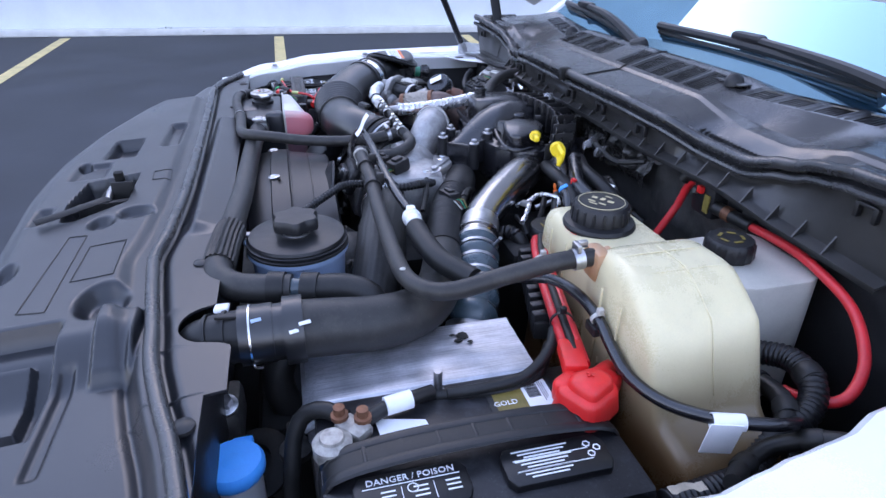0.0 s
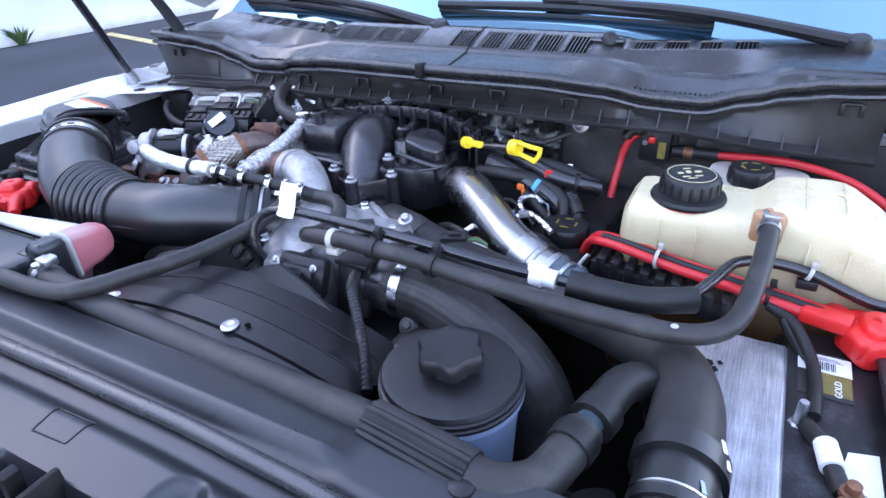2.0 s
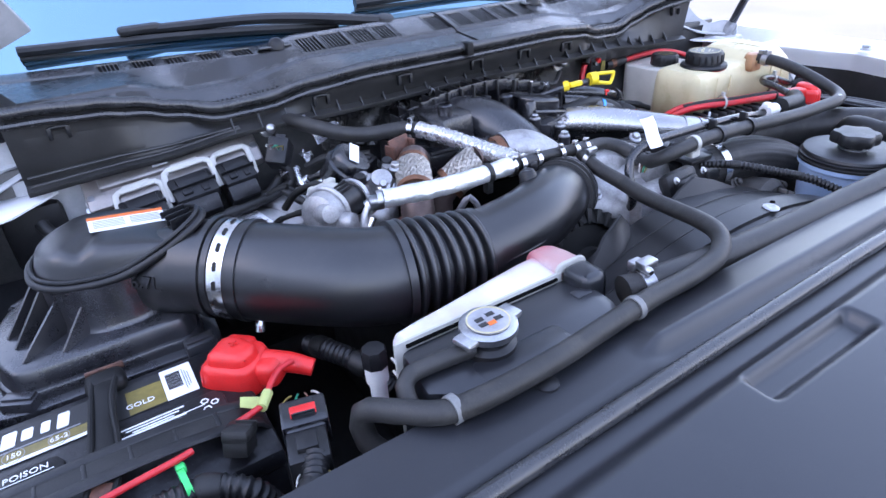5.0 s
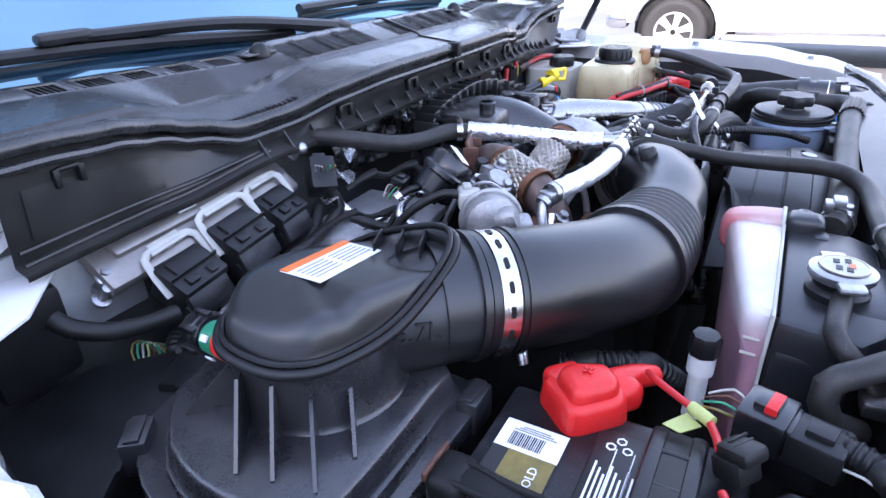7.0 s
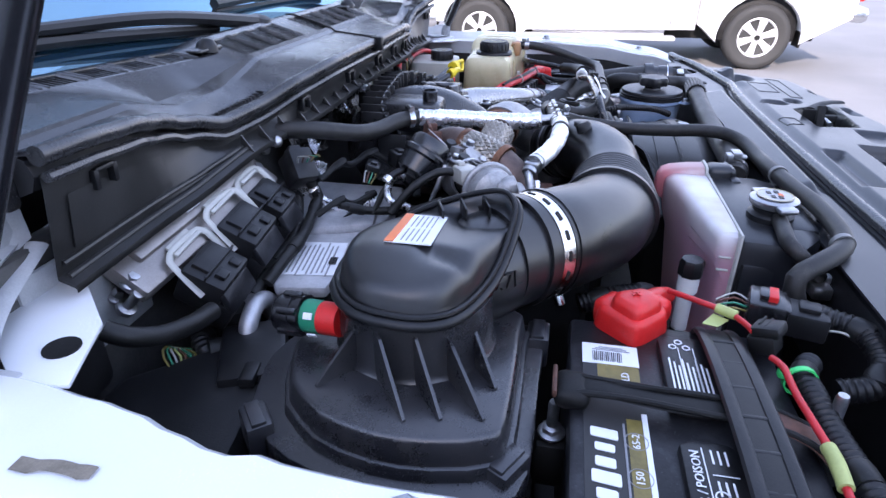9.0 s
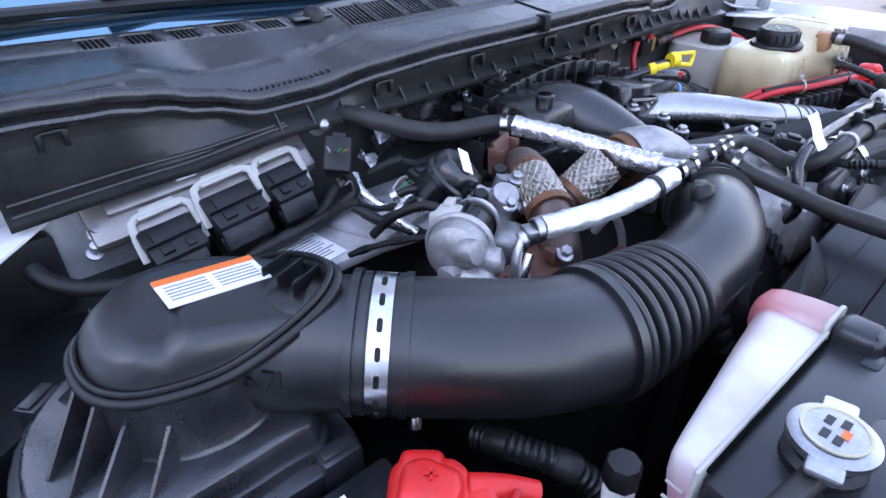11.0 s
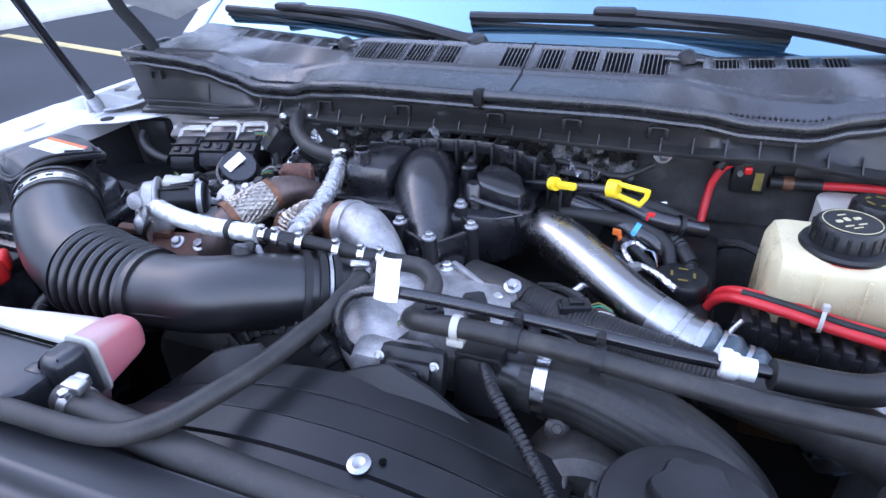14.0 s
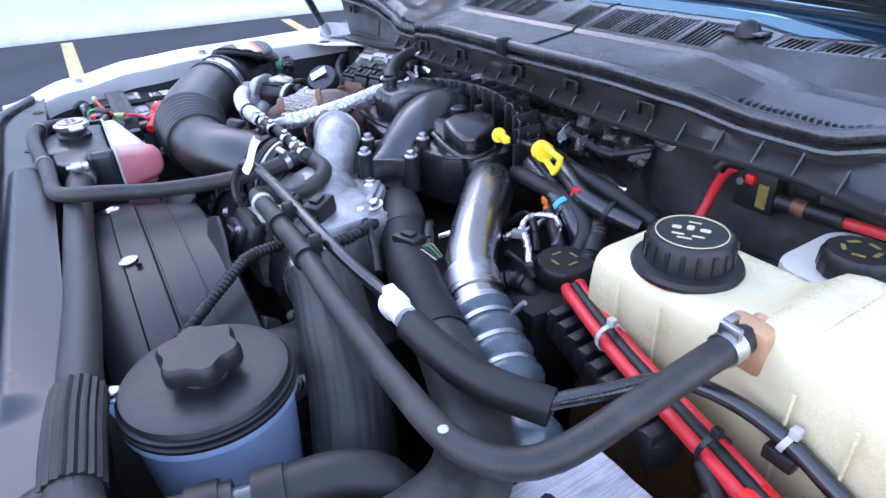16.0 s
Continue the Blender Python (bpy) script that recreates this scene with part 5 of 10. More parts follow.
# charge inlet below the black frame
lowcast = part("manifold_flange", join(box((0.03, 0.32, 1.185), (0.18, 0.10, 0.022), 0.008), box((0.09, 0.33, 1.175), (0.09, 0.06, 0.04), 0.012)), "cast", engine)
for p in ((-0.045, 0.305, 1.197), (0.045, 0.285, 1.197), (0.115, 0.31, 1.197)):
    part("bolt", bolt(p, (0, 0, 1), 0.007, 0.008), "zinc", lowcast)
sensor = part("throttle_sensor", join(box((0.062, 0.146, 1.203), (0.074, 0.022, 0.056), 0.010, pose(0, 0, 0, -25, 0, 4)), box((0.062, 0.133, 1.207), (0.05, 0.012, 0.034), 0.008, pose(0, 0, 0, -25, 0, 4)), box((0.062, 0.126, 1.211), (0.028, 0.008, 0.018), 0.004, pose(0, 0, 0, -25, 0, 4))), "plastic", engine, "black sensor cover with four screws")
for dx, dz in ((-0.03, 0.02), (0.03, 0.02), (-0.03, -0.02), (0.03, -0.02)):
    part("screw", bolt((0.062 + dx, 0.133 - 0.4 * dz * 0, 1.207 + dz), (0, -1, 0.45), 0.0035, 0.004), "zinc", sensor)
part("bracket", join(box((0.128, 0.165, 1.19), (0.05, 0.012, 0.075), 0.004, pose(0, 0, 0, -15, 0, 0)), box((0.128, 0.185, 1.225), (0.05, 0.05, 0.008), 0.003)), "plastic", engine)

# upper intake manifold
manifold = thing("intake_manifold", (-0.02, 0.48, 1.16), "glossy black plastic upper intake manifold with plated bolts", "manifold")
base = part("manifold_base", prism([(-0.235, 0.44), (-0.15, 0.415), (-0.03, 0.40), (0.075, 0.43), (0.110, 0.47), (0.12, 0.58), (0.06, 0.625), (-0.12, 0.625), (-0.22, 0.56)], 1.165, 1.243, 0.010), "gloss", manifold)
part("left_chamber", join(prism([(-0.166, 0.438), (-0.100, 0.440), (-0.094, 0.47), (-0.094, 0.545), (-0.175, 0.545), (-0.180, 0.47)], 1.238, 1.290, 0.009, 0.94), prism([(-0.20, 0.43), (-0.09, 0.425), (-0.085, 0.55), (-0.21, 0.55)], 1.19, 1.242, 0.008)), "gloss", manifold)
part("chamber_rim", sweep(smooth_path([(-0.20, 0.428, 1.243), (-0.15, 0.424, 1.243), (-0.09, 0.424, 1.243), (-0.08, 0.44, 1.243)], 0.01), 0.004, 8), "plastic", manifold)
part("spigot", turned([(0.0125, 0), (0.0125, 0.020), (0.010, 0.022), (0.010, 0.008)], (-0.146, 0.462, 1.286), seg=18), "gloss", manifold)
part("runner", sweep(smooth_path([(-0.078, 0.575, 1.236), (-0.066, 0.52, 1.246), (-0.050, 0.475, 1.243), (-0.030, 0.43, 1.228), (-0.014, 0.392, 1.213), (-0.004, 0.362, 1.198)], 0.006), [0.039 + 0.014 * math.sin(math.pi * min(1, t * 1.15)) - 0.008 * t for t in span(0, 1, len(smooth_path([(-0.078, 0.575, 1.236), (-0.066, 0.52, 1.246), (-0.050, 0.475, 1.243), (-0.030, 0.43, 1.228), (-0.014, 0.392, 1.213), (-0.004, 0.362, 1.198)], 0.006)) - 1)], 28), "gloss", manifold, "glossy black rounded runner")
def slanted(poly, z_at, depth, shrink, bev=0.006):
    """A chamber with a sloping top: outline, top height as a function, depth of its walls."""
    bm = bmesh.new()
    cx, cy = sum(p[0] for p in poly) / len(poly), sum(p[1] for p in poly) / len(poly)
    top = [bm.verts.new((x, y, z_at(x, y))) for x, y in poly]
    low = [bm.verts.new((cx + (x - cx) * shrink, cy + (y - cy) * shrink, z_at(x, y) - depth)) for x, y in poly]
    bm.faces.new(top)
    bm.faces.new(low[::-1])
    for i in range(len(poly)):
        j = (i + 1) % len(poly)
        bm.faces.new((top[i], low[i], low[j], top[j]))
    bmesh.ops.recalc_face_normals(bm, faces=bm.faces[:])
    bmesh.ops.bevel(bm, geom=bm.edges[:], offset=bev, segments=3, profile=0.5, affect="EDGES")
    return bm


RIGHT = [(0.026, 0.478), (0.038, 0.452), (0.070, 0.446), (0.098, 0.447), (0.106, 0.466), (0.085, 0.512), (0.060, 0.530), (0.034, 0.522)]
rc_ = part("right_chamber", slanted(RIGHT, lambda x, y: 1.284 - 0.17 * (x - 0.026), 0.095, 0.86), "gloss", manifold, "glossy chamber with a sloping top")
part("chamber_rim", sweep(smooth_path([(0.030, 0.440, 1.262), (0.070, 0.436, 1.255), (0.104, 0.441, 1.248), (0.114, 0.462, 1.246), (0.108, 0.490, 1.248)], 0.008), 0.0035, 8), "gloss", rc_)
part("chamber_rim", sweep(smooth_path([(0.040, 0.434, 1.232), (0.075, 0.432, 1.240), (0.106, 0.440, 1.246)], 0.008), 0.0028, 8), "gloss", rc_)
part("spigot", turned([(0.012, -0.03), (0.012, 0.012), (0.009, 0.015), (0, 0.015)], (0.010, 0.497, 1.272), seg=20), "gloss", manifold)
part("post", turned([(0.014, -0.03), (0.012, 0.02), (0.009, 0.024)], (0.03, 0.455, 1.255), seg=16), "gloss", manifold)
# rear rim with its many ribs
rim_pts = [Vector((-0.240, 0.49, 1.258)), Vector((-0.195, 0.53, 1.280)), Vector((-0.143, 0.545, 1.292)), Vector((-0.056, 0.55, 1.302)), Vector((0.03, 0.555, 1.301)), Vector((0.10, 0.54, 1.288)), Vector((0.147, 0.505, 1.266))]
for dy, dz, hh in ((0, -0.010, 0.020), (0.016, -0.016, 0.016), (0.034, -0.020, 0.014)):
    run = [p + Vector((0, dy, dz)) for p in smooth_path(rim_pts, 0.020)]
    part("rear_rim", join(*[box((p + q) / 2, ((q - p).length + 0.002, 0.0035, hh), 0.001, pose(0, 0, 0, 0, 0, math.degrees(math.atan2(q.y - p.y, q.x - p.x)))) for p, q in zip(run, run[1:])]), "gloss", manifold)
for p in smooth_path(rim_pts, 0.026):
    part("rib", box(p + Vector((0, 0.014, -0.026)), (0.004, 0.045, 0.05), 0.001), "plastic", manifold)
part("crossbar", join(box((-0.03, 0.60, 1.262), (0.03, 0.05, 0.03), 0.006), box((0.0, 0.57, 1.268), (0.012, 0.07, 0.02), 0.003)), "plastic", manifold)
def wall_between(a, b, z0, z1, th=0.006):
    d = Vector((b[0] - a[0], b[1] - a[1], 0))
    return box(((a[0] + b[0]) / 2, (a[1] + b[1]) / 2, (z0 + z1) / 2), (d.length, th, z1 - z0), 0.0015, pose(0, 0, 0, 0, 0, math.degrees(math.atan2(d.y, d.x))))


part("bolt_frame", join(wall_between((-0.048, 0.370), (0.007, 0.339), 1.195, 1.240), wall_between((0.007, 0.339), (0.047, 0.392), 1.195, 1.240), wall_between((0.047, 0.392), (0.020, 0.428), 1.20, 1.245), wall_between((-0.048, 0.370), (-0.04, 0.42), 1.2, 1.243), wall_between((-0.046, 0.364), (0.044, 0.384), 1.192, 1.228), wall_between((0.0, 0.345), (0.012, 0.40), 1.192, 1.228), box((0.0, 0.374, 1.196), (0.085, 0.05, 0.014), 0.003, pose(0, 0, 0, 0, 0, 12))), "gloss", manifold)
for p in ((0.020, 0.428, 1.254), (0.047, 0.392, 1.243), (0.007, 0.339, 1.248), (-0.048, 0.370, 1.247)):
    f = part("bolt_boss", turned([(0.011, -0.05), (0.010, 0)], p, seg=14), "plastic", manifold)
    part("bolt", bolt(p, (0, 0, 1), 0.0062, 0.008, 1.55), "zinc", f, "plated flange bolt")

# air intake duct
duct = thing("air_intake_duct", (-0.35, 0.16, 1.17), "thick satin black plastic intake duct with a ribbed bellows", "air duct")
part("elbow_tube", varied([(-0.604, 0.302, 1.246), (-0.562, 0.265, 1.243), (-0.526, 0.235, 1.2385), (-0.469, 0.198, 1.2285), (-0.430, 0.182, 1.2225), (-0.400, 0.174, 1.2195)], [0.0545, 0.0550, 0.0565, 0.0568, 0.0572, 0.0575], 44), "duct", duct)


def bellows_run():
    """Seven round ridges that shrink towards the narrow end."""
    line_ = smooth_path([(-0.404, 0.1750, 1.2198), (-0.365, 0.1705, 1.2180), (-0.330, 0.1683, 1.2168), (-0.300, 0.1672, 1.2165)], 0.0008)
    n = len(line_) - 1
    radii = []
    for i in range(n + 1):
        t = i / n
        crest = 0.0640 - 0.0095 * t
        u = abs((t * 7) % 1.0 - 0.5) / 0.34
        radii.append(crest - 0.0100 + 0.0100 * math.sqrt(max(0.0, 1 - u * u)))
    return sweep(line_, radii, 48)


part("bellows", bellows_run(), "duct", duct, "ribbed rubber bellows")
part("collar", ring((-0.406, 0.1755, 1.2200), (1, -0.16, -0.05), 0.0560, 0.009, 0.0068, 44), "duct", duct)
part("collar", ring((-0.299, 0.1670, 1.2165), (1, -0.02, 0.05), 0.0470, 0.014, 0.0055, 44), "duct", duct)
part("turbo_tube", varied([(-0.304, 0.1672, 1.2165), (-0.267, 0.1664, 1.2203), (-0.210, 0.1707, 1.2258), (-0.160, 0.1919, 1.2260), (-0.122, 0.217, 1.2175), (-0.0924, 0.2384, 1.2074), (-0.070, 0.254, 1.198)], [0.0480, 0.0465, 0.0468, 0.0466, 0.0468, 0.0470, 0.0470], 44), "duct", duct)
part("mould_line", tube([(-0.29, 0.1203, 1.2165), (-0.25, 0.1203, 1.2205), (-0.20, 0.1275, 1.2240), (-0.155, 0.1515, 1.2210)], 0.0012, 6), "duct", duct)
for at, r in (((-0.116, 0.2205, 1.2155), 0.0480), ((-0.103, 0.2305, 1.2115), 0.0500), ((-0.090, 0.240, 1.2068), 0.0500)):
    part("end_lip", ring(at, (0.74, 0.58, -0.28), r - 0.003, 0.0085, 0.0075, 40), "rubber", duct)
part("end_band", ring((-0.0965, 0.2355, 1.2090), (0.74, 0.58, -0.28), 0.0490, 0.004, 0.0050, 40), "zinc", duct, "thin steel band")
part("sensor_nub", join(turned([(0.012, 0.0), (0.012, 0.012), (0.009, 0.016), (0, 0.017)], (-0.183, 0.205, 1.262), (0.1, 0.35, 1), 16), box((-0.178, 0.214, 1.272), (0.018, 0.014, 0.010), 0.003, pose(0, 0, 0, 0, 0, 25))), "plastic", duct, "small black sensor")
ax = Vector((0.74, -0.65, -0.09))
CC = Vector((-0.562, 0.2665, 1.2430))
for o, h in ((-0.022, 0.006), (-0.0135, 0.004), (0.0135, 0.004), (0.019, 0.0055)):
    part("end_lip", ring(CC + ax.normalized() * o, ax, 0.0535, 0.0065, h, 44), "duct", duct)
cl = part("wide_clamp", ring(CC, ax, 0.0560, 0.0165, 0.0016, 48), "bright", duct, "wide plated steel clamp with slots")
part("clamp_screw", join(turned([(0.006, -0.016), (0.006, 0.016), (0.004, 0.019)], CC + Vector((0.004, -0.034, -0.052)), (0.3, 0.3, 0.9), 10), box(CC + Vector((0.004, -0.034, -0.052)), (0.014, 0.012, 0.012), 0.003)), "bright", cl)
an = ax.normalized()
cs = an.cross(Vector((0, 0, 1))).normalized()
cu_ = cs.cross(an)
for k in range(-4, 5):
    a = radians(12 + 21 * k)
    q = CC + (cs * math.cos(a) + cu_ * math.sin(a)) * 0.0577
    rot = Matrix.Translation(q) @ Matrix((cs * -math.sin(a) + cu_ * math.cos(a), an, (cs * math.cos(a) + cu_ * math.sin(a)))).transposed().to_4x4()
    # dark inlay on the band paints the shade of a punched slot
    part("slot", moved(prism(rounded(0, 0, 0.0105, 0.0042, 0.0020), -0.0006, 0.0006, 0), rot), "dark", cl)

# air filter housing
airbox = thing("air_filter_housing", (-0.72, 0.36, 0.95), "black plastic air filter housing with a domed lid", "air filter")
flange = [(-0.767, 0.488), (-0.808, 0.453), (-0.830, 0.402), (-0.838, 0.339), (-0.839, 0.289), (-0.830, 0.262), (-0.800, 0.246), (-0.688, 0.243), (-0.618, 0.243), (-0.600, 0.265), (-0.600, 0.44), (-0.63, 0.475), (-0.70, 0.50)]


def soft_outline(poly, n=0.022):
    q = [Vector((x, y, 0)) for x, y in poly]
    return [(p.x, p.y) for p in smooth_path(q + q[:1], n)[:-1]]


flange = soft_outline(flange)
part("lower_box", prism([(x * 0.985 - 0.011, y * 0.97 + 0.011) for x, y in flange], 0.96, 1.156, 0.006), "abs", airbox)
part("flange", prism(flange, 1.152, 1.172, 0.003), "abs", airbox)
step = [(-0.775, 0.448), (-0.806, 0.412), (-0.821, 0.363), (-0.820, 0.317), (-0.806, 0.272), (-0.780, 0.262), (-0.661, 0.262), (-0.620, 0.275), (-0.620, 0.42), (-0.66, 0.455), (-0.72, 0.468)]
step = soft_outline(step)
part("lower_step", prism([(-0.715 + (x + 0.715) * 1.035, 0.36 + (y - 0.36) * 1.05) for x, y in step], 1.170, 1.184, 0.003, 0.985), "abs", airbox)
part("stepped_top", prism(step, 1.182, 1.207, 0.004, 0.955), "abs", airbox)
part("neck", turned([(0.078, 0), (0.073, 0.003), (0.0705, 0.009), (0.0695, 0.03), (0.0690, 0.056)], (-0.687, 0.358, 1.204), seg=44), "abs", airbox)
for b, t, zt in (((-0.801, 0.341), (-0.763, 0.369), 1.252), ((-0.794, 0.314), (-0.757, 0.341), 1.252), ((-0.788, 0.282), (-0.742, 0.319), 1.249), ((-0.751, 0.277), (-0.717, 0.303), 1.247), ((-0.776, 0.421), (-0.745, 0.396), 1.246)):
    bm = bmesh.new()
    d = (Vector(t) - Vector(b)).normalized()
    n = Vector((-d.y, d.x)) * 0.0014
    pts = [(b[0], b[1], 1.204), (b[0], b[1], 1.209), (t[0], t[1], zt), (t[0] + d.x * 0.02, t[1] + d.y * 0.02, zt), (t[0] + d.x * 0.02, t[1] + d.y * 0.02, 1.204)]
    lo = [bm.verts.new((x + n.x, y + n.y, z)) for x, y, z in pts]
    hi = [bm.verts.new((x - n.x, y - n.y, z)) for x, y, z in pts]
    bm.faces.new(lo), bm.faces.new(hi[::-1])
    for i in range(5):
        bm.faces.new((lo[i], hi[i], hi[(i + 1) % 5], lo[(i + 1) % 5]))
    bmesh.ops.recalc_face_normals(bm, faces=bm.faces[:])
    part("gusset", bm, "abs", airbox)


RIM = [(-0.712, 0.424, 1.268), (-0.737, 0.410, 1.270), (-0.757, 0.385, 1.270), (-0.760, 0.346, 1.268), (-0.748, 0.320, 1.266), (-0.722, 0.304, 1.264), (-0.678, 0.289, 1.268), (-0.632, 0.279, 1.286), (-0.597, 0.278, 1.304), (-0.579, 0.300, 1.309), (-0.583, 0.362, 1.291), (-0.612, 0.408, 1.272), (-0.66, 0.428, 1.268)]
rim_line = smooth_path(RIM + RIM[:1], 0.006)[:-1]


def lid_loft():
    """Domed lid that rises from its slanted rim: a front dome, a shallow valley, a flat top."""
    bm = bmesh.new()
    mid = Vector((-0.672, 0.360, 0))
    rows = []
    for s, k in ((1.0, 0.0), (0.95, 0.02), (0.93, 0.10), (0.915, 0.30), (0.895, 0.55), (0.86, 0.76), (0.81, 0.89), (0.74, 0.96), (0.66, 0.99), (0.54, 1.0), (0.42, 1.0), (0.30, 1.0), (0.15, 1.0), (0.0, 1.0)):
        row = []
        for p in rim_line:
            x, y = mid.x + (p.x - mid.x) * s, mid.y + (p.y - mid.y) * s
            crest = 1.3000 - 0.12 * max(0, x + 0.690) - 0.005 * max(0, (-0.700 - x) / 0.03) - 0.010 * ease((x + 0.640) / 0.05) * ease((0.345 - y) / 0.03)
            crest -= 0.0065 * math.exp(-((x + 0.692 - 0.30 * (y - 0.36)) / 0.011) ** 2) * ease((0.362 - y) / 0.03)
            row.append(bm.verts.new((x, y, p.z + (crest - p.z) * k)))
        rows.append(row)
    n = len(rim_line)
    for a, b in zip(rows, rows[1:]):
        for i in range(n):
            bm.faces.new((a[i], a[(i + 1) % n], b[(i + 1) % n], b[i]))
    bmesh.ops.remove_doubles(bm, verts=bm.verts, dist=1e-5)
    bmesh.ops.recalc_face_normals(bm, faces=bm.faces[:])
    return bm


lid = part("lid", lid_loft(), "duct", airbox, "domed black plastic lid")
part("lid_spout", varied([(-0.690, 0.380, 1.224), (-0.650, 0.342, 1.234), (-0.612, 0.309, 1.241), (-0.575, 0.278, 1.244)], [0.040, 0.0475, 0.0530, 0.0545], 40), "duct", lid)
part("lid_rim", sweep([p + Vector((0, 0, -0.003)) for p in rim_line] + [rim_line[0] + Vector((0, 0, -0.003))], 0.0046, 10), "plastic", lid)
part("lid_rim", sweep([p * 0.0 + Vector((-0.672 + (p.x + 0.672) * 0.96, 0.360 + (p.y - 0.360) * 0.96, p.z + 0.003)) for p in rim_line + rim_line[:1]], 0.0026, 8), "plastic", lid)
for k in range(3):
    part("lid_fin", box((-0.603 + 0.002 * k, 0.352 - 0.022 * k, 1.2935 + 0.003 * k), (0.030, 0.002, 0.014), 0.0005, pose(0, 0, 0, 0, 0, 20)), "plastic", lid)
lm = pose(-0.651, 0.3640, 1.2962, 0, 6.85, 0)
lb = part("warning_label", moved(box((0, 0, 0), (0.080, 0.041, 0.0010), 0), lm), "label", lid, "white and orange warning label")
part("orange_band", moved(box((0, 0.0165, 0.0008), (0.080, 0.008, 0.0008), 0), lm), "orange", lb)
for k in range(10):
    part("print_line", moved(box((-0.019 + 0.038 * (k % 2), 0.007 - 0.0048 * (k // 2), 0.0008), (0.032, 0.0011, 0.0006), 0), lm), "greyink", lb)
tx = Vector((0.027, -0.0275, -0.002)).normalized()
tn = (Vector((-0.6335, 0.2590, 1.2510)) - Vector((-0.6100, 0.3075, 1.2415)))
tn = (tn - tx * tn.dot(tx)).normalized()
ty = tn.cross(tx)
tp_ = Vector((-0.6100, 0.3075, 1.2415)) + tn * 0.0535
part("displacement_mark", lettering("6.7L", 0.022, Matrix.Translation(tp_ + tx * -0.014) @ Matrix((tx, ty, tn)).transposed().to_4x4(), 0.0016), "duct", lid, "embossed engine size mark")
for at, rz in (((-0.800, 0.262, 1.166), -30), ((-0.792, 0.470, 1.166), 40), ((-0.625, 0.248, 1.166), 0)):
    part("latch_clip", join(box(at, (0.034, 0.022, 0.034), 0.003, pose(0, 0, 0, 0, 0, rz)), box((at[0], at[1], at[2] + 0.017), (0.03, 0.012, 0.006), 0.001, pose(0, 0, 0, 0, 0, rz))), "abs", airbox)
GA, GX = Vector((-0.714, 0.452, 1.232)), (-0.16, -1, 0.08)
minder = part("restriction_gauge", turned([(0.0, -0.026), (0.017, -0.026), (0.0185, -0.022), (0.0185, -0.010), (0.0170, -0.009), (0.0170, -0.006), (0.0185, -0.005), (0.0185, 0.0), (0.017, 0.001)], GA, GX, 28), "gloss", airbox, "air restriction gauge, green and red")
part("green_band", turned([(0.0150, -0.001), (0.0150, 0.017)], GA, GX, 28), "greenband", minder)
part("red_band", turned([(0.0148, 0.0165), (0.0148, 0.036), (0.0, 0.036)], GA, GX, 28), "red", minder)
for k in range(6):
    a = radians(60 * k + 20)
    part("grip", box(GA + Vector((0.0185 * math.cos(a), 0.012, 0.0185 * math.sin(a))), (0.006, 0.018, 0.006), 0.002), "gloss", minder)
for dz, dy in ((0.010, -0.008), (-0.010, -0.010), (0.006, -0.024)):
    part("white_mark", box(GA + Vector((-0.0155, dy, dz)), (0.0016, 0.008, 0.006), 0.0004, pose(0, 0, 0, 0, 35 if dz > 0 else -35, 0)), "label", minder)
hp = thing("heater_pipe", (-0.59, 0.58, 1.08), "grey metal pipe bend with a black hose end", "pipe")
part("pipe_bend", tube([(-0.622, 0.588, 1.085), (-0.615, 0.587, 1.120), (-0.600, 0.585, 1.145), (-0.580, 0.584, 1.150), (-0.560, 0.582, 1.136), (-0.550, 0.580, 1.112)], 0.0105, 14), "alu", hp)
part("collar", ring((-0.620, 0.588, 1.092), (0.1, 0, 1), 0.010, 0.010, 0.004, 20), "zinc", hp)
part("hose_end", tube([(-0.622, 0.588, 1.090), (-0.626, 0.588, 1.05), (-0.63, 0.59, 1.0)], 0.0125, 14, ribs=(0.0014, 0.006)), "rubber", hp)

# engine control module on the firewall
ecm = thing("engine_control_module", (-0.55, 0.66, 1.18), "grey metal control module with three black connectors", "control unit")
mrot = Matrix.Rotation(math.atan2(-0.016, 0.26), 4, "Z") @ pose(0, 0, 0, 38, -5, 0)
part("housing", join(box((-0.553, 0.657, 1.244), (0.275, 0.075, 0.022), 0.006, mrot), box((-0.553, 0.654, 1.258), (0.23, 0.03, 0.012), 0.004, mrot)), "ecm", ecm, "grey metal housing")
part("sticker", box((-0.574, 0.647, 1.2645), (0.024, 0.012, 0.001), 0, mrot), "label", ecm, "small white sticker")
for p in ((-0.682, 0.655, 1.222), (-0.425, 0.645, 1.250), (-0.677, 0.68, 1.20), (-0.43, 0.67, 1.262)):
    part("bolt", bolt(p, (0, -0.6, 0.8), 0.007, 0.012), "zinc", ecm)
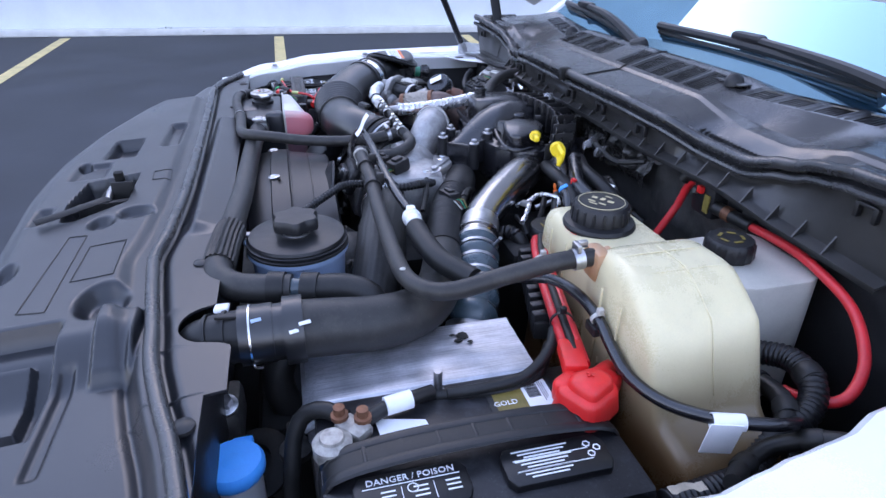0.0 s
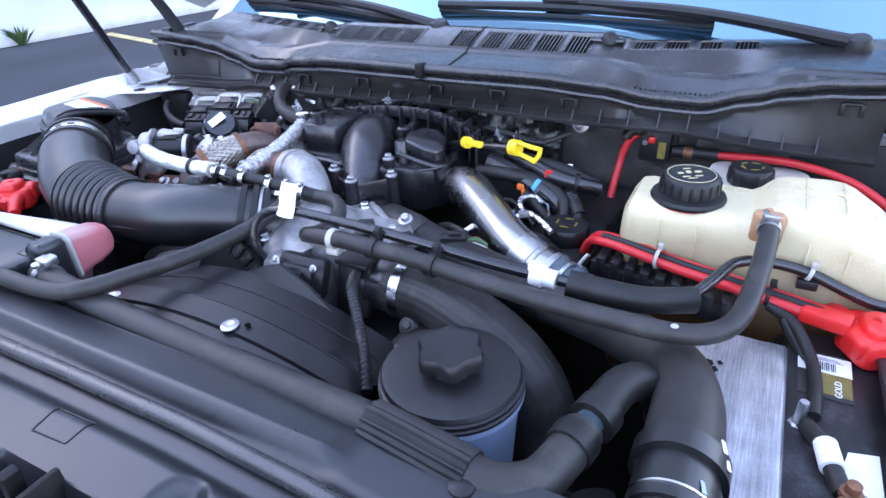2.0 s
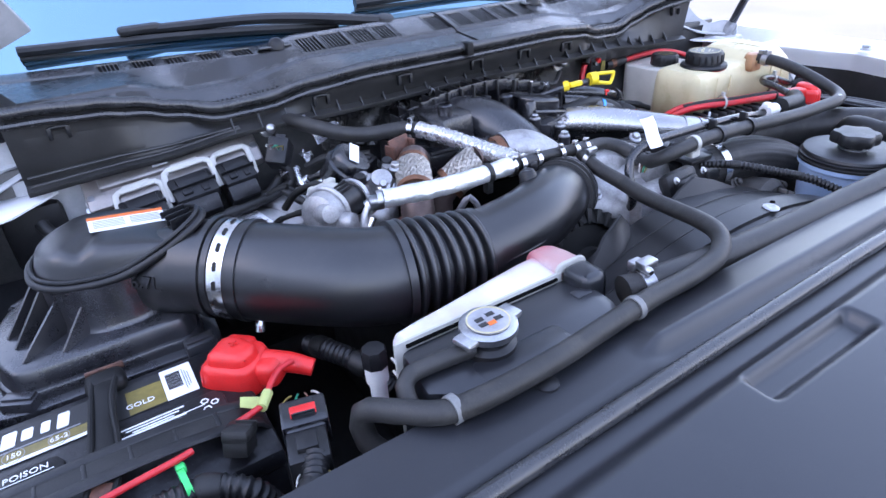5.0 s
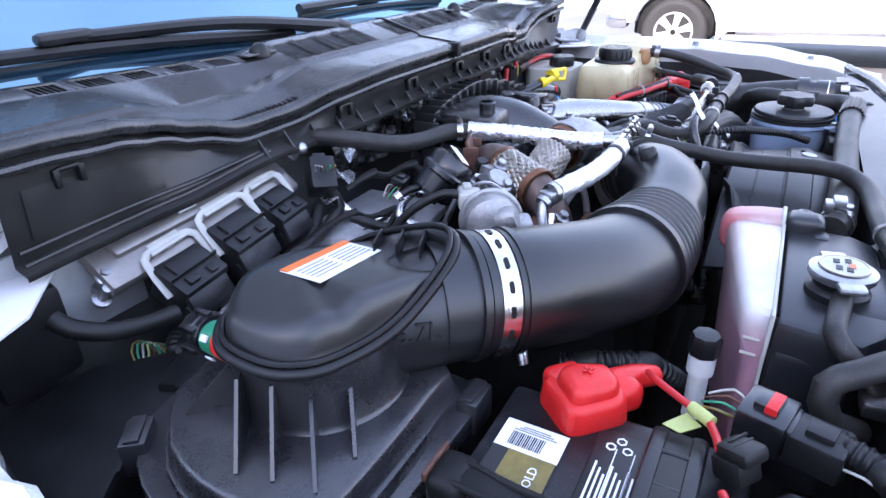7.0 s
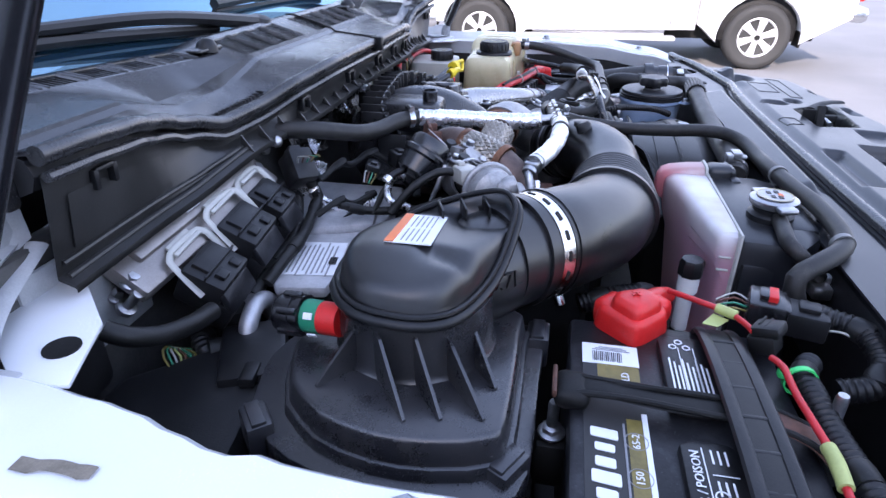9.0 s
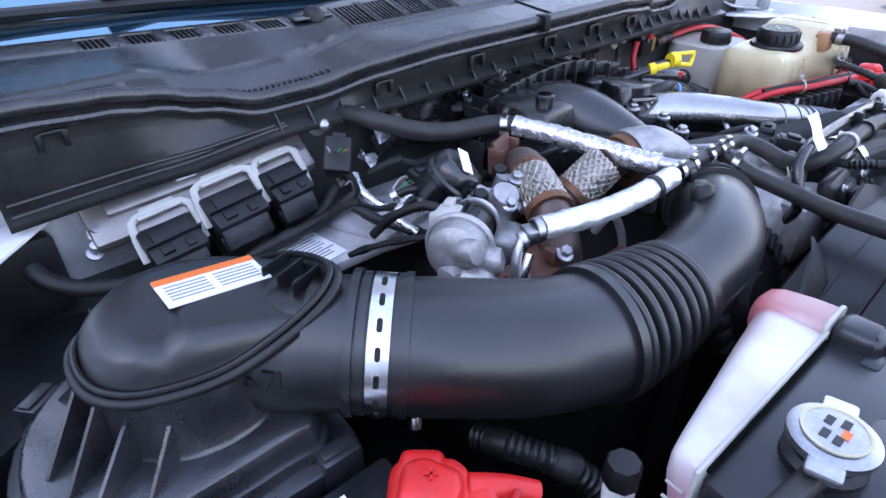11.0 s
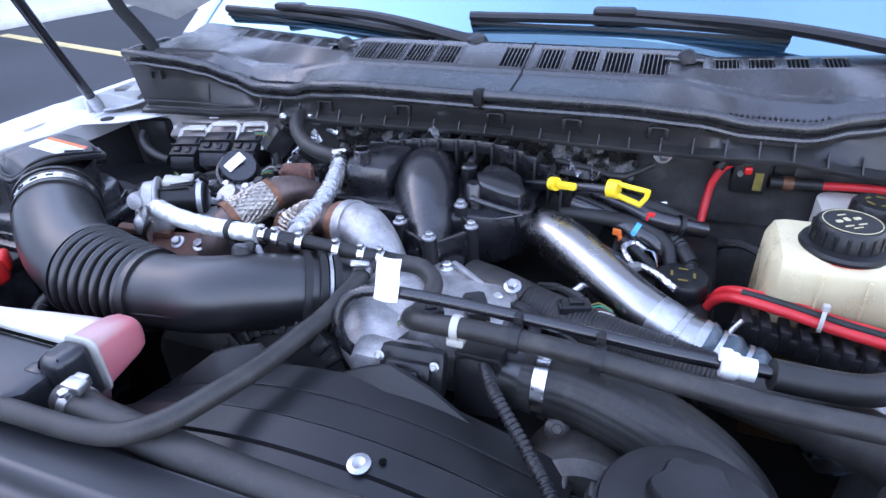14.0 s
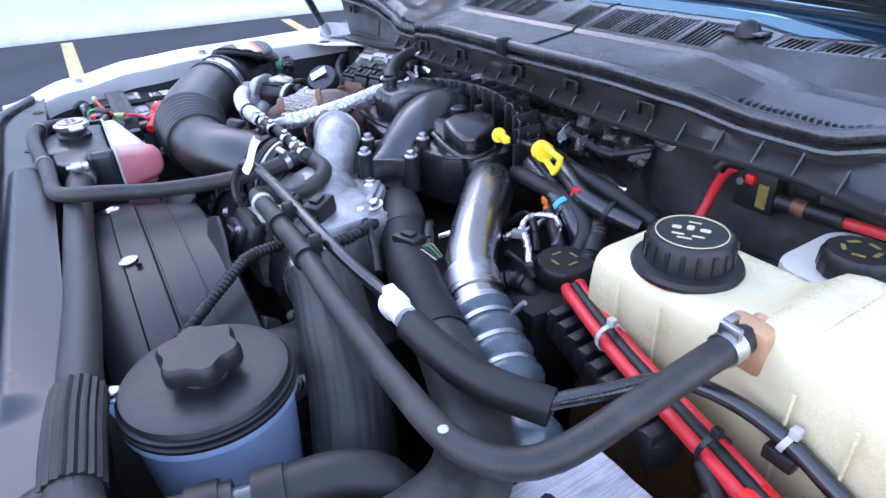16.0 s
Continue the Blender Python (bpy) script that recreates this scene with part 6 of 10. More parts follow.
for k, (x, y, z, w) in enumerate(((-0.617, 0.608, 1.198, 0.064), (-0.539, 0.608, 1.214, 0.068), (-0.468, 0.610, 1.220, 0.054))):
    tilt = pose(0, 0, 0, 28, -5, 3)
    c = part("connector", join(box((x, y, z), (w, 0.050, 0.044), 0.004, tilt), box((x, y - 0.012, z - 0.026), (w * 0.92, 0.036, 0.034), 0.004, pose(0, 0, 0, 34, -4, 3))), "plastic", ecm, "black multi-pin connector")
    part("cover_seam", box((x, y - 0.012, z + 0.018), (w * 1.02, 0.002, 0.012), 0.0005, tilt), "plastic", c)
    part("lever", sweep(smooth_path([(x - w * 0.54, y - 0.010, z - 0.002), (x - w * 0.54, y + 0.012, z + 0.024), (x - w * 0.42, y + 0.024, z + 0.038), (x + w * 0.42, y + 0.024, z + 0.043), (x + w * 0.54, y + 0.012, z + 0.032), (x + w * 0.54, y - 0.010, z + 0.004)], 0.006), 0.0046, 10, squash=0.4), "lever", c, "off-white locking lever")
    for j in range(3):
        part("lever_plate", box((x, y + 0.020 + 0.006 * j, z + 0.0405 + 0.0015 * j), (w * (0.80 - 0.08 * j), 0.0052, 0.0035), 0.001, tilt), "lever", c)
    part("cover_step", join(box((x, y - 0.004, z + 0.0245), (w * 0.72, 0.022, 0.006), 0.0015, tilt), box((x - w * 0.2, y - 0.022, z + 0.012), (w * 0.22, 0.012, 0.010), 0.0015, tilt), box((x + w * 0.22, y - 0.022, z + 0.012), (w * 0.16, 0.012, 0.010), 0.0015, tilt)), "plastic", c)
    part("bevel_face", box((x, y - 0.030, z - 0.012), (w * 0.90, 0.010, 0.026), 0.003, pose(0, 0, 0, -22, -4, 3)), "battery", c)
    part("cable_boot", tube([(x, y - 0.02, z - 0.035), (x + 0.004, y - 0.015, z - 0.06), (x + 0.004, y, z - 0.10)], 0.014, 12), "rubber", c)
# added near-black plate in place of the shade behind the module
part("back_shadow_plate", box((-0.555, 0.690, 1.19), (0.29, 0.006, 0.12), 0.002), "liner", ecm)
part("rim_step", box((-0.553, 0.688, 1.222), (0.285, 0.012, 0.014), 0.004, mrot), "ecm", ecm)
part("long_stud", turned([(0.010, 0), (0.010, 0.006), (0.005, 0.007), (0.005, 0.030), (0, 0.031)], (-0.690, 0.662, 1.196), (0, -0.7, 0.7), 14), "zinc", ecm, "plated stud")
wl = thing("module_wiring", (-0.66, 0.60, 1.13), "taped loom and loose coloured wires below the module", "wiring loom", "wiring looms")
part("taped_loom", tube([(-0.658, 0.585, 1.184), (-0.689, 0.588, 1.188), (-0.724, 0.6, 1.196), (-0.747, 0.615, 1.209), (-0.754, 0.63, 1.219)], 0.0098, 14), "rubber", wl, "black cloth-taped loom")
for k, mt in enumerate(("gold", "greenband", "tie", "tape", "rust", "greenband", "gold")):
    o = 0.003 * k
    part("wire", tube([(-0.700 + o, 0.612, 1.122), (-0.694 + o * 1.5, 0.628 - o, 1.142 - o * 0.6), (-0.680 + o * 1.2, 0.634, 1.146 - o), (-0.665 + o, 0.622 - o, 1.120)], 0.0013, 6), mt, wl)
part("corrugated_tube", tube([(-0.640, 0.585, 1.10), (-0.660, 0.60, 1.125), (-0.640, 0.62, 1.13), (-0.61, 0.625, 1.11)], 0.010, 12, ribs=(0.0016, 0.006)), "plastic", wl)

# exhaust gas cooler group: valve, vacuum can, braided bellows, sleeved pipes
egr = thing("exhaust_gas_valve", (-0.40, 0.32, 1.17), "cast aluminium exhaust gas valve with a black vacuum can", "valve")
EA = (0.84, 0.53, -0.08)
EC = Vector((-0.424, 0.326, 1.248))
ea = Vector(EA).normalized()
part("flange_plate", turned([(0.0, -0.003), (0.034, -0.003), (0.0365, -0.001), (0.0365, 0.002), (0.034, 0.004), (0.0, 0.004)], EC, EA, 36), "cast", egr, "round cast flange plate")
part("body", join(turned([(0.0, -0.026), (0.018, -0.026), (0.029, -0.018), (0.031, -0.004), (0.031, 0.0)], EC, EA, 30), turned([(0.0, -0.013), (0.012, -0.010), (0.014, 0.0), (0.012, 0.012), (0, 0.014)], EC + Vector((-0.012, -0.024, 0.010)), (0.2, -0.9, 0.3), 16), turned([(0.0, -0.016), (0.013, -0.012), (0.016, 0.0), (0.013, 0.012), (0, 0.016)], EC + Vector((0.012, -0.030, -0.008)), (0.6, -0.7, 0.1), 16), box(EC + Vector((0.004, -0.020, -0.024)), (0.058, 0.044, 0.034), 0.014, pose(0, 0, 0, 0, 0, 30), 3), box(EC + Vector((-0.018, -0.012, -0.026)), (0.03, 0.03, 0.04), 0.010)), "cast", egr, "lobed cast aluminium body")
part("motor", turned([(0.0, 0.0), (0.022, 0.002), (0.0225, 0.052), (0.0255, 0.054), (0.0255, 0.062), (0.02, 0.066), (0, 0.066)], EC + ea * 0.004, EA, 30), "plastic", egr, "black motor housing")
part("motor_ring", ring(EC + ea * 0.060, EA, 0.0250, 0.007, 0.0022), "alu", egr, "bare metal ring")
part("motor_rib", join(*[box(EC + ea * 0.03 + Vector((0.0, -0.010 + 0.010 * k, 0.0225)), (0.046, 0.003, 0.004), 0.001, pose(0, 0, 0, 0, 0, 32)) for k in range(3)]), "plastic", egr)
part("housing", join(box((-0.318, 0.382, 1.222), (0.052, 0.046, 0.050), 0.012, pose(0, 0, 0, 0, 8, 25), 3), turned([(0.0, 0.0), (0.016, 0.0), (0.018, 0.012), (0.015, 0.026), (0, 0.028)], (-0.322, 0.372, 1.238), (-0.1, -0.5, 0.85), 20), turned([(0.0, 0), (0.011, 0), (0.011, 0.020), (0, 0.022)], (-0.300, 0.392, 1.242), (0.2, -0.2, 1), 16), box((-0.345, 0.350, 1.205), (0.05, 0.06, 0.05), 0.014, pose(0, 0, 0, 0, 0, 30), 3), tube([(-0.318, 0.388, 1.24), (-0.338, 0.398, 1.246), (-0.352, 0.404, 1.242)], 0.012, 12)), "cast", egr, "cast aluminium cooler housing")
for p, a in (((-0.326, 0.352, 1.250), (-0.3, -0.6, 0.7)), ((-0.296, 0.372, 1.262), (0, -0.3, 1)), ((-0.342, 0.384, 1.255), (0, -0.3, 1)), ((-0.305, 0.352, 1.238), (0.1, -0.7, 0.6))):
    part("bolt", bolt(p, a, 0.0065, 0.009), "zinc", egr)
for p in ((-0.352, 0.372, 1.256), (-0.292, 0.402, 1.256)):
    part("cap", turned([(0.009, 0), (0.009, 0.010), (0.007, 0.013), (0, 0.013)], p, (-0.2, -0.3, 1), 16), "plastic", egr, "small black cap")
part("plug", join(box((-0.411, 0.358, 1.262), (0.036, 0.026, 0.022), 0.004, pose(0, 0, 0, 0, 8, 32)), box((-0.424, 0.350, 1.266), (0.012, 0.030, 0.018), 0.003, pose(0, 0, 0, 0, 8, 32)), box((-0.400, 0.368, 1.272), (0.018, 0.010, 0.008), 0.002, pose(0, 0, 0, 0, 8, 32))), "tie", egr, "pale grey plug")
part("plug_lead", tube([(-0.405, 0.372, 1.262), (-0.410, 0.395, 1.262), (-0.430, 0.425, 1.245), (-0.445, 0.450, 1.215)], 0.0055, 10), "rubber", egr)
va = part("vacuum_can", turned([(0.0, -0.034), (0.020, -0.034), (0.029, -0.028), (0.030, -0.006), (0.034, -0.003), (0.034, 0.003), (0.0305, 0.006), (0.0305, 0.018), (0.026, 0.024), (0, 0.026)], (-0.350, 0.424, 1.262), (0.5, -0.45, 0.75), 36), "gloss", egr, "round black vacuum can")
part("can_label", box((-0.340, 0.409, 1.2868), (0.015, 0.032, 0.001), 0, pose(0, 0, 0, 33, 33, -10)), "label", va, "white sticker")
part("can_spigot", tube([(-0.368, 0.442, 1.250), (-0.385, 0.458, 1.248), (-0.398, 0.468, 1.240)], 0.005, 10), "plastic", va)
part("can_lever", box((-0.372, 0.402, 1.232), (0.010, 0.006, 0.055), 0.002, pose(0, 0, 0, 20, 15, 0)), "zinc", va)
part("can_ring", ring((-0.398, 0.466, 1.242), (-0.6, 0.5, -0.5), 0.0055, 0.008, 0.002, 14), "foil", va)
part("rust_plate", join(box((-0.430, 0.292, 1.214), (0.085, 0.014, 0.012), 0.003, pose(0, 0, 0, 10, 4, 10)), box((-0.365, 0.285, 1.198), (0.13, 0.055, 0.010), 0.003, pose(0, 0, 0, 22, -4, 6)), box((-0.320, 0.288, 1.212), (0.026, 0.018, 0.020), 0.005)), "rust", egr, "rusty bracket plate")
for p in ((-0.371, 0.290, 1.205), (-0.318, 0.278, 1.216)):
    part("bolt", bolt(p, (0, -0.5, 0.85), 0.007, 0.008), "zinc", egr)
part("metal_pipe", tube([(-0.402, 0.268, 1.205), (-0.398, 0.264, 1.232), (-0.386, 0.268, 1.250)], 0.0045, 10), "bright", egr, "thin bright pipe")
pipes = thing("exhaust_pipe", (-0.27, 0.33, 1.14), "heat-browned exhaust pipe with braided steel bellows", "exhaust pipe")


def braided(p0, p1, r):
    """Steel braid: two sets of strands wound over each other."""
    a, b = Vector(p0), Vector(p1)
    d = (b - a).normalized()
    s = d.cross(Vector((0, 0, 1))).normalized()
    u = s.cross(d)
    bms = [sweep([a + (b - a) * t for t in span(0, 1, 6)], [r * (0.94 + 0.06 * math.sin(math.pi * t)) for t in span(0, 1, 6)], 20)]
    for w in (1, -1):
        for k in range(20):
            line = []
            for t in span(0, 1, 12):
                g = 2 * math.pi * k / 20 + w * t * 1.5
                rr = r * (1.0 + 0.02 * math.sin(math.pi * t)) + 0.0012 * math.sin(t * 40 + k * 3.14 * w)
                line.append(a + (b - a) * t + (s * math.cos(g) + u * math.sin(g)) * rr)
            bms.append(sweep(line, 0.0019, 4, False, 0.5))
    return join(*bms)


part("braid", braided((-0.262, 0.380, 1.2535), (-0.291, 0.324, 1.2410), 0.0245), "braid", pipes, "braided steel bellows")["kind"] = "stuff"
part("braid", braided((-0.168, 0.342, 1.252), (-0.212, 0.352, 1.222), 0.0245), "braid", pipes, "braided steel bellows")["kind"] = "stuff"
part("upper_pipe", varied([(-0.263, 0.378, 1.253), (-0.246, 0.404, 1.252), (-0.228, 0.430, 1.236), (-0.214, 0.448, 1.205), (-0.205, 0.455, 1.16)], [0.0235, 0.0240, 0.0240, 0.0240, 0.0240], 20), "heatpipe", pipes)
part("lower_pipe", varied([(-0.289, 0.327, 1.242), (-0.301, 0.303, 1.222), (-0.306, 0.290, 1.195), (-0.305, 0.282, 1.12)], [0.0235, 0.0240, 0.0240, 0.0240], 20), "heatpipe", pipes)
part("pipe_collar", ring((-0.261, 0.3815, 1.2535), (0.45, 0.86, 0.19), 0.0225, 0.009, 0.0035), "copper", pipes)
part("pipe_collar", ring((-0.2920, 0.3225, 1.2402), (0.45, 0.86, 0.25), 0.0235, 0.010, 0.0038), "copper", pipes)
part("pipe_collar", ring((-0.2135, 0.3525, 1.2212), (0.8, -0.2, 0.55), 0.0235, 0.009, 0.0035), "copper", pipes)
part("lower_pipe", tube([(-0.210, 0.352, 1.224), (-0.232, 0.356, 1.205), (-0.24, 0.350, 1.16)], 0.022, 18), "heatpipe", pipes)
part("elbow_pipe", tube([(-0.170, 0.343, 1.250), (-0.150, 0.342, 1.252), (-0.125, 0.345, 1.246)], 0.0225, 18), "heatpipe", pipes)
part("sensor_line", tube([(-0.235, 0.300, 1.20), (-0.225, 0.285, 1.225), (-0.212, 0.278, 1.20), (-0.205, 0.275, 1.16)], 0.005, 8), "alu", pipes)
part("rust_bracket", join(box((-0.250, 0.438, 1.262), (0.044, 0.005, 0.040), 0.002, pose(0, 0, 0, -12, 0, 20)), box((-0.271, 0.428, 1.258), (0.005, 0.022, 0.034), 0.002, pose(0, 0, 0, 0, 0, 20)), box((-0.229, 0.444, 1.258), (0.005, 0.022, 0.034), 0.002, pose(0, 0, 0, 0, 0, 20))), "rust", pipes, "rusty folded bracket")

part("rust_flange", box((-0.235, 0.262, 1.178), (0.05, 0.03, 0.012), 0.004), "rust", pipes, "rusty flange")

hose = thing("sleeved_coolant_pipe", (-0.27, 0.25, 1.25), "coolant pipe in a white heat sleeve", "pipe")
part("sleeve", crinkled(tube([(-0.3666, 0.2716, 1.2701), (-0.3289, 0.2577, 1.2718), (-0.2787, 0.2472, 1.2725), (-0.2344, 0.2434, 1.2739), (-0.1840, 0.2440, 1.2745)], 0.0120, 32, 0.002), 0.0014, 0.008), "foilwhite", hose, "white heat sleeve")
part("fitting", join(tube([(-0.402, 0.268, 1.215), (-0.398, 0.274, 1.240), (-0.385, 0.279, 1.262), (-0.364, 0.271, 1.270)], 0.0055, 12), box((-0.377, 0.275, 1.2665), (0.018, 0.019, 0.016), 0.003, pose(0, 0, 0, 0, 0, -20)), ring((-0.371, 0.2735, 1.269), (1, -0.35, 0.05), 0.0105, 0.007, 0.002, 18), ring((-0.384, 0.278, 1.262), (0.8, -0.3, 0.5), 0.0080, 0.006, 0.002, 16)), "zinc", hose)
part("strap", join(ring((-0.222, 0.2432, 1.2742), (1, -0.03, 0.03), 0.0120, 0.007, 0.0016, 18), box((-0.222, 0.2432, 1.2545), (0.010, 0.012, 0.018), 0.002)), "rubber", hose)
hose = thing("foil_wrapped_hose", (-0.17, 0.37, 1.25), "hose wrapped in crinkled aluminium foil", "hose")
part("foil_sleeve", crinkled(tube([(-0.1932, 0.4709, 1.2735), (-0.1763, 0.4222, 1.2708), (-0.1613, 0.3587, 1.2668), (-0.1545, 0.3057, 1.2655), (-0.1502, 0.2760, 1.2680)], 0.0132, 32, 0.002), 0.0012, 0.006), "foil", hose, "crinkled aluminium foil")
part("heater_hose", tube([(-0.1867, 0.4620, 1.2715), (-0.2097, 0.4955, 1.2728), (-0.2556, 0.5188, 1.2692), (-0.2974, 0.5390, 1.2740), (-0.3363, 0.5774, 1.2860), (-0.3550, 0.6200, 1.2900), (-0.3600, 0.6450, 1.2850)], 0.0125, 16), "dusty", hose, "black heater hose")
clamp_band(hose, (-0.2005, 0.484, 1.2725), (-0.6, 0.75, 0.03), 0.0128, 0.009, mat="bright")
part("end_fitting", tube([(-0.150, 0.278, 1.268), (-0.147, 0.266, 1.268), (-0.142, 0.257, 1.268)], 0.009, 12), "zinc", hose)
rail = thing("coolant_rail", (-0.05, 0.24, 1.25), "black coolant rail hose with small steel clamps", "hose")
part("rail_hose", tube([(-0.1880, 0.2470, 1.2720), (-0.1412, 0.2545, 1.2680), (-0.0768, 0.2596, 1.2626), (-0.0223, 0.2620, 1.2570), (-0.010, 0.2665, 1.2520)], 0.0085, 12), "rubber", rail)
def rail_at(x):
    t = (x + 0.1880) / 0.1657
    return Vector((x, 0.2470 + 0.0150 * t, 1.2720 - 0.0150 * t))


for x in (-0.178, -0.160, -0.128, -0.080, -0.048, -0.024):
    p = rail_at(x)
    part("pinch_clamp", join(ring(p, (1, 0.09, -0.09), 0.0088, 0.0085, 0.0016, 18), box(p + Vector((0, -0.002, 0.0125)), (0.007, 0.007, 0.007), 0.001)), "bright", rail, "steel pinch clamp")
for x in (-0.145, -0.036):
    part("tee", join(ring(rail_at(x), (1, 0.09, -0.09), 0.0080, 0.022, 0.0020, 18), box(rail_at(x) + Vector((0, -0.006, -0.004)), (0.014, 0.016, 0.014), 0.003)), "plastic", rail, "black tee joint")


# line hoses that cross the bay
line = thing("vent_line", (0.15, 0.18, 1.2), "thin black vent line with a white quick connector", "hose")
part("line", tube([(0.000, 0.1800, 1.1600), (-0.0101, 0.1760, 1.1747), (-0.0258, 0.1590, 1.2092), (-0.0315, 0.1630, 1.2370), (-0.0225, 0.1735, 1.2595), (0.0119, 0.1790, 1.2730), (0.0821, 0.1837, 1.2720), (0.1638, 0.1865, 1.2674), (0.2451, 0.1905, 1.2603), (0.2971, 0.1972, 1.2513), (0.3399, 0.2051, 1.2440), (0.4037, 0.2045, 1.2445)], 0.0066, 12), "gloss", line)
part("connector", join(turned([(0.012, -0.010), (0.0135, -0.006), (0.0135, 0.004), (0.011, 0.006), (0.011, 0.02)], (0.362, 0.203, 1.245), (1, 0.0, -0.05), 16), box((0.355, 0.203, 1.256), (0.012, 0.012, 0.010), 0.002)), "white", line, "white quick connector")
part("low_connector", join(turned([(0.011, 0), (0.011, 0.014), (0.008, 0.018)], (-0.006, 0.178, 1.160), seg=14), box((-0.006, 0.171, 1.164), (0.02, 0.008, 0.008), 0.002)), "white", line)
part("tag", sheet(lambda u, v: Vector((0.025 + 0.0135 * u + 0.001 * v, 0.177 + 0.0025 * u * u - 0.012 * v + 0.0015 * math.sin(3 * v), 1.290 - 0.019 * v)), span(-1, 1, 6), span(-1, 1, 8), 0.0005), "label", line, "white paper tag")
part("foam_sleeve", tube([(0.395, 0.201, 1.246), (0.43, 0.205, 1.242), (0.475, 0.216, 1.236), (0.522, 0.246, 1.230)], 0.0148, 18), "rubber", line, "grey-black foam sleeve")
part("line_end", tube([(0.515, 0.242, 1.231), (0.536, 0.285, 1.236), (0.556, 0.332, 1.238), (0.59, 0.350, 1.236), (0.63, 0.356, 1.229), (0.67, 0.355, 1.215), (0.705, 0.358, 1.203), (0.745, 0.378, 1.198), (0.783, 0.414, 1.204), (0.80, 0.455, 1.205), (0.79, 0.49, 1.19)], 0.0066, 12), "gloss", line)
part("paper_flag", join(box((0.790, 0.405, 1.190), (0.0016, 0.030, 0.045), 0.0004, pose(0, 0, 0, 0, 12, -18)), ring((0.785, 0.412, 1.205), (0.3, 0.9, 0), 0.0072, 0.03, 0.001, 14)), "label", line, "white paper flag wrapped round the line")
cable_tie(line, (0.632, 0.356, 1.228), (1, 0, -0.3), 0.0072)
part("tie_clip", box((0.632, 0.352, 1.216), (0.022, 0.010, 0.012), 0.002), "plastic", line)
hose = thing("overflow_hose", (0.3, 0.17, 1.2), "long black rubber overflow hose to the reservoir", "hose")
part("hose", tube([(-0.0300, 0.2645, 1.2545), (-0.0082, 0.2698, 1.2497), (0.0259, 0.2700, 1.2480), (0.0480, 0.2500, 1.2415), (0.0478, 0.2150, 1.2330), (0.0435, 0.1900, 1.2370), (0.055, 0.1725, 1.2480), (0.085, 0.1648, 1.2555), (0.1364, 0.1644, 1.2580), (0.2217, 0.1657, 1.2535), (0.3018, 0.1621, 1.2485), (0.3819, 0.1607, 1.2433), (0.4526, 0.1600, 1.2425), (0.5132, 0.1635, 1.2410), (0.5487, 0.1800, 1.2415), (0.5680, 0.2105, 1.2472), (0.5770, 0.2680, 1.2640), (0.5810, 0.3276, 1.2760), (0.5806, 0.3695, 1.2760)], 0.0108, 16), "dusty", hose)
for p, a in (((0.165, 0.1647, 1.2568), (1, 0, -0.05)), ((0.245, 0.1650, 1.2520), (1, -0.05, -0.05))):
    part("line_clip", join(ring(p, a, 0.0112, 0.010, 0.003, 16), box(Vector(p) + Vector((0, 0.012, 0.012)), (0.008, 0.012, 0.02), 0.002)), "plastic", hose)
part("hose_clip", join(ring((0.105, 0.1645, 1.2570), (1, 0, 0), 0.011, 0.008, 0.002, 16), box((0.105, 0.163, 1.242), (0.018, 0.014, 0.010), 0.002)), "tie", hose)
part("spot", turned([(0.004, 0), (0.003, 0.001), (0, 0.001)], (0.513, 0.1605, 1.2515), seg=10), "tie", hose)
sc = part("spring_clamp", join(ring((0.5808, 0.350, 1.2765), (0.02, 1, 0.1), 0.0112, 0.012, 0.0016, 18), box((0.5808, 0.348, 1.2915), (0.016, 0.005, 0.010), 0.001), box((0.574, 0.358, 1.2915), (0.006, 0.012, 0.008), 0.001)), "zinc", hose, "plated spring clamp")
hose = thing("coolant_return_hose", (-0.2, -0.05, 1.2), "dusty black coolant return hose along the radiator", "hose")
part("hose", tube([(-0.0352, 0.2560, 1.2520), (-0.0423, 0.2162, 1.2420), (-0.0470, 0.1663, 1.2375), (-0.0575, 0.1160, 1.2365), (-0.0670, 0.0623, 1.2400), (-0.0796, 0.0135, 1.2460), (-0.0950, -0.0225, 1.2475), (-0.1288, -0.0460, 1.2430), (-0.1819, -0.0522, 1.2395), (-0.2470, -0.0550, 1.2415), (-0.3194, -0.0625, 1.2424), (-0.3869, -0.0700, 1.2440), (-0.4546, -0.0700, 1.2430), (-0.4938, -0.0610, 1.2395), (-0.5220, -0.0330, 1.2350), (-0.5400, -0.0060, 1.2230), (-0.5420, -0.0120, 1.1950), (-0.5200, -0.0380, 1.1730)], 0.0105, 14), "dusty", hose)
clamp_band(hose, (-0.0385, 0.238, 1.2475), (-0.15, 1, 0.25), 0.0108, 0.008)
for p in ((-0.272, -0.0575, 1.2418), (-0.486, -0.0632, 1.2402)):
    part("pin_clip", join(ring(p, (1, 0.05, 0), 0.0108, 0.007, 0.0016, 16), turned([(0.010, -0.020), (0.010, -0.016), (0.006, -0.012)], p, seg=12)), "clip", hose, "grey pin clip")
hose = thing("radiator_hose", (0.1, -0.04, 1.19), "thick dusty radiator hose with a ribbed sleeve", "hose")
part("hose", tube([(-0.235, -0.012, 1.222), (-0.19, -0.022, 1.224), (-0.08, -0.030, 1.220), (0.05, -0.036, 1.219), (0.15, -0.040, 1.220), (0.25, -0.046, 1.224), (0.315, -0.050, 1.226)], 0.0172, 18), "dusty", hose)
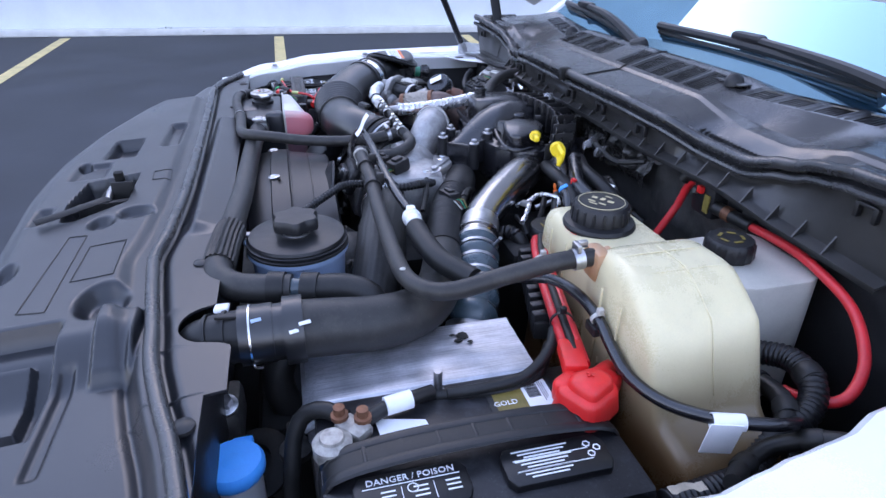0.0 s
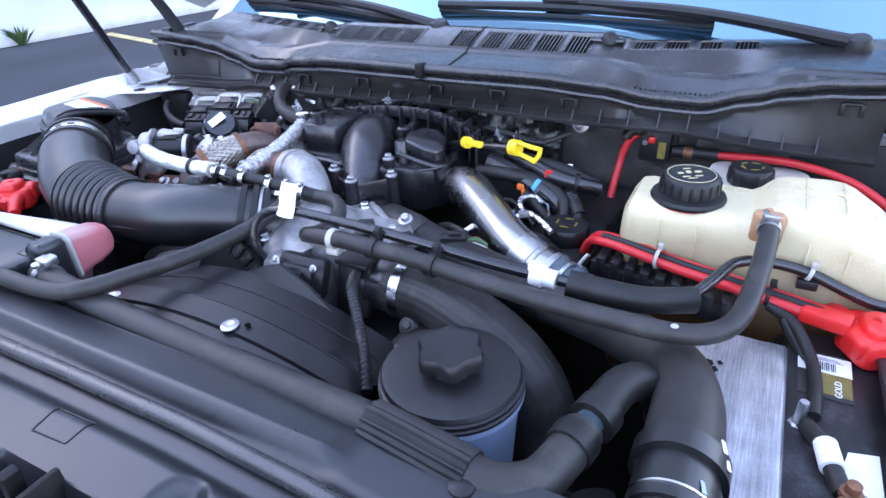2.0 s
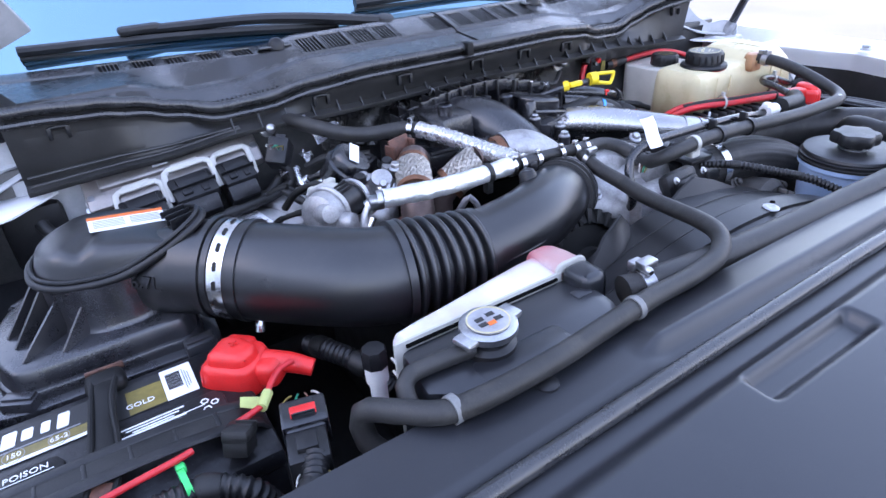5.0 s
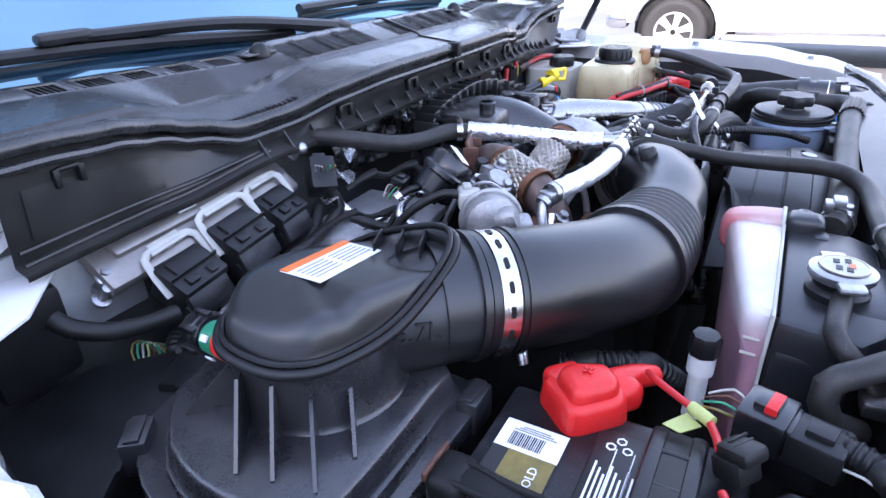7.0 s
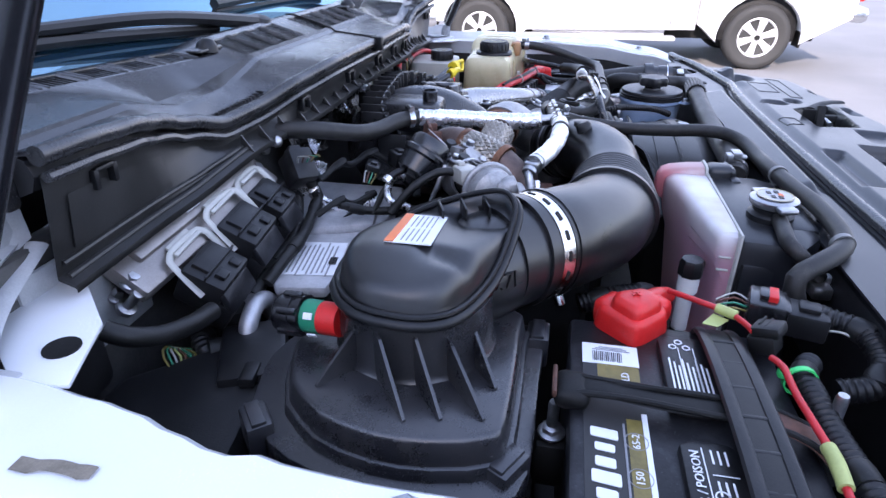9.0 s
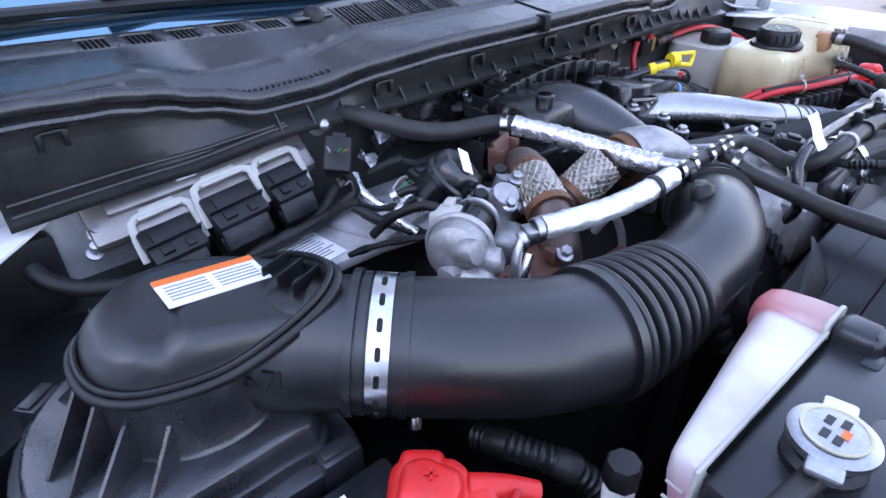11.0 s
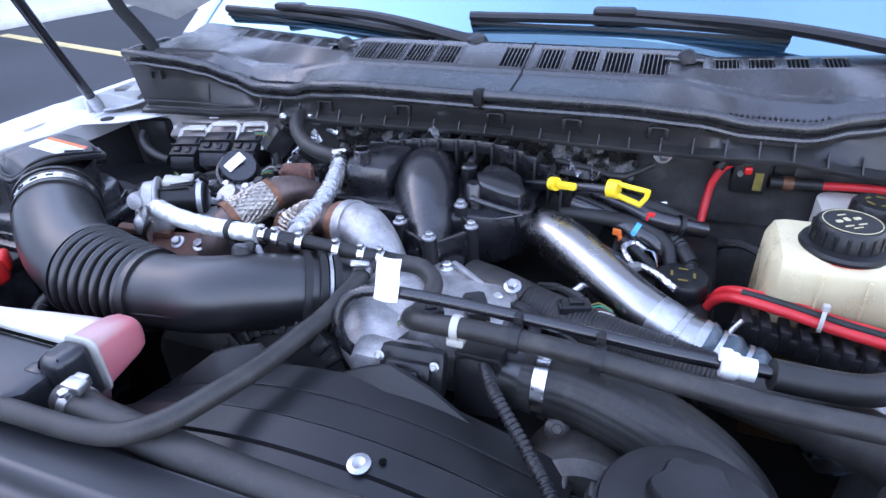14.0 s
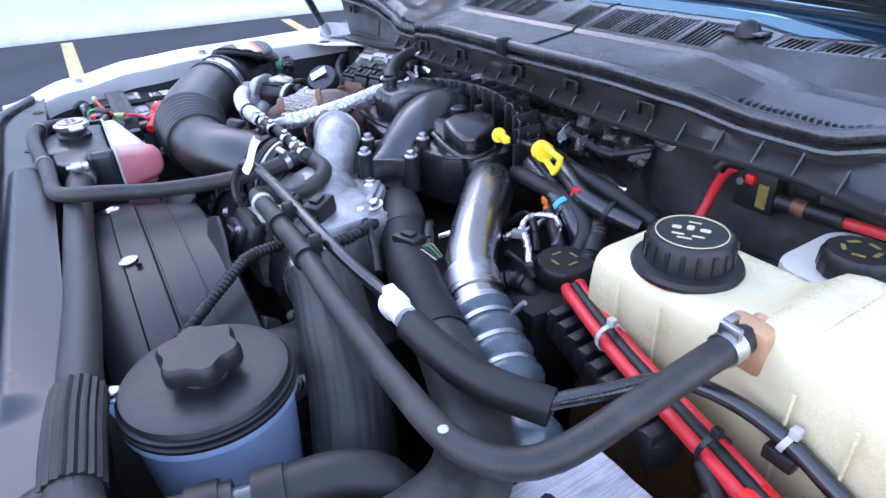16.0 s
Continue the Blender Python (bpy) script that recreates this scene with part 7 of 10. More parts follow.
part("ribbed_sleeve", tube([(0.300, -0.049, 1.226), (0.34, -0.054, 1.226), (0.40, -0.060, 1.222)], 0.0205, 96, flute=(0.0011, 20)), "rubber", hose, "ribbed rubber sleeve")
part("elbow", tube([(0.392, -0.060, 1.223), (0.422, -0.058, 1.220), (0.446, -0.040, 1.217), (0.456, -0.010, 1.215), (0.464, 0.03, 1.214)], 0.0185, 18), "dusty", hose)
part("coupler", tube([(0.458, 0.002, 1.2145), (0.462, 0.022, 1.214)], 0.0215, 20), "rubber", hose)
part("pipe_joint", tube([(0.462, 0.02, 1.214), (0.468, 0.05, 1.213)], 0.014, 16), "boot", hose)
part("coupler", tube([(0.467, 0.042, 1.213), (0.472, 0.062, 1.213)], 0.0215, 20), "rubber", hose)
part("elbow_end", tube([(0.470, 0.055, 1.213), (0.479, 0.095, 1.214), (0.494, 0.122, 1.206), (0.513, 0.134, 1.182), (0.52, 0.138, 1.15)], 0.0185, 18), "rubber", hose)
clamp_band(hose, (-0.212, -0.018, 1.223), (1, -0.2, 0.05), 0.0176, 0.014)
part("spring_tab", join(box((-0.208, -0.016, 1.248), (0.022, 0.014, 0.010), 0.002), box((-0.213, -0.006, 1.244), (0.016, 0.010, 0.012), 0.002)), "zinc", hose)

# fan shroud
def shroud(x, v):
    arch = 0.75 * (x - 0.015) ** 2
    st = [(-0.040, 1.190), (-0.034, 1.206), (0.004, 1.214), (0.006, 1.218), (0.036, 1.220), (0.040, 1.216), (0.112, 1.212), (0.116, 1.206)]
    i = min(6, int(v))
    y, z = [p + (q - p) * (v - i) for p, q in zip(st[i], st[i + 1])]
    z -= arch * (1.0 + 0.5 * min(1, max(0, (y - 0.0) / 0.1)))
    return Vector((x, y, z))


fan = thing("fan_shroud", (0.02, 0.03, 1.0), "black plastic fan shroud with a plated screw", "fan shroud")
part("shroud", sheet(shroud, span(-0.23, 0.24, 48), span(0, 7, 28), 0.004), "shroud", fan)
part("step_line", sweep([shroud(x, 4.9) + Vector((0, 0, 0.0006)) for x in span(-0.22, 0.23, 40)], 0.0014, 6), "plastic", fan)
part("step_line", sweep([shroud(x, 5.5) + Vector((0, 0, 0.0006)) for x in span(-0.22, 0.23, 40)], 0.0012, 6), "plastic", fan)
def flap(points, th=0.004):
    """An upright flap of the shroud whose upper edge runs through points."""
    bm = bmesh.new()
    hi = [bm.verts.new(p) for p in points]
    lo = [bm.verts.new((x * 1.0, y - 0.030, z - 0.040)) for x, y, z in points]
    hb = [bm.verts.new((x, y + th, z)) for x, y, z in points]
    lb = [bm.verts.new((x, y - 0.030 + th, z - 0.044)) for x, y, z in points]
    for i in range(len(points) - 1):
        for a, b in ((hi, lo), (hb, hi), (lb, hb), (lo, lb)):
            bm.faces.new((a[i], a[i + 1], b[i + 1], b[i]))
    for i in (0, -1):
        bm.faces.new((hi[i], lo[i], lb[i], hb[i]))
    bmesh.ops.recalc_face_normals(bm, faces=bm.faces[:])
    return bm


part("rear_flap", flap([(-0.004, 0.112, 1.209), (0.020, 0.115, 1.221), (0.051, 0.117, 1.232), (0.095, 0.112, 1.217), (0.150, 0.100, 1.190), (0.205, 0.082, 1.160), (0.240, 0.070, 1.135)]), "shroud", fan, "upright flap at the rear edge")
part("rear_flap", flap([(-0.190, 0.080, 1.180), (-0.150, 0.095, 1.212), (-0.128, 0.100, 1.220), (-0.102, 0.112, 1.222), (-0.088, 0.112, 1.208)]), "shroud", fan, "upright flap at the rear edge")
# disc coloured as the shade of a small hole
part("hole", turned([(0.0035, 0), (0.0035, 0.001), (0, 0.001)], (0.088, 0.020, 1.2165), seg=10), "slot_shade", fan)
for p in ((0.070, 0.011, 1.2165), (-0.135, 0.008, 1.200)):
    part("screw", turned([(0.0105, 0), (0.0105, 0.0015), (0.006, 0.003), (0.003, 0.0015), (0, 0.0015)], p, (0, -0.1, 1), 20), "zinc", fan, "plated washer head screw")
part("back_wall", box((0.0, 0.05, 1.06), (0.46, 0.10, 0.14), 0.02), "dark", fan)
alt = thing("alternator", (0.25, 0.15, 1.06), "dusty grey alternator with vent slots", "alternator")
part("case", turned([(0.0, -0.05), (0.052, -0.05), (0.060, -0.03), (0.060, 0.03), (0.05, 0.042), (0.0, 0.045)], (0.245, 0.135, 1.11), (0.1, -1, 0.15), 32), "grime", alt)
for k in range(14):
    a = 2 * math.pi * k / 14
    part("fin", box((0.245 + 0.050 * math.cos(a), 0.10, 1.105 + 0.050 * math.sin(a)), (0.006, 0.030, 0.018), 0.002, pose(0, 0, 0, 0, -math.degrees(a) + 90, 0)), "grime", alt)
for k, (x, y, z) in enumerate(((0.185, 0.115, 1.150), (0.300, 0.120, 1.145), (0.215, 0.150, 1.165))):
    part("ear", join(turned([(0.013, -0.02), (0.013, 0.0), (0.009, 0.003), (0, 0.003)], (x, y, z), (0.1, -0.7, 0.6), 16), box((x + (0.245 - x) * 0.4, y + 0.015, z - 0.015), (0.05, 0.02, 0.018), 0.004, pose(0, 0, 0, 0, 15 * (k - 1), 20))), "grime", alt)
    part("bolt", bolt((x, y - 0.002, z + 0.003), (0.1, -0.7, 0.6), 0.006, 0.006), "grime", alt)
part("pulley", turned([(0.03, 0), (0.034, 0.004), (0.03, 0.008), (0.034, 0.012), (0.03, 0.016), (0, 0.016)], (0.245, 0.088, 1.118), (0.1, -1, 0.15), 24), "dark", alt)

# ribbed fan clutch that shows behind the shroud
fan = thing("fan_clutch", (-0.115, 0.15, 1.05), "dark ribbed fan clutch behind the shroud", "fan clutch")
FX = Vector((0.05, -1, 0.42)).normalized()
FC = Vector((-0.115, 0.150, 1.118))
fd = part("disc", turned([(0.0, -0.03), (0.088, -0.03), (0.092, -0.02), (0.092, 0.004), (0.074, 0.010), (0.072, 0.004), (0.040, 0.006), (0.036, 0.016), (0.0, 0.018)], FC, FX, 44), "dark", fan, "dark cast disc")
fs = FX.cross(Vector((0, 0, 1))).normalized()
fu = fs.cross(FX)
for k in range(28):
    a = 2 * math.pi * k / 28
    rad = fs * math.cos(a) + fu * math.sin(a)
    side_ = FX.cross(rad)
    m_ = Matrix((rad, side_, FX)).transposed().to_4x4()
    part("rib", moved(box((0, 0, 0), (0.022, 0.009, 0.012), 0.002), Matrix.Translation(FC + rad * 0.083 + FX * 0.006) @ m_), "rubber", fd)

# charge air pipes on the driver side
pipe = thing("charge_air_pipe", (0.25, 0.38, 1.16), "bare steel charge air pipe with a blue-grey boot", "pipe")
part("steel_pipe", varied([(0.098, 0.525, 1.165), (0.1110, 0.4960, 1.1900), (0.1293, 0.4717, 1.2090), (0.1669, 0.4390, 1.2118), (0.2157, 0.3913, 1.2080), (0.2681, 0.3450, 1.1985), (0.3130, 0.3190, 1.1880), (0.3483, 0.3050, 1.1790)], [0.030, 0.0300, 0.0318, 0.0335, 0.0310, 0.0296, 0.0290, 0.0312], 36, 0.005), "steel", pipe, "bare steel pipe")
part("pipe_bead", ring((0.322, 0.3155, 1.1858), (0.90, -0.36, -0.24), 0.0296, 0.006, 0.0025, 30), "steel", pipe)
part("pipe_bead", ring((0.343, 0.3070, 1.1803), (0.90, -0.36, -0.24), 0.0306, 0.012, 0.002, 30), "zinc", pipe)
part("boot", tube([(0.345, 0.3060, 1.1795), (0.385, 0.2945, 1.1680), (0.431, 0.2800, 1.1560), (0.475, 0.2620, 1.1400), (0.500, 0.2505, 1.1180)], 0.0290, 32, ribs=(0.006, 0.028)), "boot", pipe, "blue-grey silicone boot")
for p, a in (((0.359, 0.302, 1.1755), (0.93, -0.28, -0.27)), ((0.386, 0.2942, 1.1678), (0.93, -0.28, -0.27)), ((0.413, 0.286, 1.1607), (0.92, -0.3, -0.27)), ((0.440, 0.277, 1.1530), (0.9, -0.35, -0.35))):
    part("boot_ring", ring(p, a, 0.0298, 0.005, 0.0024, 32), "zinc", pipe, "steel hoop in a groove")
part("pipe_band", ring((0.306, 0.3225, 1.1897), (0.88, -0.42, -0.2), 0.0292, 0.030, 0.0014, 32), "zinc", pipe, "polished pipe end")
clamp_band(pipe, (0.490, 0.2552, 1.128), (0.7, -0.33, -0.62), 0.034, 0.016)
part("brace_rod", tube([(0.385, 0.33, 1.21), (0.375, 0.325, 1.195), (0.37, 0.315, 1.18)], 0.003, 8), "zinc", pipe)
duct2 = thing("charge_air_duct", (0.5, 0.05, 1.15), "black plastic charge air duct with a ribbed hose", "air duct")
part("front_hose", varied([(0.532, -0.098, 1.176), (0.536, -0.084, 1.192), (0.540, -0.068, 1.202), (0.5425, -0.048, 1.2075), (0.5440, -0.026, 1.2090), (0.5445, -0.010, 1.2090)], [0.020, 0.0245, 0.0275, 0.0285, 0.0290, 0.0295], 30), "rubber", duct2, "soft black rubber cuff")
part("hoop", ring((0.5412, -0.058, 1.2055), (0.1, 1, 0.2), 0.0272, 0.004, 0.003, 30), "rubber", duct2)
part("hoop", ring((0.5430, -0.041, 1.2083), (0.1, 1, 0.08), 0.0283, 0.004, 0.0026, 30), "rubber", duct2)
part("collar", ring((0.5445, -0.010, 1.209), (0, 1, 0), 0.0285, 0.036, 0.0050, 36), "duct", duct2)
part("collar", ring((0.5442, 0.014, 1.2085), (0, 1, 0), 0.0290, 0.014, 0.0030, 36), "duct", duct2)
part("wire_clip", ring((0.5450, -0.016, 1.209), (0, 1, 0), 0.0332, 0.0022, 0.0016, 36), "bright", duct2, "plated wire clip")
part("clip_end", tube([(0.571, -0.016, 1.188), (0.575, -0.014, 1.186), (0.577, -0.006, 1.187)], 0.0014, 6), "bright", duct2)
part("tab", box((0.520, -0.046, 1.2330), (0.020, 0.016, 0.006), 0.002, pose(0, 0, 0, 0, -15, 0)), "label", duct2)
part("strap", box((0.548, -0.020, 1.2370), (0.008, 0.062, 0.004), 0.0015, pose(0, 0, 0, -6, 0, 0)), "rubber", duct2)
part("collar", ring((0.5435, 0.030, 1.208), (0, 1, 0), 0.0300, 0.021, 0.0085, 36), "duct", duct2)
for q, w, mt in (((0.572, 0.042, 1.234), 0.013, "label"), ((0.577, 0.030, 1.228), 0.010, "label"), ((0.562, -0.008, 1.2385), 0.011, "reservoir")):
    part("paint_mark", box(q, (0.004, w, 0.0012), 0.0003, pose(0, 0, 0, 0, 42, 14)), mt, duct2)
part("duct", tube([(0.5435, 0.02, 1.208), (0.542, 0.07, 1.204), (0.538, 0.12, 1.198), (0.522, 0.167, 1.192), (0.49, 0.200, 1.188), (0.45, 0.221, 1.186), (0.40, 0.238, 1.184), (0.35, 0.252, 1.182)], 0.034, 28, 0.006, r2=0.028), "dusty", duct2)
part("ribbed_hose", tube([(0.36, 0.250, 1.182), (0.29, 0.270, 1.181), (0.22, 0.292, 1.181), (0.17, 0.312, 1.180), (0.14, 0.325, 1.179)], 0.0295, 28, ribs=(0.0009, 0.0045)), "rubber", duct2, "ribbed rubber hose")
part("plain_hose", tube([(0.145, 0.322, 1.179), (0.10, 0.345, 1.178), (0.055, 0.362, 1.176)], 0.031, 24), "dusty", duct2)
hose = thing("turbo_outlet_hose", (0.25, 0.15, 1.05), "thick black turbo outlet hose with a steel clamp", "hose")
part("hose", tube([(0.175, 0.1915, 1.1895), (0.2308, 0.1846, 1.1915), (0.2905, 0.1691, 1.1850), (0.3484, 0.1540, 1.1638), (0.3885, 0.1380, 1.1263), (0.4019, 0.1259, 1.0641), (0.4001, 0.1154, 0.9906)], 0.0375, 72, flute=(0.0006, 24)), "dusty", hose)
part("coupler", varied([(0.105, 0.200, 1.182), (0.135, 0.196, 1.1855), (0.165, 0.1925, 1.1890), (0.205, 0.1885, 1.1910)], [0.0345, 0.0365, 0.0370, 0.0372], 32), "duct", hose, "smooth black coupler")
part("coupler_lip", ring((0.150, 0.1942, 1.1873), (1, -0.08, 0.09), 0.0360, 0.006, 0.003, 32), "duct", hose)
clamp_band(hose, (0.196, 0.1893, 1.1905), (1, -0.1, 0.05), 0.0386, 0.014, mat="bright")


# ---- tanks and reservoirs ----
degas = thing("coolant_bottle", (-0.36, 0.0, 1.06), "two-part coolant bottle, black front and milky pink back", "coolant tank")
front = [(-0.482, 0.0345), (-0.262, 0.0345), (-0.266, -0.030), (-0.284, -0.052), (-0.455, -0.058), (-0.492, -0.030)]
bh = part("black_half", prism(front, 1.06, 1.2345, 0.009), "panel", degas, "black plastic front half")
part("raised_end", prism([(-0.283, 0.036), (-0.247, 0.036), (-0.247, 0.004), (-0.253, -0.004), (-0.277, -0.004), (-0.283, 0.004)], 1.180, 1.2490, 0.009, 0.97, 3), "panel", bh, "raised black block with rounded edges")
part("end_dent", box((-0.285, 0.000, 1.231), (0.024, 0.016, 0.012), 0.005), "panel", bh)
part("front_step", prism([(-0.488, 0.030), (-0.470, 0.030), (-0.466, -0.028), (-0.488, -0.026)], 1.10, 1.206, 0.006), "panel", bh)
part("top_step", box((-0.392, -0.040, 1.226), (0.105, 0.040, 0.022), 0.008), "panel", bh)
for k in range(4):
    part("rib", box((-0.335 + 0.022 * k, -0.056, 1.186), (0.004, 0.014, 0.07), 0.0015), "panel", bh)
# thin near-black tube paints the shade of the groove
part("groove", tube([(-0.474, 0.0335, 1.2350), (-0.36, 0.0335, 1.2350), (-0.288, 0.0335, 1.2350)], 0.0020, 6), "slot_shade", bh)


def milky_shell():
    """Back half: rounded sections from the narrow near end to the wide far end."""
    secs = [(-0.4790, 0.050, 1.222), (-0.4770, 0.056, 1.234), (-0.472, 0.0595, 1.2385), (-0.455, 0.063, 1.2395), (-0.40, 0.0725, 1.2395), (-0.34, 0.0830, 1.2390), (-0.30, 0.0890, 1.2385), (-0.276, 0.0920, 1.2380), (-0.268, 0.0905, 1.2340)]
    bm = bmesh.new()
    rows = []
    for x, y1, z1 in secs:
        y0, z0, r = 0.036, 1.06 + 0.120 * ease((x + 0.340) / 0.05), min(0.015, (y1 - 0.036) * 0.45)
        row = [(y0, z0), (y0, z1 - 0.02), (y0, z1)]
        row += [(y1 - r + r * math.sin(a), z1 - r + r * math.cos(a)) for a in span(0, math.pi / 2, 6)]
        step = 0.0035 if x < -0.44 else 0.0
        row += [(y1 - q * step - e, z0 + (z1 - 0.02 - z0) * f) for q, e, f in ((0, 0, 0.98), (0, 0, 0.95), (1, 0, 0.94), (1, 0, 0.86), (2, 0, 0.85), (2, 0.002, 0.40), (2, 0.005, 0.0))]
        rows.append([bm.verts.new((x, y, z)) for y, z in row])
    n = len(rows[0])
    for p, q in zip(rows, rows[1:]):
        for i in range(n):
            bm.faces.new((p[i], q[i], q[(i + 1) % n], p[(i + 1) % n]))
    bm.faces.new(rows[0])
    bm.faces.new(rows[-1][::-1])
    bmesh.ops.recalc_face_normals(bm, faces=bm.faces[:])
    return bm


mh = part("milky_half", milky_shell(), "pinktank", degas, "milky translucent back half with a pink end")
part("seam_flange", box((-0.383, 0.0362, 1.151), (0.206, 0.0034, 0.180), 0.0012), "tie", degas, "pale welded seam")


def end_tower():
    """Pink end: a rounded upright box that tapers away from the seam."""
    bm = bmesh.new()
    rows = []
    for y, cx, hw, z0, z1 in ((0.039, -0.2645, 0.0195, 1.184, 1.2475), (0.060, -0.2640, 0.0195, 1.188, 1.2460), (0.084, -0.2630, 0.0190, 1.193, 1.2420), (0.094, -0.2625, 0.0170, 1.197, 1.2380), (0.0990, -0.2620, 0.0125, 1.203, 1.2310), (0.1005, -0.2620, 0.0080, 1.208, 1.2250)):
        rows.append([bm.verts.new((x, y, z)) for x, z in rounded(cx, (z0 + z1) / 2, hw * 2, z1 - z0, min(0.010, hw * 0.8), 5)])
    n = len(rows[0])
    for p, q in zip(rows, rows[1:]):
        for i in range(n):
            bm.faces.new((p[i], q[i], q[(i + 1) % n], p[(i + 1) % n]))
    bm.faces.new(rows[0])
    bm.faces.new(rows[-1][::-1])
    bmesh.ops.recalc_face_normals(bm, faces=bm.faces[:])
    return bm


et = part("pink_end", end_tower(), "pinktank", degas, "pink stained end of the bottle")
part("end_flange", moved(prism(rounded(-0.2645, 1.2155, 0.044, 0.069, 0.011), -0.0400, -0.0360, 0.0012), Matrix(((1, 0, 0, 0), (0, 0, -1, 0), (0, 1, 0, 0), (0, 0, 0, 1)))), "tie", et, "pale welded seam")
part("level_step", sweep([Vector((-0.481, 0.042, 1.210)), Vector((-0.4805, 0.055, 1.2105))], 0.0014, 6), "tie", mh)
part("level_step", sweep([Vector((-0.481, 0.042, 1.194)), Vector((-0.4805, 0.055, 1.1945))], 0.0014, 6), "tie", mh)
part("hose_stub", turned([(0.0165, -0.03), (0.0165, 0.02)], (-0.272, -0.028, 1.186), (0.8, -0.5, 0.1), 20), "panel", degas)
neck = part("neck", turned([(0.026, -0.02), (0.026, 0.006), (0.021, 0.010), (0.021, 0.022)], (-0.412, -0.011, 1.235), seg=24), "plastic", degas)
cap = part("pressure_cap", join(turned([(0.025, 0.0), (0.027, 0.003), (0.027, 0.008), (0.023, 0.010), (0.0, 0.011)], (-0.412, -0.011, 1.252), seg=36), box((-0.412, -0.011, 1.2565), (0.074, 0.022, 0.007), 0.003, pose(0, 0, 0, 0, 0, 12))), "zinc", degas, "plated pressure cap with two ears")
part("warning_disc", turned([(0.0205, 0), (0.0205, 0.0008), (0.0, 0.0008)], (-0.412, -0.011, 1.2632), seg=30), "alu", cap, "dull printed warning disc")
part("yellow_ring", ring((-0.412, -0.011, 1.2640), (0, 0, 1), 0.0185, 0.0008, 0.0018, 30), "print", cap)
for dx, dy, mt in ((-0.007, 0.004, "ink"), (0.006, 0.006, "ink"), (0.0, -0.006, "orange"), (-0.008, -0.004, "ink"), (0.009, -0.003, "ink")):
    part("symbol", box((-0.412 + dx, -0.011 + dy, 1.2644), (0.008, 0.005, 0.0006), 0), mt, cap)
part("neck_hose", tube([(-0.432, -0.014, 1.243), (-0.465, -0.010, 1.243), (-0.495, -0.008, 1.240), (-0.505, -0.02, 1.230), (-0.500, -0.045, 1.205)], 0.0085, 12), "dusty", degas)
for words, z in (("MAX", 1.195), ("MIN", 1.165)):
    part("level_mark", lettering(words, 0.018, Matrix.Translation((-0.4865, 0.002, z)) @ Matrix(((0, 0, -1), (-1, 0, 0), (0, 1, 0))).to_4x4(), 0.0006), "plastic", degas, "moulded level mark")
for p in ((-0.46, -0.058, 1.205), (-0.35, -0.045, 1.2275)):
    part("bolt", bolt(p, (0, -0.3, 1), 0.008, 0.007), "zinc", degas)
part("sensor_clip", join(box((-0.505, -0.045, 1.195), (0.03, 0.02, 0.015), 0.003), box((-0.50, -0.06, 1.2), (0.012, 0.02, 0.02), 0.003)), "zinc", degas)

res = thing("fluid_reservoir", (0.331, 0.042, 1.06), "milky blue round reservoir with a black lid", "reservoir")
part("body", turned([(0.0, 0.0), (0.050, 0.0), (0.058, 0.01), (0.062, 0.08), (0.066, 0.145), (0.071, 0.148), (0.071, 0.155), (0.066, 0.157)], (0.331, 0.042, 1.055), seg=44), "reservoir", res, "milky blue plastic body")
ld = part("lid", turned([(0.069, 0), (0.0715, 0.002), (0.0715, 0.005), (0.069, 0.0065), (0.0705, 0.008), (0.0705, 0.011), (0.067, 0.0125), (0.0685, 0.014), (0.0665, 0.018), (0.060, 0.0195), (0.0, 0.0195)], (0.331, 0.042, 1.208), seg=48), "plastic", res, "black ribbed lid")
kn = part("knob", turned([(0.019, 0.0), (0.019, 0.006), (0.033, 0.009), (0.034, 0.012), (0.034, 0.022), (0.031, 0.026), (0.0, 0.027)], (0.331, 0.042, 1.2275), seg=84, lobes=(6, 0.17)), "plastic", ld, "black lobed cap")
part("knob_seal", turned([(0.020, 0), (0.020, 0.002)], (0.331, 0.042, 1.2275), seg=28), "zinc", ld)
part("bracket", prism([(0.281, -0.024), (0.284, -0.036), (0.296, -0.041), (0.312, -0.034), (0.345, -0.022), (0.290, 0.000)], 1.204, 1.209, 0.002), "reservoir", res, "pale bracket")
part("bolt", bolt((0.294, -0.028, 1.209), (0, 0, 1), 0.0065, 0.006), "zinc", res)

tank = thing("brake_fluid_tank", (0.58, 0.44, 1.0), "large cream plastic reservoir stained brown below", "fluid tank")


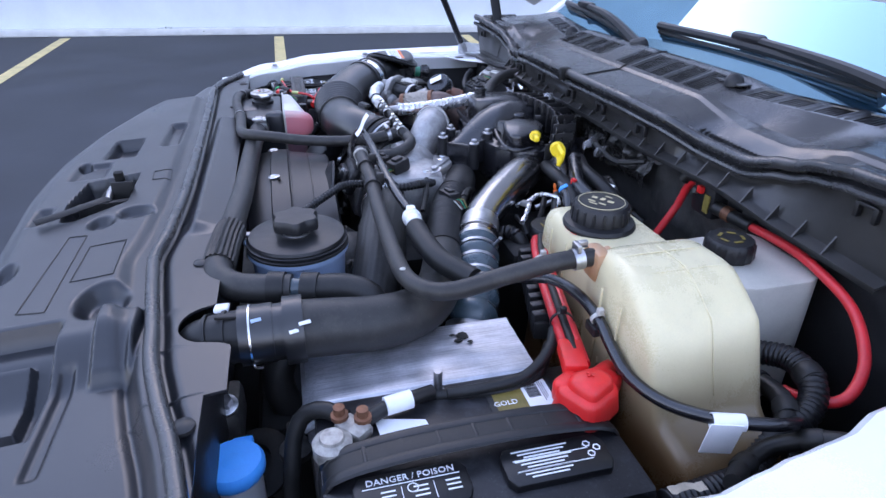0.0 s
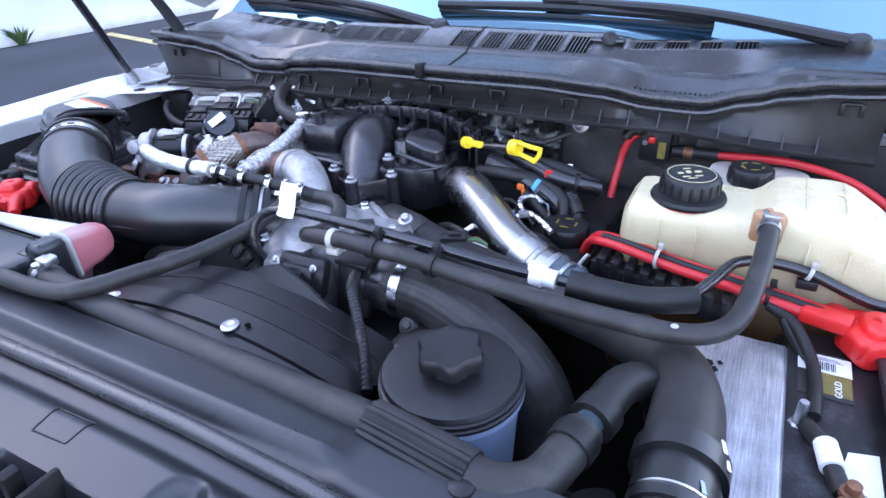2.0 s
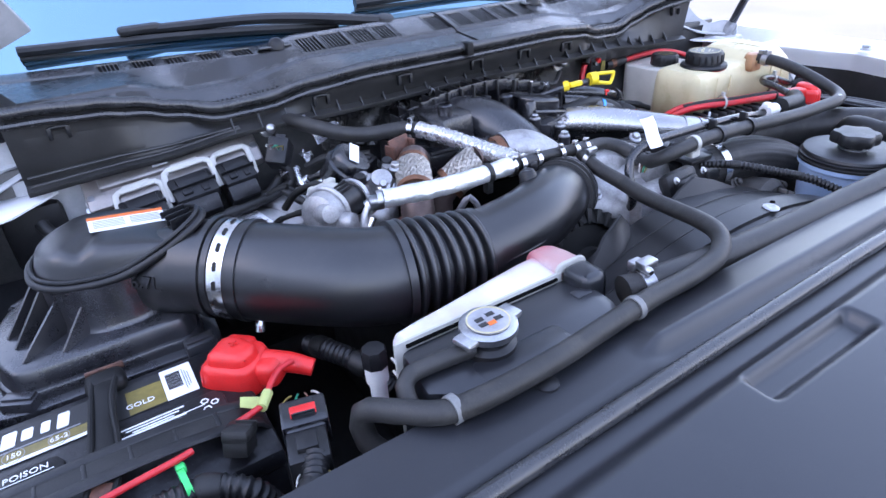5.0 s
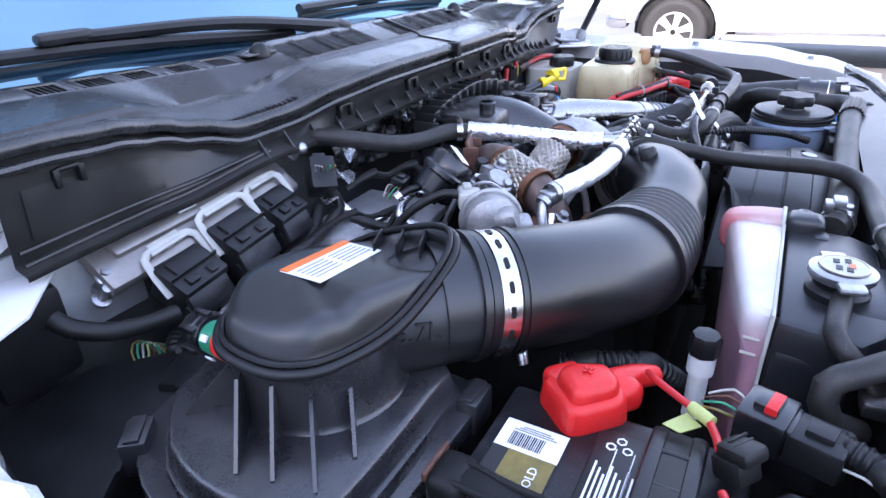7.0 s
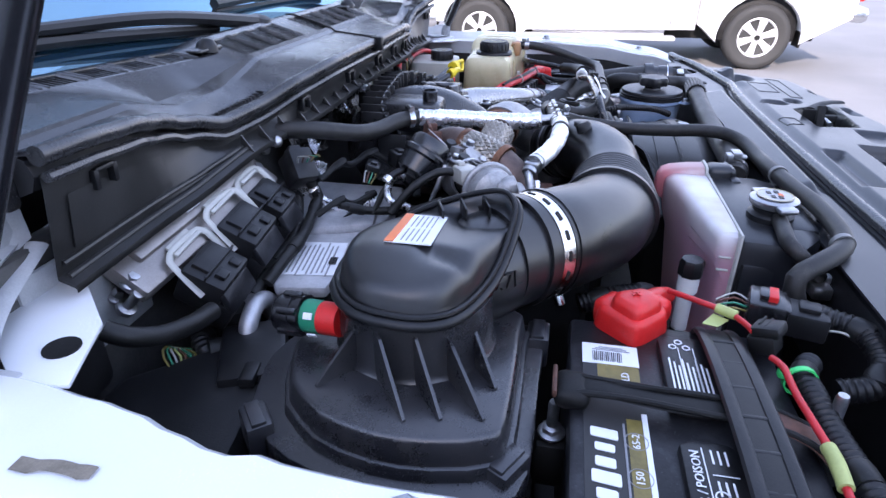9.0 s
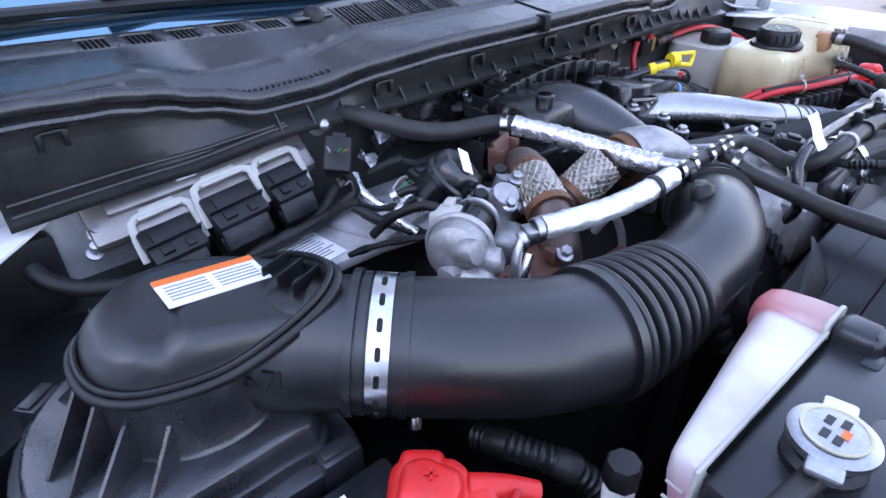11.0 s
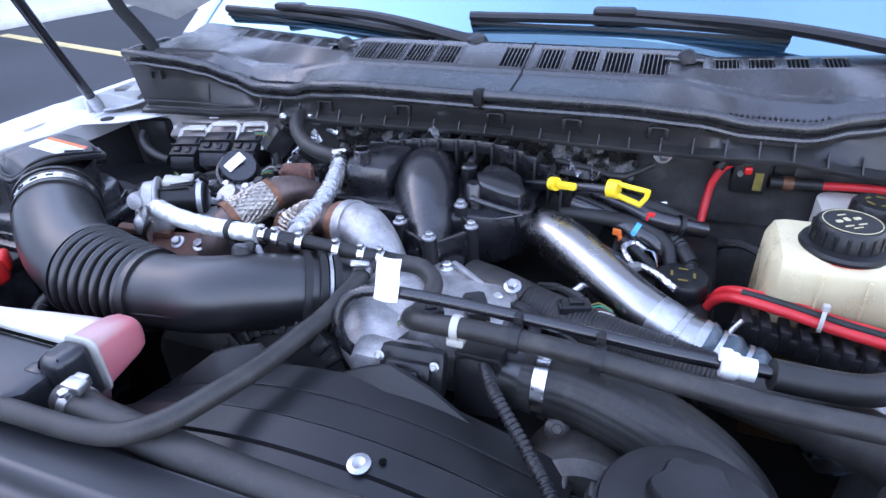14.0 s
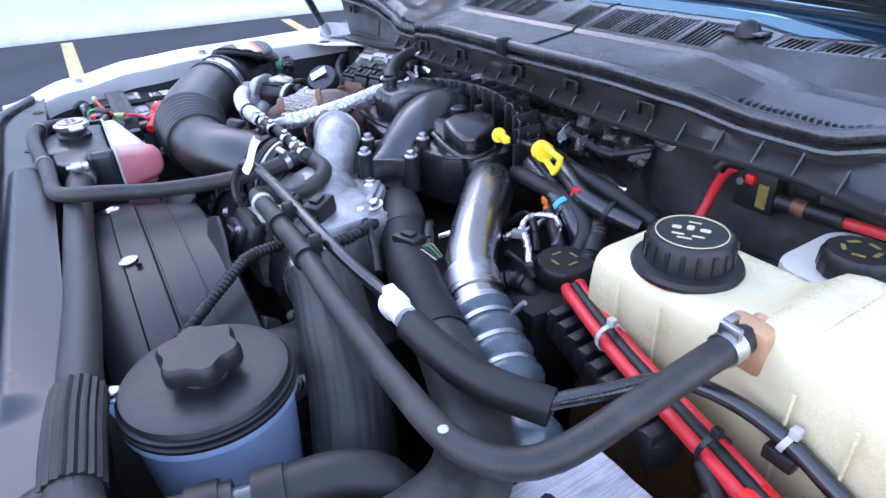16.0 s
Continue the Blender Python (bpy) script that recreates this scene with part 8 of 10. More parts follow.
def tank_loft():
    """Lofted tank: sections along x of (x, y front, y rear, z bottom, z top)."""
    secs = [(0.408, 0.40, 0.475, 1.02, 1.235), (0.411, 0.388, 0.488, 1.01, 1.255), (0.419, 0.379, 0.497, 1.0, 1.266), (0.43, 0.377, 0.499, 1.0, 1.268), (0.545, 0.377, 0.502, 1.0, 1.268), (0.557, 0.377, 0.502, 1.0, 1.267), (0.567, 0.375, 0.505, 1.0, 1.272), (0.582, 0.370, 0.508, 1.0, 1.287), (0.596, 0.365, 0.508, 1.0, 1.2915), (0.64, 0.362, 0.508, 1.0, 1.2935), (0.657, 0.362, 0.508, 1.0, 1.292), (0.668, 0.362, 0.507, 1.0, 1.2875), (0.697, 0.363, 0.505, 1.0, 1.269), (0.706, 0.364, 0.504, 1.0, 1.262), (0.713, 0.366, 0.502, 1.0, 1.250), (0.724, 0.368, 0.50, 1.0, 1.218), (0.735, 0.371, 0.498, 1.0, 1.188), (0.740, 0.372, 0.497, 1.0, 1.177), (0.748, 0.374, 0.496, 1.0, 1.169), (0.767, 0.376, 0.493, 1.0, 1.163), (0.785, 0.381, 0.49, 1.0, 1.150), (0.797, 0.390, 0.485, 1.0, 1.128), (0.803, 0.405, 0.475, 1.02, 1.10)]
    bm = bmesh.new()
    rows = []
    for x, y0, y1, z0, z1 in secs:
        cy, cz, hy, hz = (y0 + y1) / 2, (z0 + z1) / 2, (y1 - y0) / 2, (z1 - z0) / 2
        row = []
        n = 56
        for i in range(n):
            a = 2 * math.pi * (i + 0.5) / n
            ca, sa = math.cos(a), math.sin(a)
            r = 0.022
            px = max(-1, min(1, 1.55 * ca))
            px, pz = (abs(ca) ** 0.20) * (1 if ca > 0 else -1), (abs(sa) ** 0.20) * (1 if sa > 0 else -1)
            flare = 1 + 0.26 * max(0, (1.185 - (cz + hz * pz)) / 0.17) - 0.07 * max(0, (cz + hz * pz - 1.20) / 0.085)
            row.append(bm.verts.new((x, cy + hy * px * flare, cz + hz * pz)))
        rows.append(row)
    for a, b in zip(rows, rows[1:]):
        for i in range(len(a)):
            bm.faces.new((a[i], a[(i + 1) % len(a)], b[(i + 1) % len(a)], b[i]))
    bm.faces.new(rows[0][::-1])
    bm.faces.new(rows[-1])
    bmesh.ops.recalc_face_normals(bm, faces=bm.faces[:])
    return bm


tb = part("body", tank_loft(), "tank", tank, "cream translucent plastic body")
for x, z in ((0.46, 1.255), (0.505, 1.255), (0.625, 1.262), (0.665, 1.262)):
    y0 = 0.374 if x < 0.55 else 0.3605
    part("mould_seam", tube([(x, y0, z), (x, y0 - 0.001, z - 0.06), (x + 0.002, y0 - 0.004, z - 0.13)], 0.0015, 6), "tank", tb)
for x, zt in ((0.615, 1.2930), (0.655, 1.2925), (0.50, 1.2685)):
    part("mould_seam", tube([(x, 0.385, zt - 0.002), (x, 0.40, zt), (x, 0.47, zt), (x, 0.485, zt - 0.002)], 0.0009, 6), "tank", tb)
part("mould_seam", tube([(0.60, 0.438, 1.2920), (0.64, 0.438, 1.2938), (0.66, 0.438, 1.2918), (0.70, 0.438, 1.2672), (0.712, 0.438, 1.2530), (0.735, 0.438, 1.1890)], 0.0012, 6), "tank", tb)
part("port", join(box((0.580, 0.376, 1.268), (0.036, 0.02, 0.038), 0.006), turned([(0.009, 0), (0.009, 0.03)], (0.579, 0.392, 1.278), (0, -1, -0.25), 16)), tank_material("rusty stained plastic", (0.46, 0.26, 0.14), (0.38, 0.19, 0.09), 1.25, 1.27), tank, "rust stained hose port")
part("max_mark", lettering("MAX", 0.019, Matrix.Translation((0.660, 0.3555, 1.175)) @ Matrix(((1, 0, 0), (0, 0.06, -1), (0, 1, 0.06))).to_4x4(), 0.0012), "tank", tank, "moulded level mark")
tc = part("filler_cap", turned([(0.046, 0.0), (0.047, 0.004), (0.045, 0.008), (0.037, 0.010), (0.036, 0.030), (0.033, 0.0335), (0.0, 0.034)], (0.484, 0.428, 1.266), seg=72), "plastic", tank, "black screw cap with yellow print")
part("cap_seal", ring((0.484, 0.428, 1.2655), (0, 0, 1), 0.040, 0.003, 0.004, 36), "red", tc)
for k in range(18):
    a = 2 * math.pi * k / 18
    part("grip", box((0.484 + 0.0365 * math.cos(a), 0.428 + 0.0365 * math.sin(a), 1.286), (0.003, 0.004, 0.018), 0.001, pose(0, 0, 0, 0, 0, math.degrees(a))), "plastic", tc)
part("yellow_ring", ring((0.484, 0.428, 1.3004), (0, 0, 1), 0.0290, 0.0008, 0.0009, 40), "print", tc)
for dx, dy, w, h in ((-0.013, 0.004, 0.009, 0.006), (-0.002, 0.006, 0.007, 0.009), (0.010, 0.005, 0.010, 0.006), (-0.010, -0.008, 0.012, 0.0025), (0.006, -0.008, 0.012, 0.0025), (-0.004, -0.014, 0.014, 0.002), (0.000, 0.017, 0.012, 0.002)):
    part("symbol", prism([(0.484 + dx * 0.87 - dy * 0.5 + q, 0.428 + dx * 0.5 + dy * 0.87 + r) for q, r in rounded(0, 0, w * 0.85, h * 0.85, min(w, h) * 0.25, 2, 30)], 1.2999, 1.3007, 0), "print", tc)
tank2 = thing("clutch_fluid_tank", (0.57, 0.6, 1.05), "milky grey plastic reservoir with a black cap", "fluid tank")
part("body", prism(rounded(0.563, 0.602, 0.140, 0.125, 0.03), 1.06, 1.236, 0.0042), "tank2", tank2, "milky grey body")
c2 = part("cap", turned([(0.031, 0), (0.032, 0.003), (0.031, 0.02), (0.028, 0.024), (0, 0.0245)], (0.552, 0.580, 1.238), seg=48, lobes=(16, 0.05)), "plastic", tank2, "black screw cap with yellow print")
for k in range(5):
    part("print_line", box((0.552 + 0.014 * math.cos(1.256 * k), 0.580 + 0.014 * math.sin(1.256 * k), 1.2630), (0.011, 0.004, 0.0006), 0, pose(0, 0, 0, 0, 0, 72 * k + 90)), "gold", c2)
part("bracket", box((0.515, 0.555, 1.205), (0.03, 0.012, 0.05), 0.004), "white", tank2)
wash = thing("washer_bottle", (0.655, -0.04, 0.95), "washer filler neck with a bright blue cap", "washer bottle")
part("neck", turned([(0.026, 0), (0.026, 0.165), (0.029, 0.17)], (0.655, -0.042, 0.957), seg=28), "white", wash, "milky filler neck")
wc = part("blue_cap", turned([(0.029, 0.0), (0.031, 0.004), (0.031, 0.012), (0.028, 0.017), (0.024, 0.0168), (0.0, 0.015)], (0.655, -0.042, 1.122), seg=40), "blue", wash, "bright blue washer cap")
part("tab", box((0.628, -0.034, 1.131), (0.016, 0.022, 0.010), 0.003), "blue", wc)
part("emblem", box((0.655, -0.042, 1.1372), (0.03, 0.022, 0.0012), 0.0004, pose(0, 0, 0, 0, 0, 35)), "blue", wc)


# ---- batteries ----
def battery(name, m, label, cy=0.0, sy=-0.065, full=True):
    """A car battery with its long side along the local x, terminals on the local +y side."""
    e = thing(name, (0, 0, 0), label, "battery")
    P = lambda nm, bm, mt, par, lb="": part(nm, bm, mt, par, lb)
    P("case", join(box((0, 0, 0.085), (0.290, 0.182, 0.17), 0.006), box((0, 0, 0.181), (0.294, 0.186, 0.022), 0.006)), "battery", e, "black scuffed plastic case")
    up = Matrix.Translation((0, cy, 0))
    for sx in (-1, 1):
        c = P("vent_cover", moved(prism([(sx * 0.068 - 0.052, -0.012), (sx * 0.068 - 0.046, -0.022), (sx * 0.068 + 0.046, -0.022), (sx * 0.068 + 0.052, -0.012), (sx * 0.068 + 0.052, 0.012), (sx * 0.068 + 0.046, 0.022), (sx * 0.068 - 0.046, 0.022), (sx * 0.068 - 0.052, 0.012)], 0.19, 0.200, 0.002), up), "plastic", e, "black vent cover with white print")
        if sx < 0:
            P("heading", lettering("DANGER / POISON", 0.0095, up @ pose(sx * 0.068, 0.0125, 0.2006), 0.0003), "label", c, "white printed words")
            P("rule", moved(box((sx * 0.068, 0.0068, 0.2004), (0.088, 0.0008, 0.0006), 0), up), "label", c)
            for j in range(3):
                for r in range(3):
                    P("print_line", moved(box((sx * 0.068 - 0.022 + 0.029 * j, 0.0005 - 0.005 * r, 0.2004), (0.013, 0.0014, 0.0006), 0), up), "label", c)
                if j:
                    P("rule", moved(box((sx * 0.068 - 0.036 + 0.029 * j - 0.003, -0.006, 0.2004), (0.0006, 0.018, 0.0006), 0), up), "label", c)
            P("sign_ring", moved(ring((sx * 0.068, 0.000, 0.2004), (0, 0, 1), 0.0042, 0.0006, 0.0009, 20), up), "label", c)
        else:
            for r in range(9):
                P("print_line", moved(box((sx * 0.068 - 0.012, 0.0155 - 0.0038 * r, 0.2004), (0.056 - 0.010 * (r % 3), 0.0015, 0.0006), 0), up), "label", c)
            P("rule", moved(box((sx * 0.068 - 0.004, 0.0055, 0.2004), (0.075, 0.0007, 0.0006), 0), up), "label", c)
            P("rule", moved(box((sx * 0.068 - 0.004, -0.0075, 0.2004), (0.075, 0.0007, 0.0006), 0), up), "label", c)
            for j in range(3):
                P("sign_ring", moved(ring((sx * 0.068 + 0.034 + 0.008 * (j % 2), 0.010 - 0.006 * j, 0.2004), (0, 0, 1), 0.0028, 0.0006, 0.0012, 6), up), "label", c)
    def rail(y):
        return [(-0.147, y, 0.150), (-0.143, y, 0.190), (-0.125, y, 0.204), (-0.07, y, 0.212), (0, y, 0.214), (0.07, y, 0.212), (0.125, y, 0.204), (0.143, y, 0.190), (0.147, y, 0.150)]
    h = P("carry_strap", sweep(smooth_path(rail(sy - 0.0135), 0.01), 0.0062, 8, squash=0.5), "plastic", e, "black ribbed carry strap")
    P("strap_edge", sweep(smooth_path(rail(sy + 0.0135), 0.01), 0.0062, 8, squash=0.5), "plastic", h)
    P("strap_web", sweep(smooth_path(rail(sy), 0.01), 0.016, 8, squash=0.10), "rubber", h)
    for k in range(7):
        x = -0.105 + 0.035 * k
        P("strap_rib", box((x, sy, 0.2135 - 0.5 * x * x), (0.004, 0.027, 0.005), 0.001), "plastic", h)
    gl = P("battery_label", box((-0.02 if full else 0.07, 0.056, 0.1926), (0.19 if full else 0.075, 0.050, 0.0008), 0), "ink", e, "black, gold and white battery label")
    P("barcode_field", box((0.088, 0.056, 0.1932), (0.030, 0.050, 0.0008), 0), "label", gl)
    for k in range(16):
        P("bar", box((0.084, 0.046 + 0.0017 * k, 0.1938), (0.014, 0.0010 if k % 3 else 0.0005, 0.0006), 0), "ink", gl)
    for k in range(3):
        P("print_line", box((0.0935 + 0.0022 * k, 0.055, 0.1938), (0.0009, 0.034 - 0.006 * k, 0.0006), 0), "greyink", gl)
    P("gold_patch", box((0.056, 0.050, 0.1930), (0.034, 0.036, 0.0008), 0), "gold", gl)
    P("grade", lettering("GOLD", 0.0095, pose(0.050, 0.044, 0.1936), 0.0003), "label", gl)
    if full:
        for k, (w_, h_) in enumerate(((0.015, 0.021), (0.006, 0.017), (0.012, 0.015), (0.015, 0.021), (0.012, 0.015), (0.010, 0.015), (0.013, 0.021))):
            P("brand_shape", prism([(-0.104 + 0.0148 * k + q * 0.9 + 0.12 * r, 0.0655 + r) for q, r in rounded(0, 0, w_ * 0.86, h_, 0.0018)], 0.1930, 0.1938, 0), "label", gl)
        P("small_print", box((-0.052, 0.0500, 0.1932), (0.100, 0.0016, 0.0008), 0), "greyink", gl)
        P("gold_band", box((-0.052, 0.0415, 0.1932), (0.112, 0.0120, 0.0008), 0), "gold", gl)
        for n, wd in enumerate(("850", "150", "65-2")):
            P("rating", lettering(wd, 0.0085, pose(-0.092 + 0.036 * n, 0.0415, 0.1938), 0.0003), "label", gl)
            P("rating_ring", ring((-0.092 + 0.036 * n, 0.0415, 0.1936), (0, 0, 1), 0.0085, 0.0006, 0.0006, 24), "greyink", gl)
        P("white_band", box((-0.048, 0.0330, 0.1932), (0.120, 0.0042, 0.0008), 0), "label", gl)
    e.matrix_world = m
    for o in e.children_recursive:
        if o.parent == e:
            o.matrix_parent_inverse = Matrix.Identity(4)
    return e


battery("battery", pose(-0.748, 0.125, 0.995, 0, 0, 0), "black scuffed car battery with gold label and red terminal cover", -0.010, -0.043)
battery("battery", pose(0.716, 0.188, 0.973, 0, 0, 90), "black scuffed car battery with corroded terminal and red cover", -0.044, -0.006, False)


def terminal_cover(loc, rz, sc=1.0):
    e = thing("terminal_cover", loc, "bright red plastic battery terminal cover", "terminal cover", "battery terminal covers")
    m = Matrix.Translation(loc) @ pose(0, 0, 0, 0, 0, rz) @ Matrix.Scale(sc, 4)
    bm = join(prism([(-0.030, -0.024), (-0.022, -0.030), (0.024, -0.031), (0.034, -0.018), (0.034, 0.018), (0.022, 0.030), (-0.022, 0.029), (-0.030, 0.020)], -0.004, 0.031, 0.007, 0.88, 3), prism([(-0.022, -0.022), (0.020, -0.024), (0.028, -0.012), (0.028, 0.008), (-0.004, 0.022), (-0.020, 0.014)], 0.020, 0.043, 0.007, 0.86, 3), box((0.036, 0.0, 0.014), (0.030, 0.034, 0.028), 0.009, seg=3), box((-0.004, 0.022, 0.018), (0.034, 0.022, 0.030), 0.008, seg=3))
    part("shell", moved(bm, m), "red", e)
    part("nozzle", moved(tube([(0.03, 0.006, 0.018), (0.055, 0.008, 0.017), (0.078, 0.010, 0.010)], 0.0125, 14, r2=0.009), m), "red", e)
    part("plus_mark", moved(join(box((0.004, 0, 0.0445), (0.010, 0.002, 0.0012), 0), box((0.004, 0, 0.0445), (0.002, 0.010, 0.0012), 0)), m), "red", e)
    part("lead_post", moved(turned([(0.012, -0.016), (0.010, 0.0)], (-0.012, -0.01, 0), seg=14), m), "lead", e, "lead post")
    return e


terminal_cover((-0.606, 0.160, 1.179), -42, 1.0)
terminal_cover((0.702, 0.312, 1.170), 120, 0.95)
neg = thing("negative_terminal", (0.685, 0.065, 1.165), "corroded lead terminal with a black cable", "battery terminal")
part("clamp", join(turned([(0.019, 0), (0.019, 0.014), (0.012, 0.018), (0.011, 0.021), (0, 0.021)], (0.694, 0.056, 1.164), seg=24), box((0.676, 0.078, 1.172), (0.035, 0.022, 0.014), 0.004, pose(0, 0, 0, 0, 0, 40))), "lead", neg, "corroded grey lead clamp")
for p in ((0.672, 0.088, 1.178), (0.664, 0.066, 1.178)):
    part("bolt", turned([(0.009, 0), (0.009, 0.005), (0.006, 0.006), (0.006, 0.014), (0, 0.015)], p, seg=10), "copper", neg, "rusty bolt")
part("cable", tube([(0.660, 0.072, 1.172), (0.648, 0.055, 1.176), (0.640, 0.035, 1.170), (0.646, 0.020, 1.150), (0.668, 0.012, 1.10), (0.68, 0.01, 1.02)], 0.009, 14), "rubber", neg, "black ground cable")
part("strap", tube([(0.668, 0.092, 1.174), (0.660, 0.115, 1.178), (0.655, 0.135, 1.178), (0.642, 0.165, 1.172)], 0.008, 12), "rubber", neg)
part("tape_wrap", tube([(0.660, 0.112, 1.179), (0.655, 0.140, 1.179)], 0.010, 12), "label", neg, "pale tape")
part("paper", prism([(0.663, 0.100), (0.676, 0.150), (0.700, 0.156), (0.700, 0.104)], 1.1668, 1.1680, 0), "label", neg)
for (x, y, z), nm in (((0.636, 0.173, 1.150), "driver"), ((-0.728, 0.229, 1.140), "a"), ((-0.718, 0.012, 1.175), "b")):
    s = thing("hold_down_stud", (x, y, z), "plated threaded stud with a nut", "stud", "battery hold-down studs")
    part("stud", turned([(0.005, 0), (0.005, 0.040), (0.004, 0.043), (0, 0.043)], (x, y, z), seg=12), "zinc", s)
    part("nut", join(bolt((x, y, z + 0.008), (0, 0, 1), 0.009, 0.008, 1.35)), "zinc", s)
    part("foot", box((x, y, z - 0.02), (0.03, 0.03, 0.05), 0.008), "dark", s)
hd = thing("battery_hold_down", (-0.73, 0.15, 1.19), "rusty black battery hold-down bar", "hold-down bar")
part("bar", sweep(smooth_path([(-0.722, 0.222, 1.196), (-0.724, 0.195, 1.201), (-0.730, 0.15, 1.2005), (-0.733, 0.10, 1.2005), (-0.737, 0.065, 1.201), (-0.752, 0.035, 1.197), (-0.768, 0.018, 1.180)], 0.008), 0.012, 10, squash=0.22), "dark", hd)
for o in (-0.011, 0.011):
    part("bar_edge", tube([(-0.722 + o, 0.214, 1.200), (-0.728 + o * 0.8, 0.17, 1.2035), (-0.732 + o, 0.11, 1.203), (-0.738 + o, 0.065, 1.2035), (-0.753 + o, 0.035, 1.199), (-0.768 + o, 0.018, 1.182)], 0.0028, 8), "dark", hd)
part("rust_end", sweep(smooth_path([(-0.737, 0.066, 1.2025), (-0.752, 0.036, 1.1985), (-0.769, 0.017, 1.181)], 0.006), 0.0125, 10, squash=0.22), "rust", hd, "rusty end")
kn = part("knuckle", box((-0.722, 0.216, 1.193), (0.038, 0.030, 0.020), 0.009, seg=3), "dark", hd, "square black knuckle")
part("rust_edge", box((-0.720, 0.2305, 1.199), (0.036, 0.004, 0.008), 0.0015), "rust", kn)
hd = thing("battery_hold_down", (0.65, 0.17, 1.165), "black battery hold-down bar", "hold-down bar")
part("bar", tube([(0.640, 0.165, 1.165), (0.648, 0.20, 1.166), (0.650, 0.25, 1.163), (0.64, 0.285, 1.165), (0.615, 0.31, 1.19)], 0.0065, 10), "rubber", hd)

# aluminium heat shield box
def shield(u, v):
    x = 0.512 + 0.118 * u
    y = 0.030 + 0.262 * v
    z = 1.166 - 0.010 * max(0, 1 - v / 0.07) ** 2 - 0.02 * max(0, (0.08 - u) / 0.08) ** 2 - 0.009 * max(0, (u - 0.92) / 0.08) ** 2 + 0.0004 * math.sin(u * 24)
    z -= 0.020 * max(0, 0.5 - v) * (1 - u)
    return Vector((x, y, z))


al = thing("heat_shield_box", (0.57, 0.16, 1.0), "stained oxidised aluminium heat shield box", "heat shield")
part("top", sheet(shield, span(0, 1, 150), span(0, 1, 30), 0.004), "brushed", al, "brushed stained aluminium top")
part("body", box((0.571, 0.161, 1.079), (0.116, 0.258, 0.16), 0.010), "brushed", al)
part("lip", tube([shield(1, v) + Vector((0.001, 0, -0.008)) for v in span(0, 1, 12)], 0.005, 8), "alu", al)
bm = bmesh.new()
rng = random.Random(8)
for cx, cy, r in ((0.548, 0.226, 0.011), (0.556, 0.218, 0.006), (0.560, 0.232, 0.004), (0.543, 0.214, 0.004)):
    bm.faces.new([bm.verts.new((cx + r * rng.uniform(0.5, 1.1) * math.cos(k * 0.7), cy + r * rng.uniform(0.5, 1.1) * math.sin(k * 0.7), 1.1675)) for k in range(9)])
part("stain", bm, "dark", al, "dark oil stain")
part("hook", tube([(0.632, 0.290, 1.148), (0.638, 0.286, 1.165), (0.640, 0.275, 1.158), (0.637, 0.20, 1.150), (0.636, 0.178, 1.160)], 0.0025, 8), "zinc", al)

# ---- cables, looms and small parts ----
cab = thing("positive_cable", (0.5, 0.35, 1.17), "pair of red battery cables in a black tray", "cable")
A = [(0.352, 0.42, 1.15), (0.366, 0.405, 1.185), (0.386, 0.385, 1.202), (0.43, 0.367, 1.206), (0.49, 0.350, 1.203), (0.55, 0.336, 1.202), (0.61, 0.323, 1.200), (0.665, 0.312, 1.196)]
part("red_cable", tube(A, 0.0062, 12), "redcable", cab)
part("red_cable", tube([(x + 0.004, y + 0.014, z + 0.002) for x, y, z in A], 0.0062, 12), "redcable", cab)
part("black_stripe", tube([(x + 0.002, y + 0.007, z + 0.005) for x, y, z in A[2:]], 0.005, 10), "rubber", cab, "black cable between the red ones")
part("tray", box((0.475, 0.352, 1.170), (0.19, 0.030, 0.026), 0.003, pose(0, 0, 0, 0, 0, -15)), "plastic", cab, "black slotted tray")
for k in range(9):
    part("tray_rib", box((0.395 + 0.02 * k, 0.374 - 0.0055 * k, 1.178), (0.012, 0.034, 0.028), 0.002), "plastic", cab)
part("boot", box((0.655, 0.318, 1.198), (0.05, 0.026, 0.018), 0.004, pose(0, 0, 0, 0, 0, -15)), "red", cab, "red boot")
for p in ((0.468, 0.361, 1.207), (0.598, 0.331, 1.204)):
    cable_tie(cab, p, (0.95, -0.25, 0), 0.013, "tie" if p[0] < 0.5 else "plastic")
part("black_lead", tube([(0.598, 0.322, 1.196), (0.625, 0.305, 1.190), (0.645, 0.27, 1.175), (0.650, 0.22, 1.172), (0.648, 0.18, 1.172)], 0.0065, 10), "rubber", cab)
fz = thing("fusible_link_block", (0.405, 0.66, 1.23), "black fuse block with red and green caps on the firewall", "fuse block")
part("block", join(box((0.403, 0.662, 1.250), (0.05, 0.03, 0.055), 0.004), box((0.45, 0.672, 1.252), (0.03, 0.012, 0.04), 0.003)), "plastic", fz)
part("red_cap", box((0.398, 0.645, 1.262), (0.012, 0.010, 0.012), 0.003), "red", fz)
part("green_print", box((0.415, 0.6455, 1.245), (0.012, 0.002, 0.028), 0), "gold", fz)
part("post", turned([(0.0045, 0), (0.0045, 0.008)], (0.388, 0.648, 1.255), (0, -1, 0.3), 12), "grime", fz)
part("loop_cable", tube([(0.385, 0.655, 1.271), (0.366, 0.652, 1.262), (0.354, 0.65, 1.238), (0.350, 0.645, 1.215), (0.346, 0.62, 1.167), (0.344, 0.58, 1.094)], 0.0062, 12), "redcable", fz, "red cable loop")
part("loop_boot", tube([(0.392, 0.657, 1.272), (0.365, 0.648, 1.273), (0.356, 0.643, 1.262)], 0.009, 12), "rubber", fz)
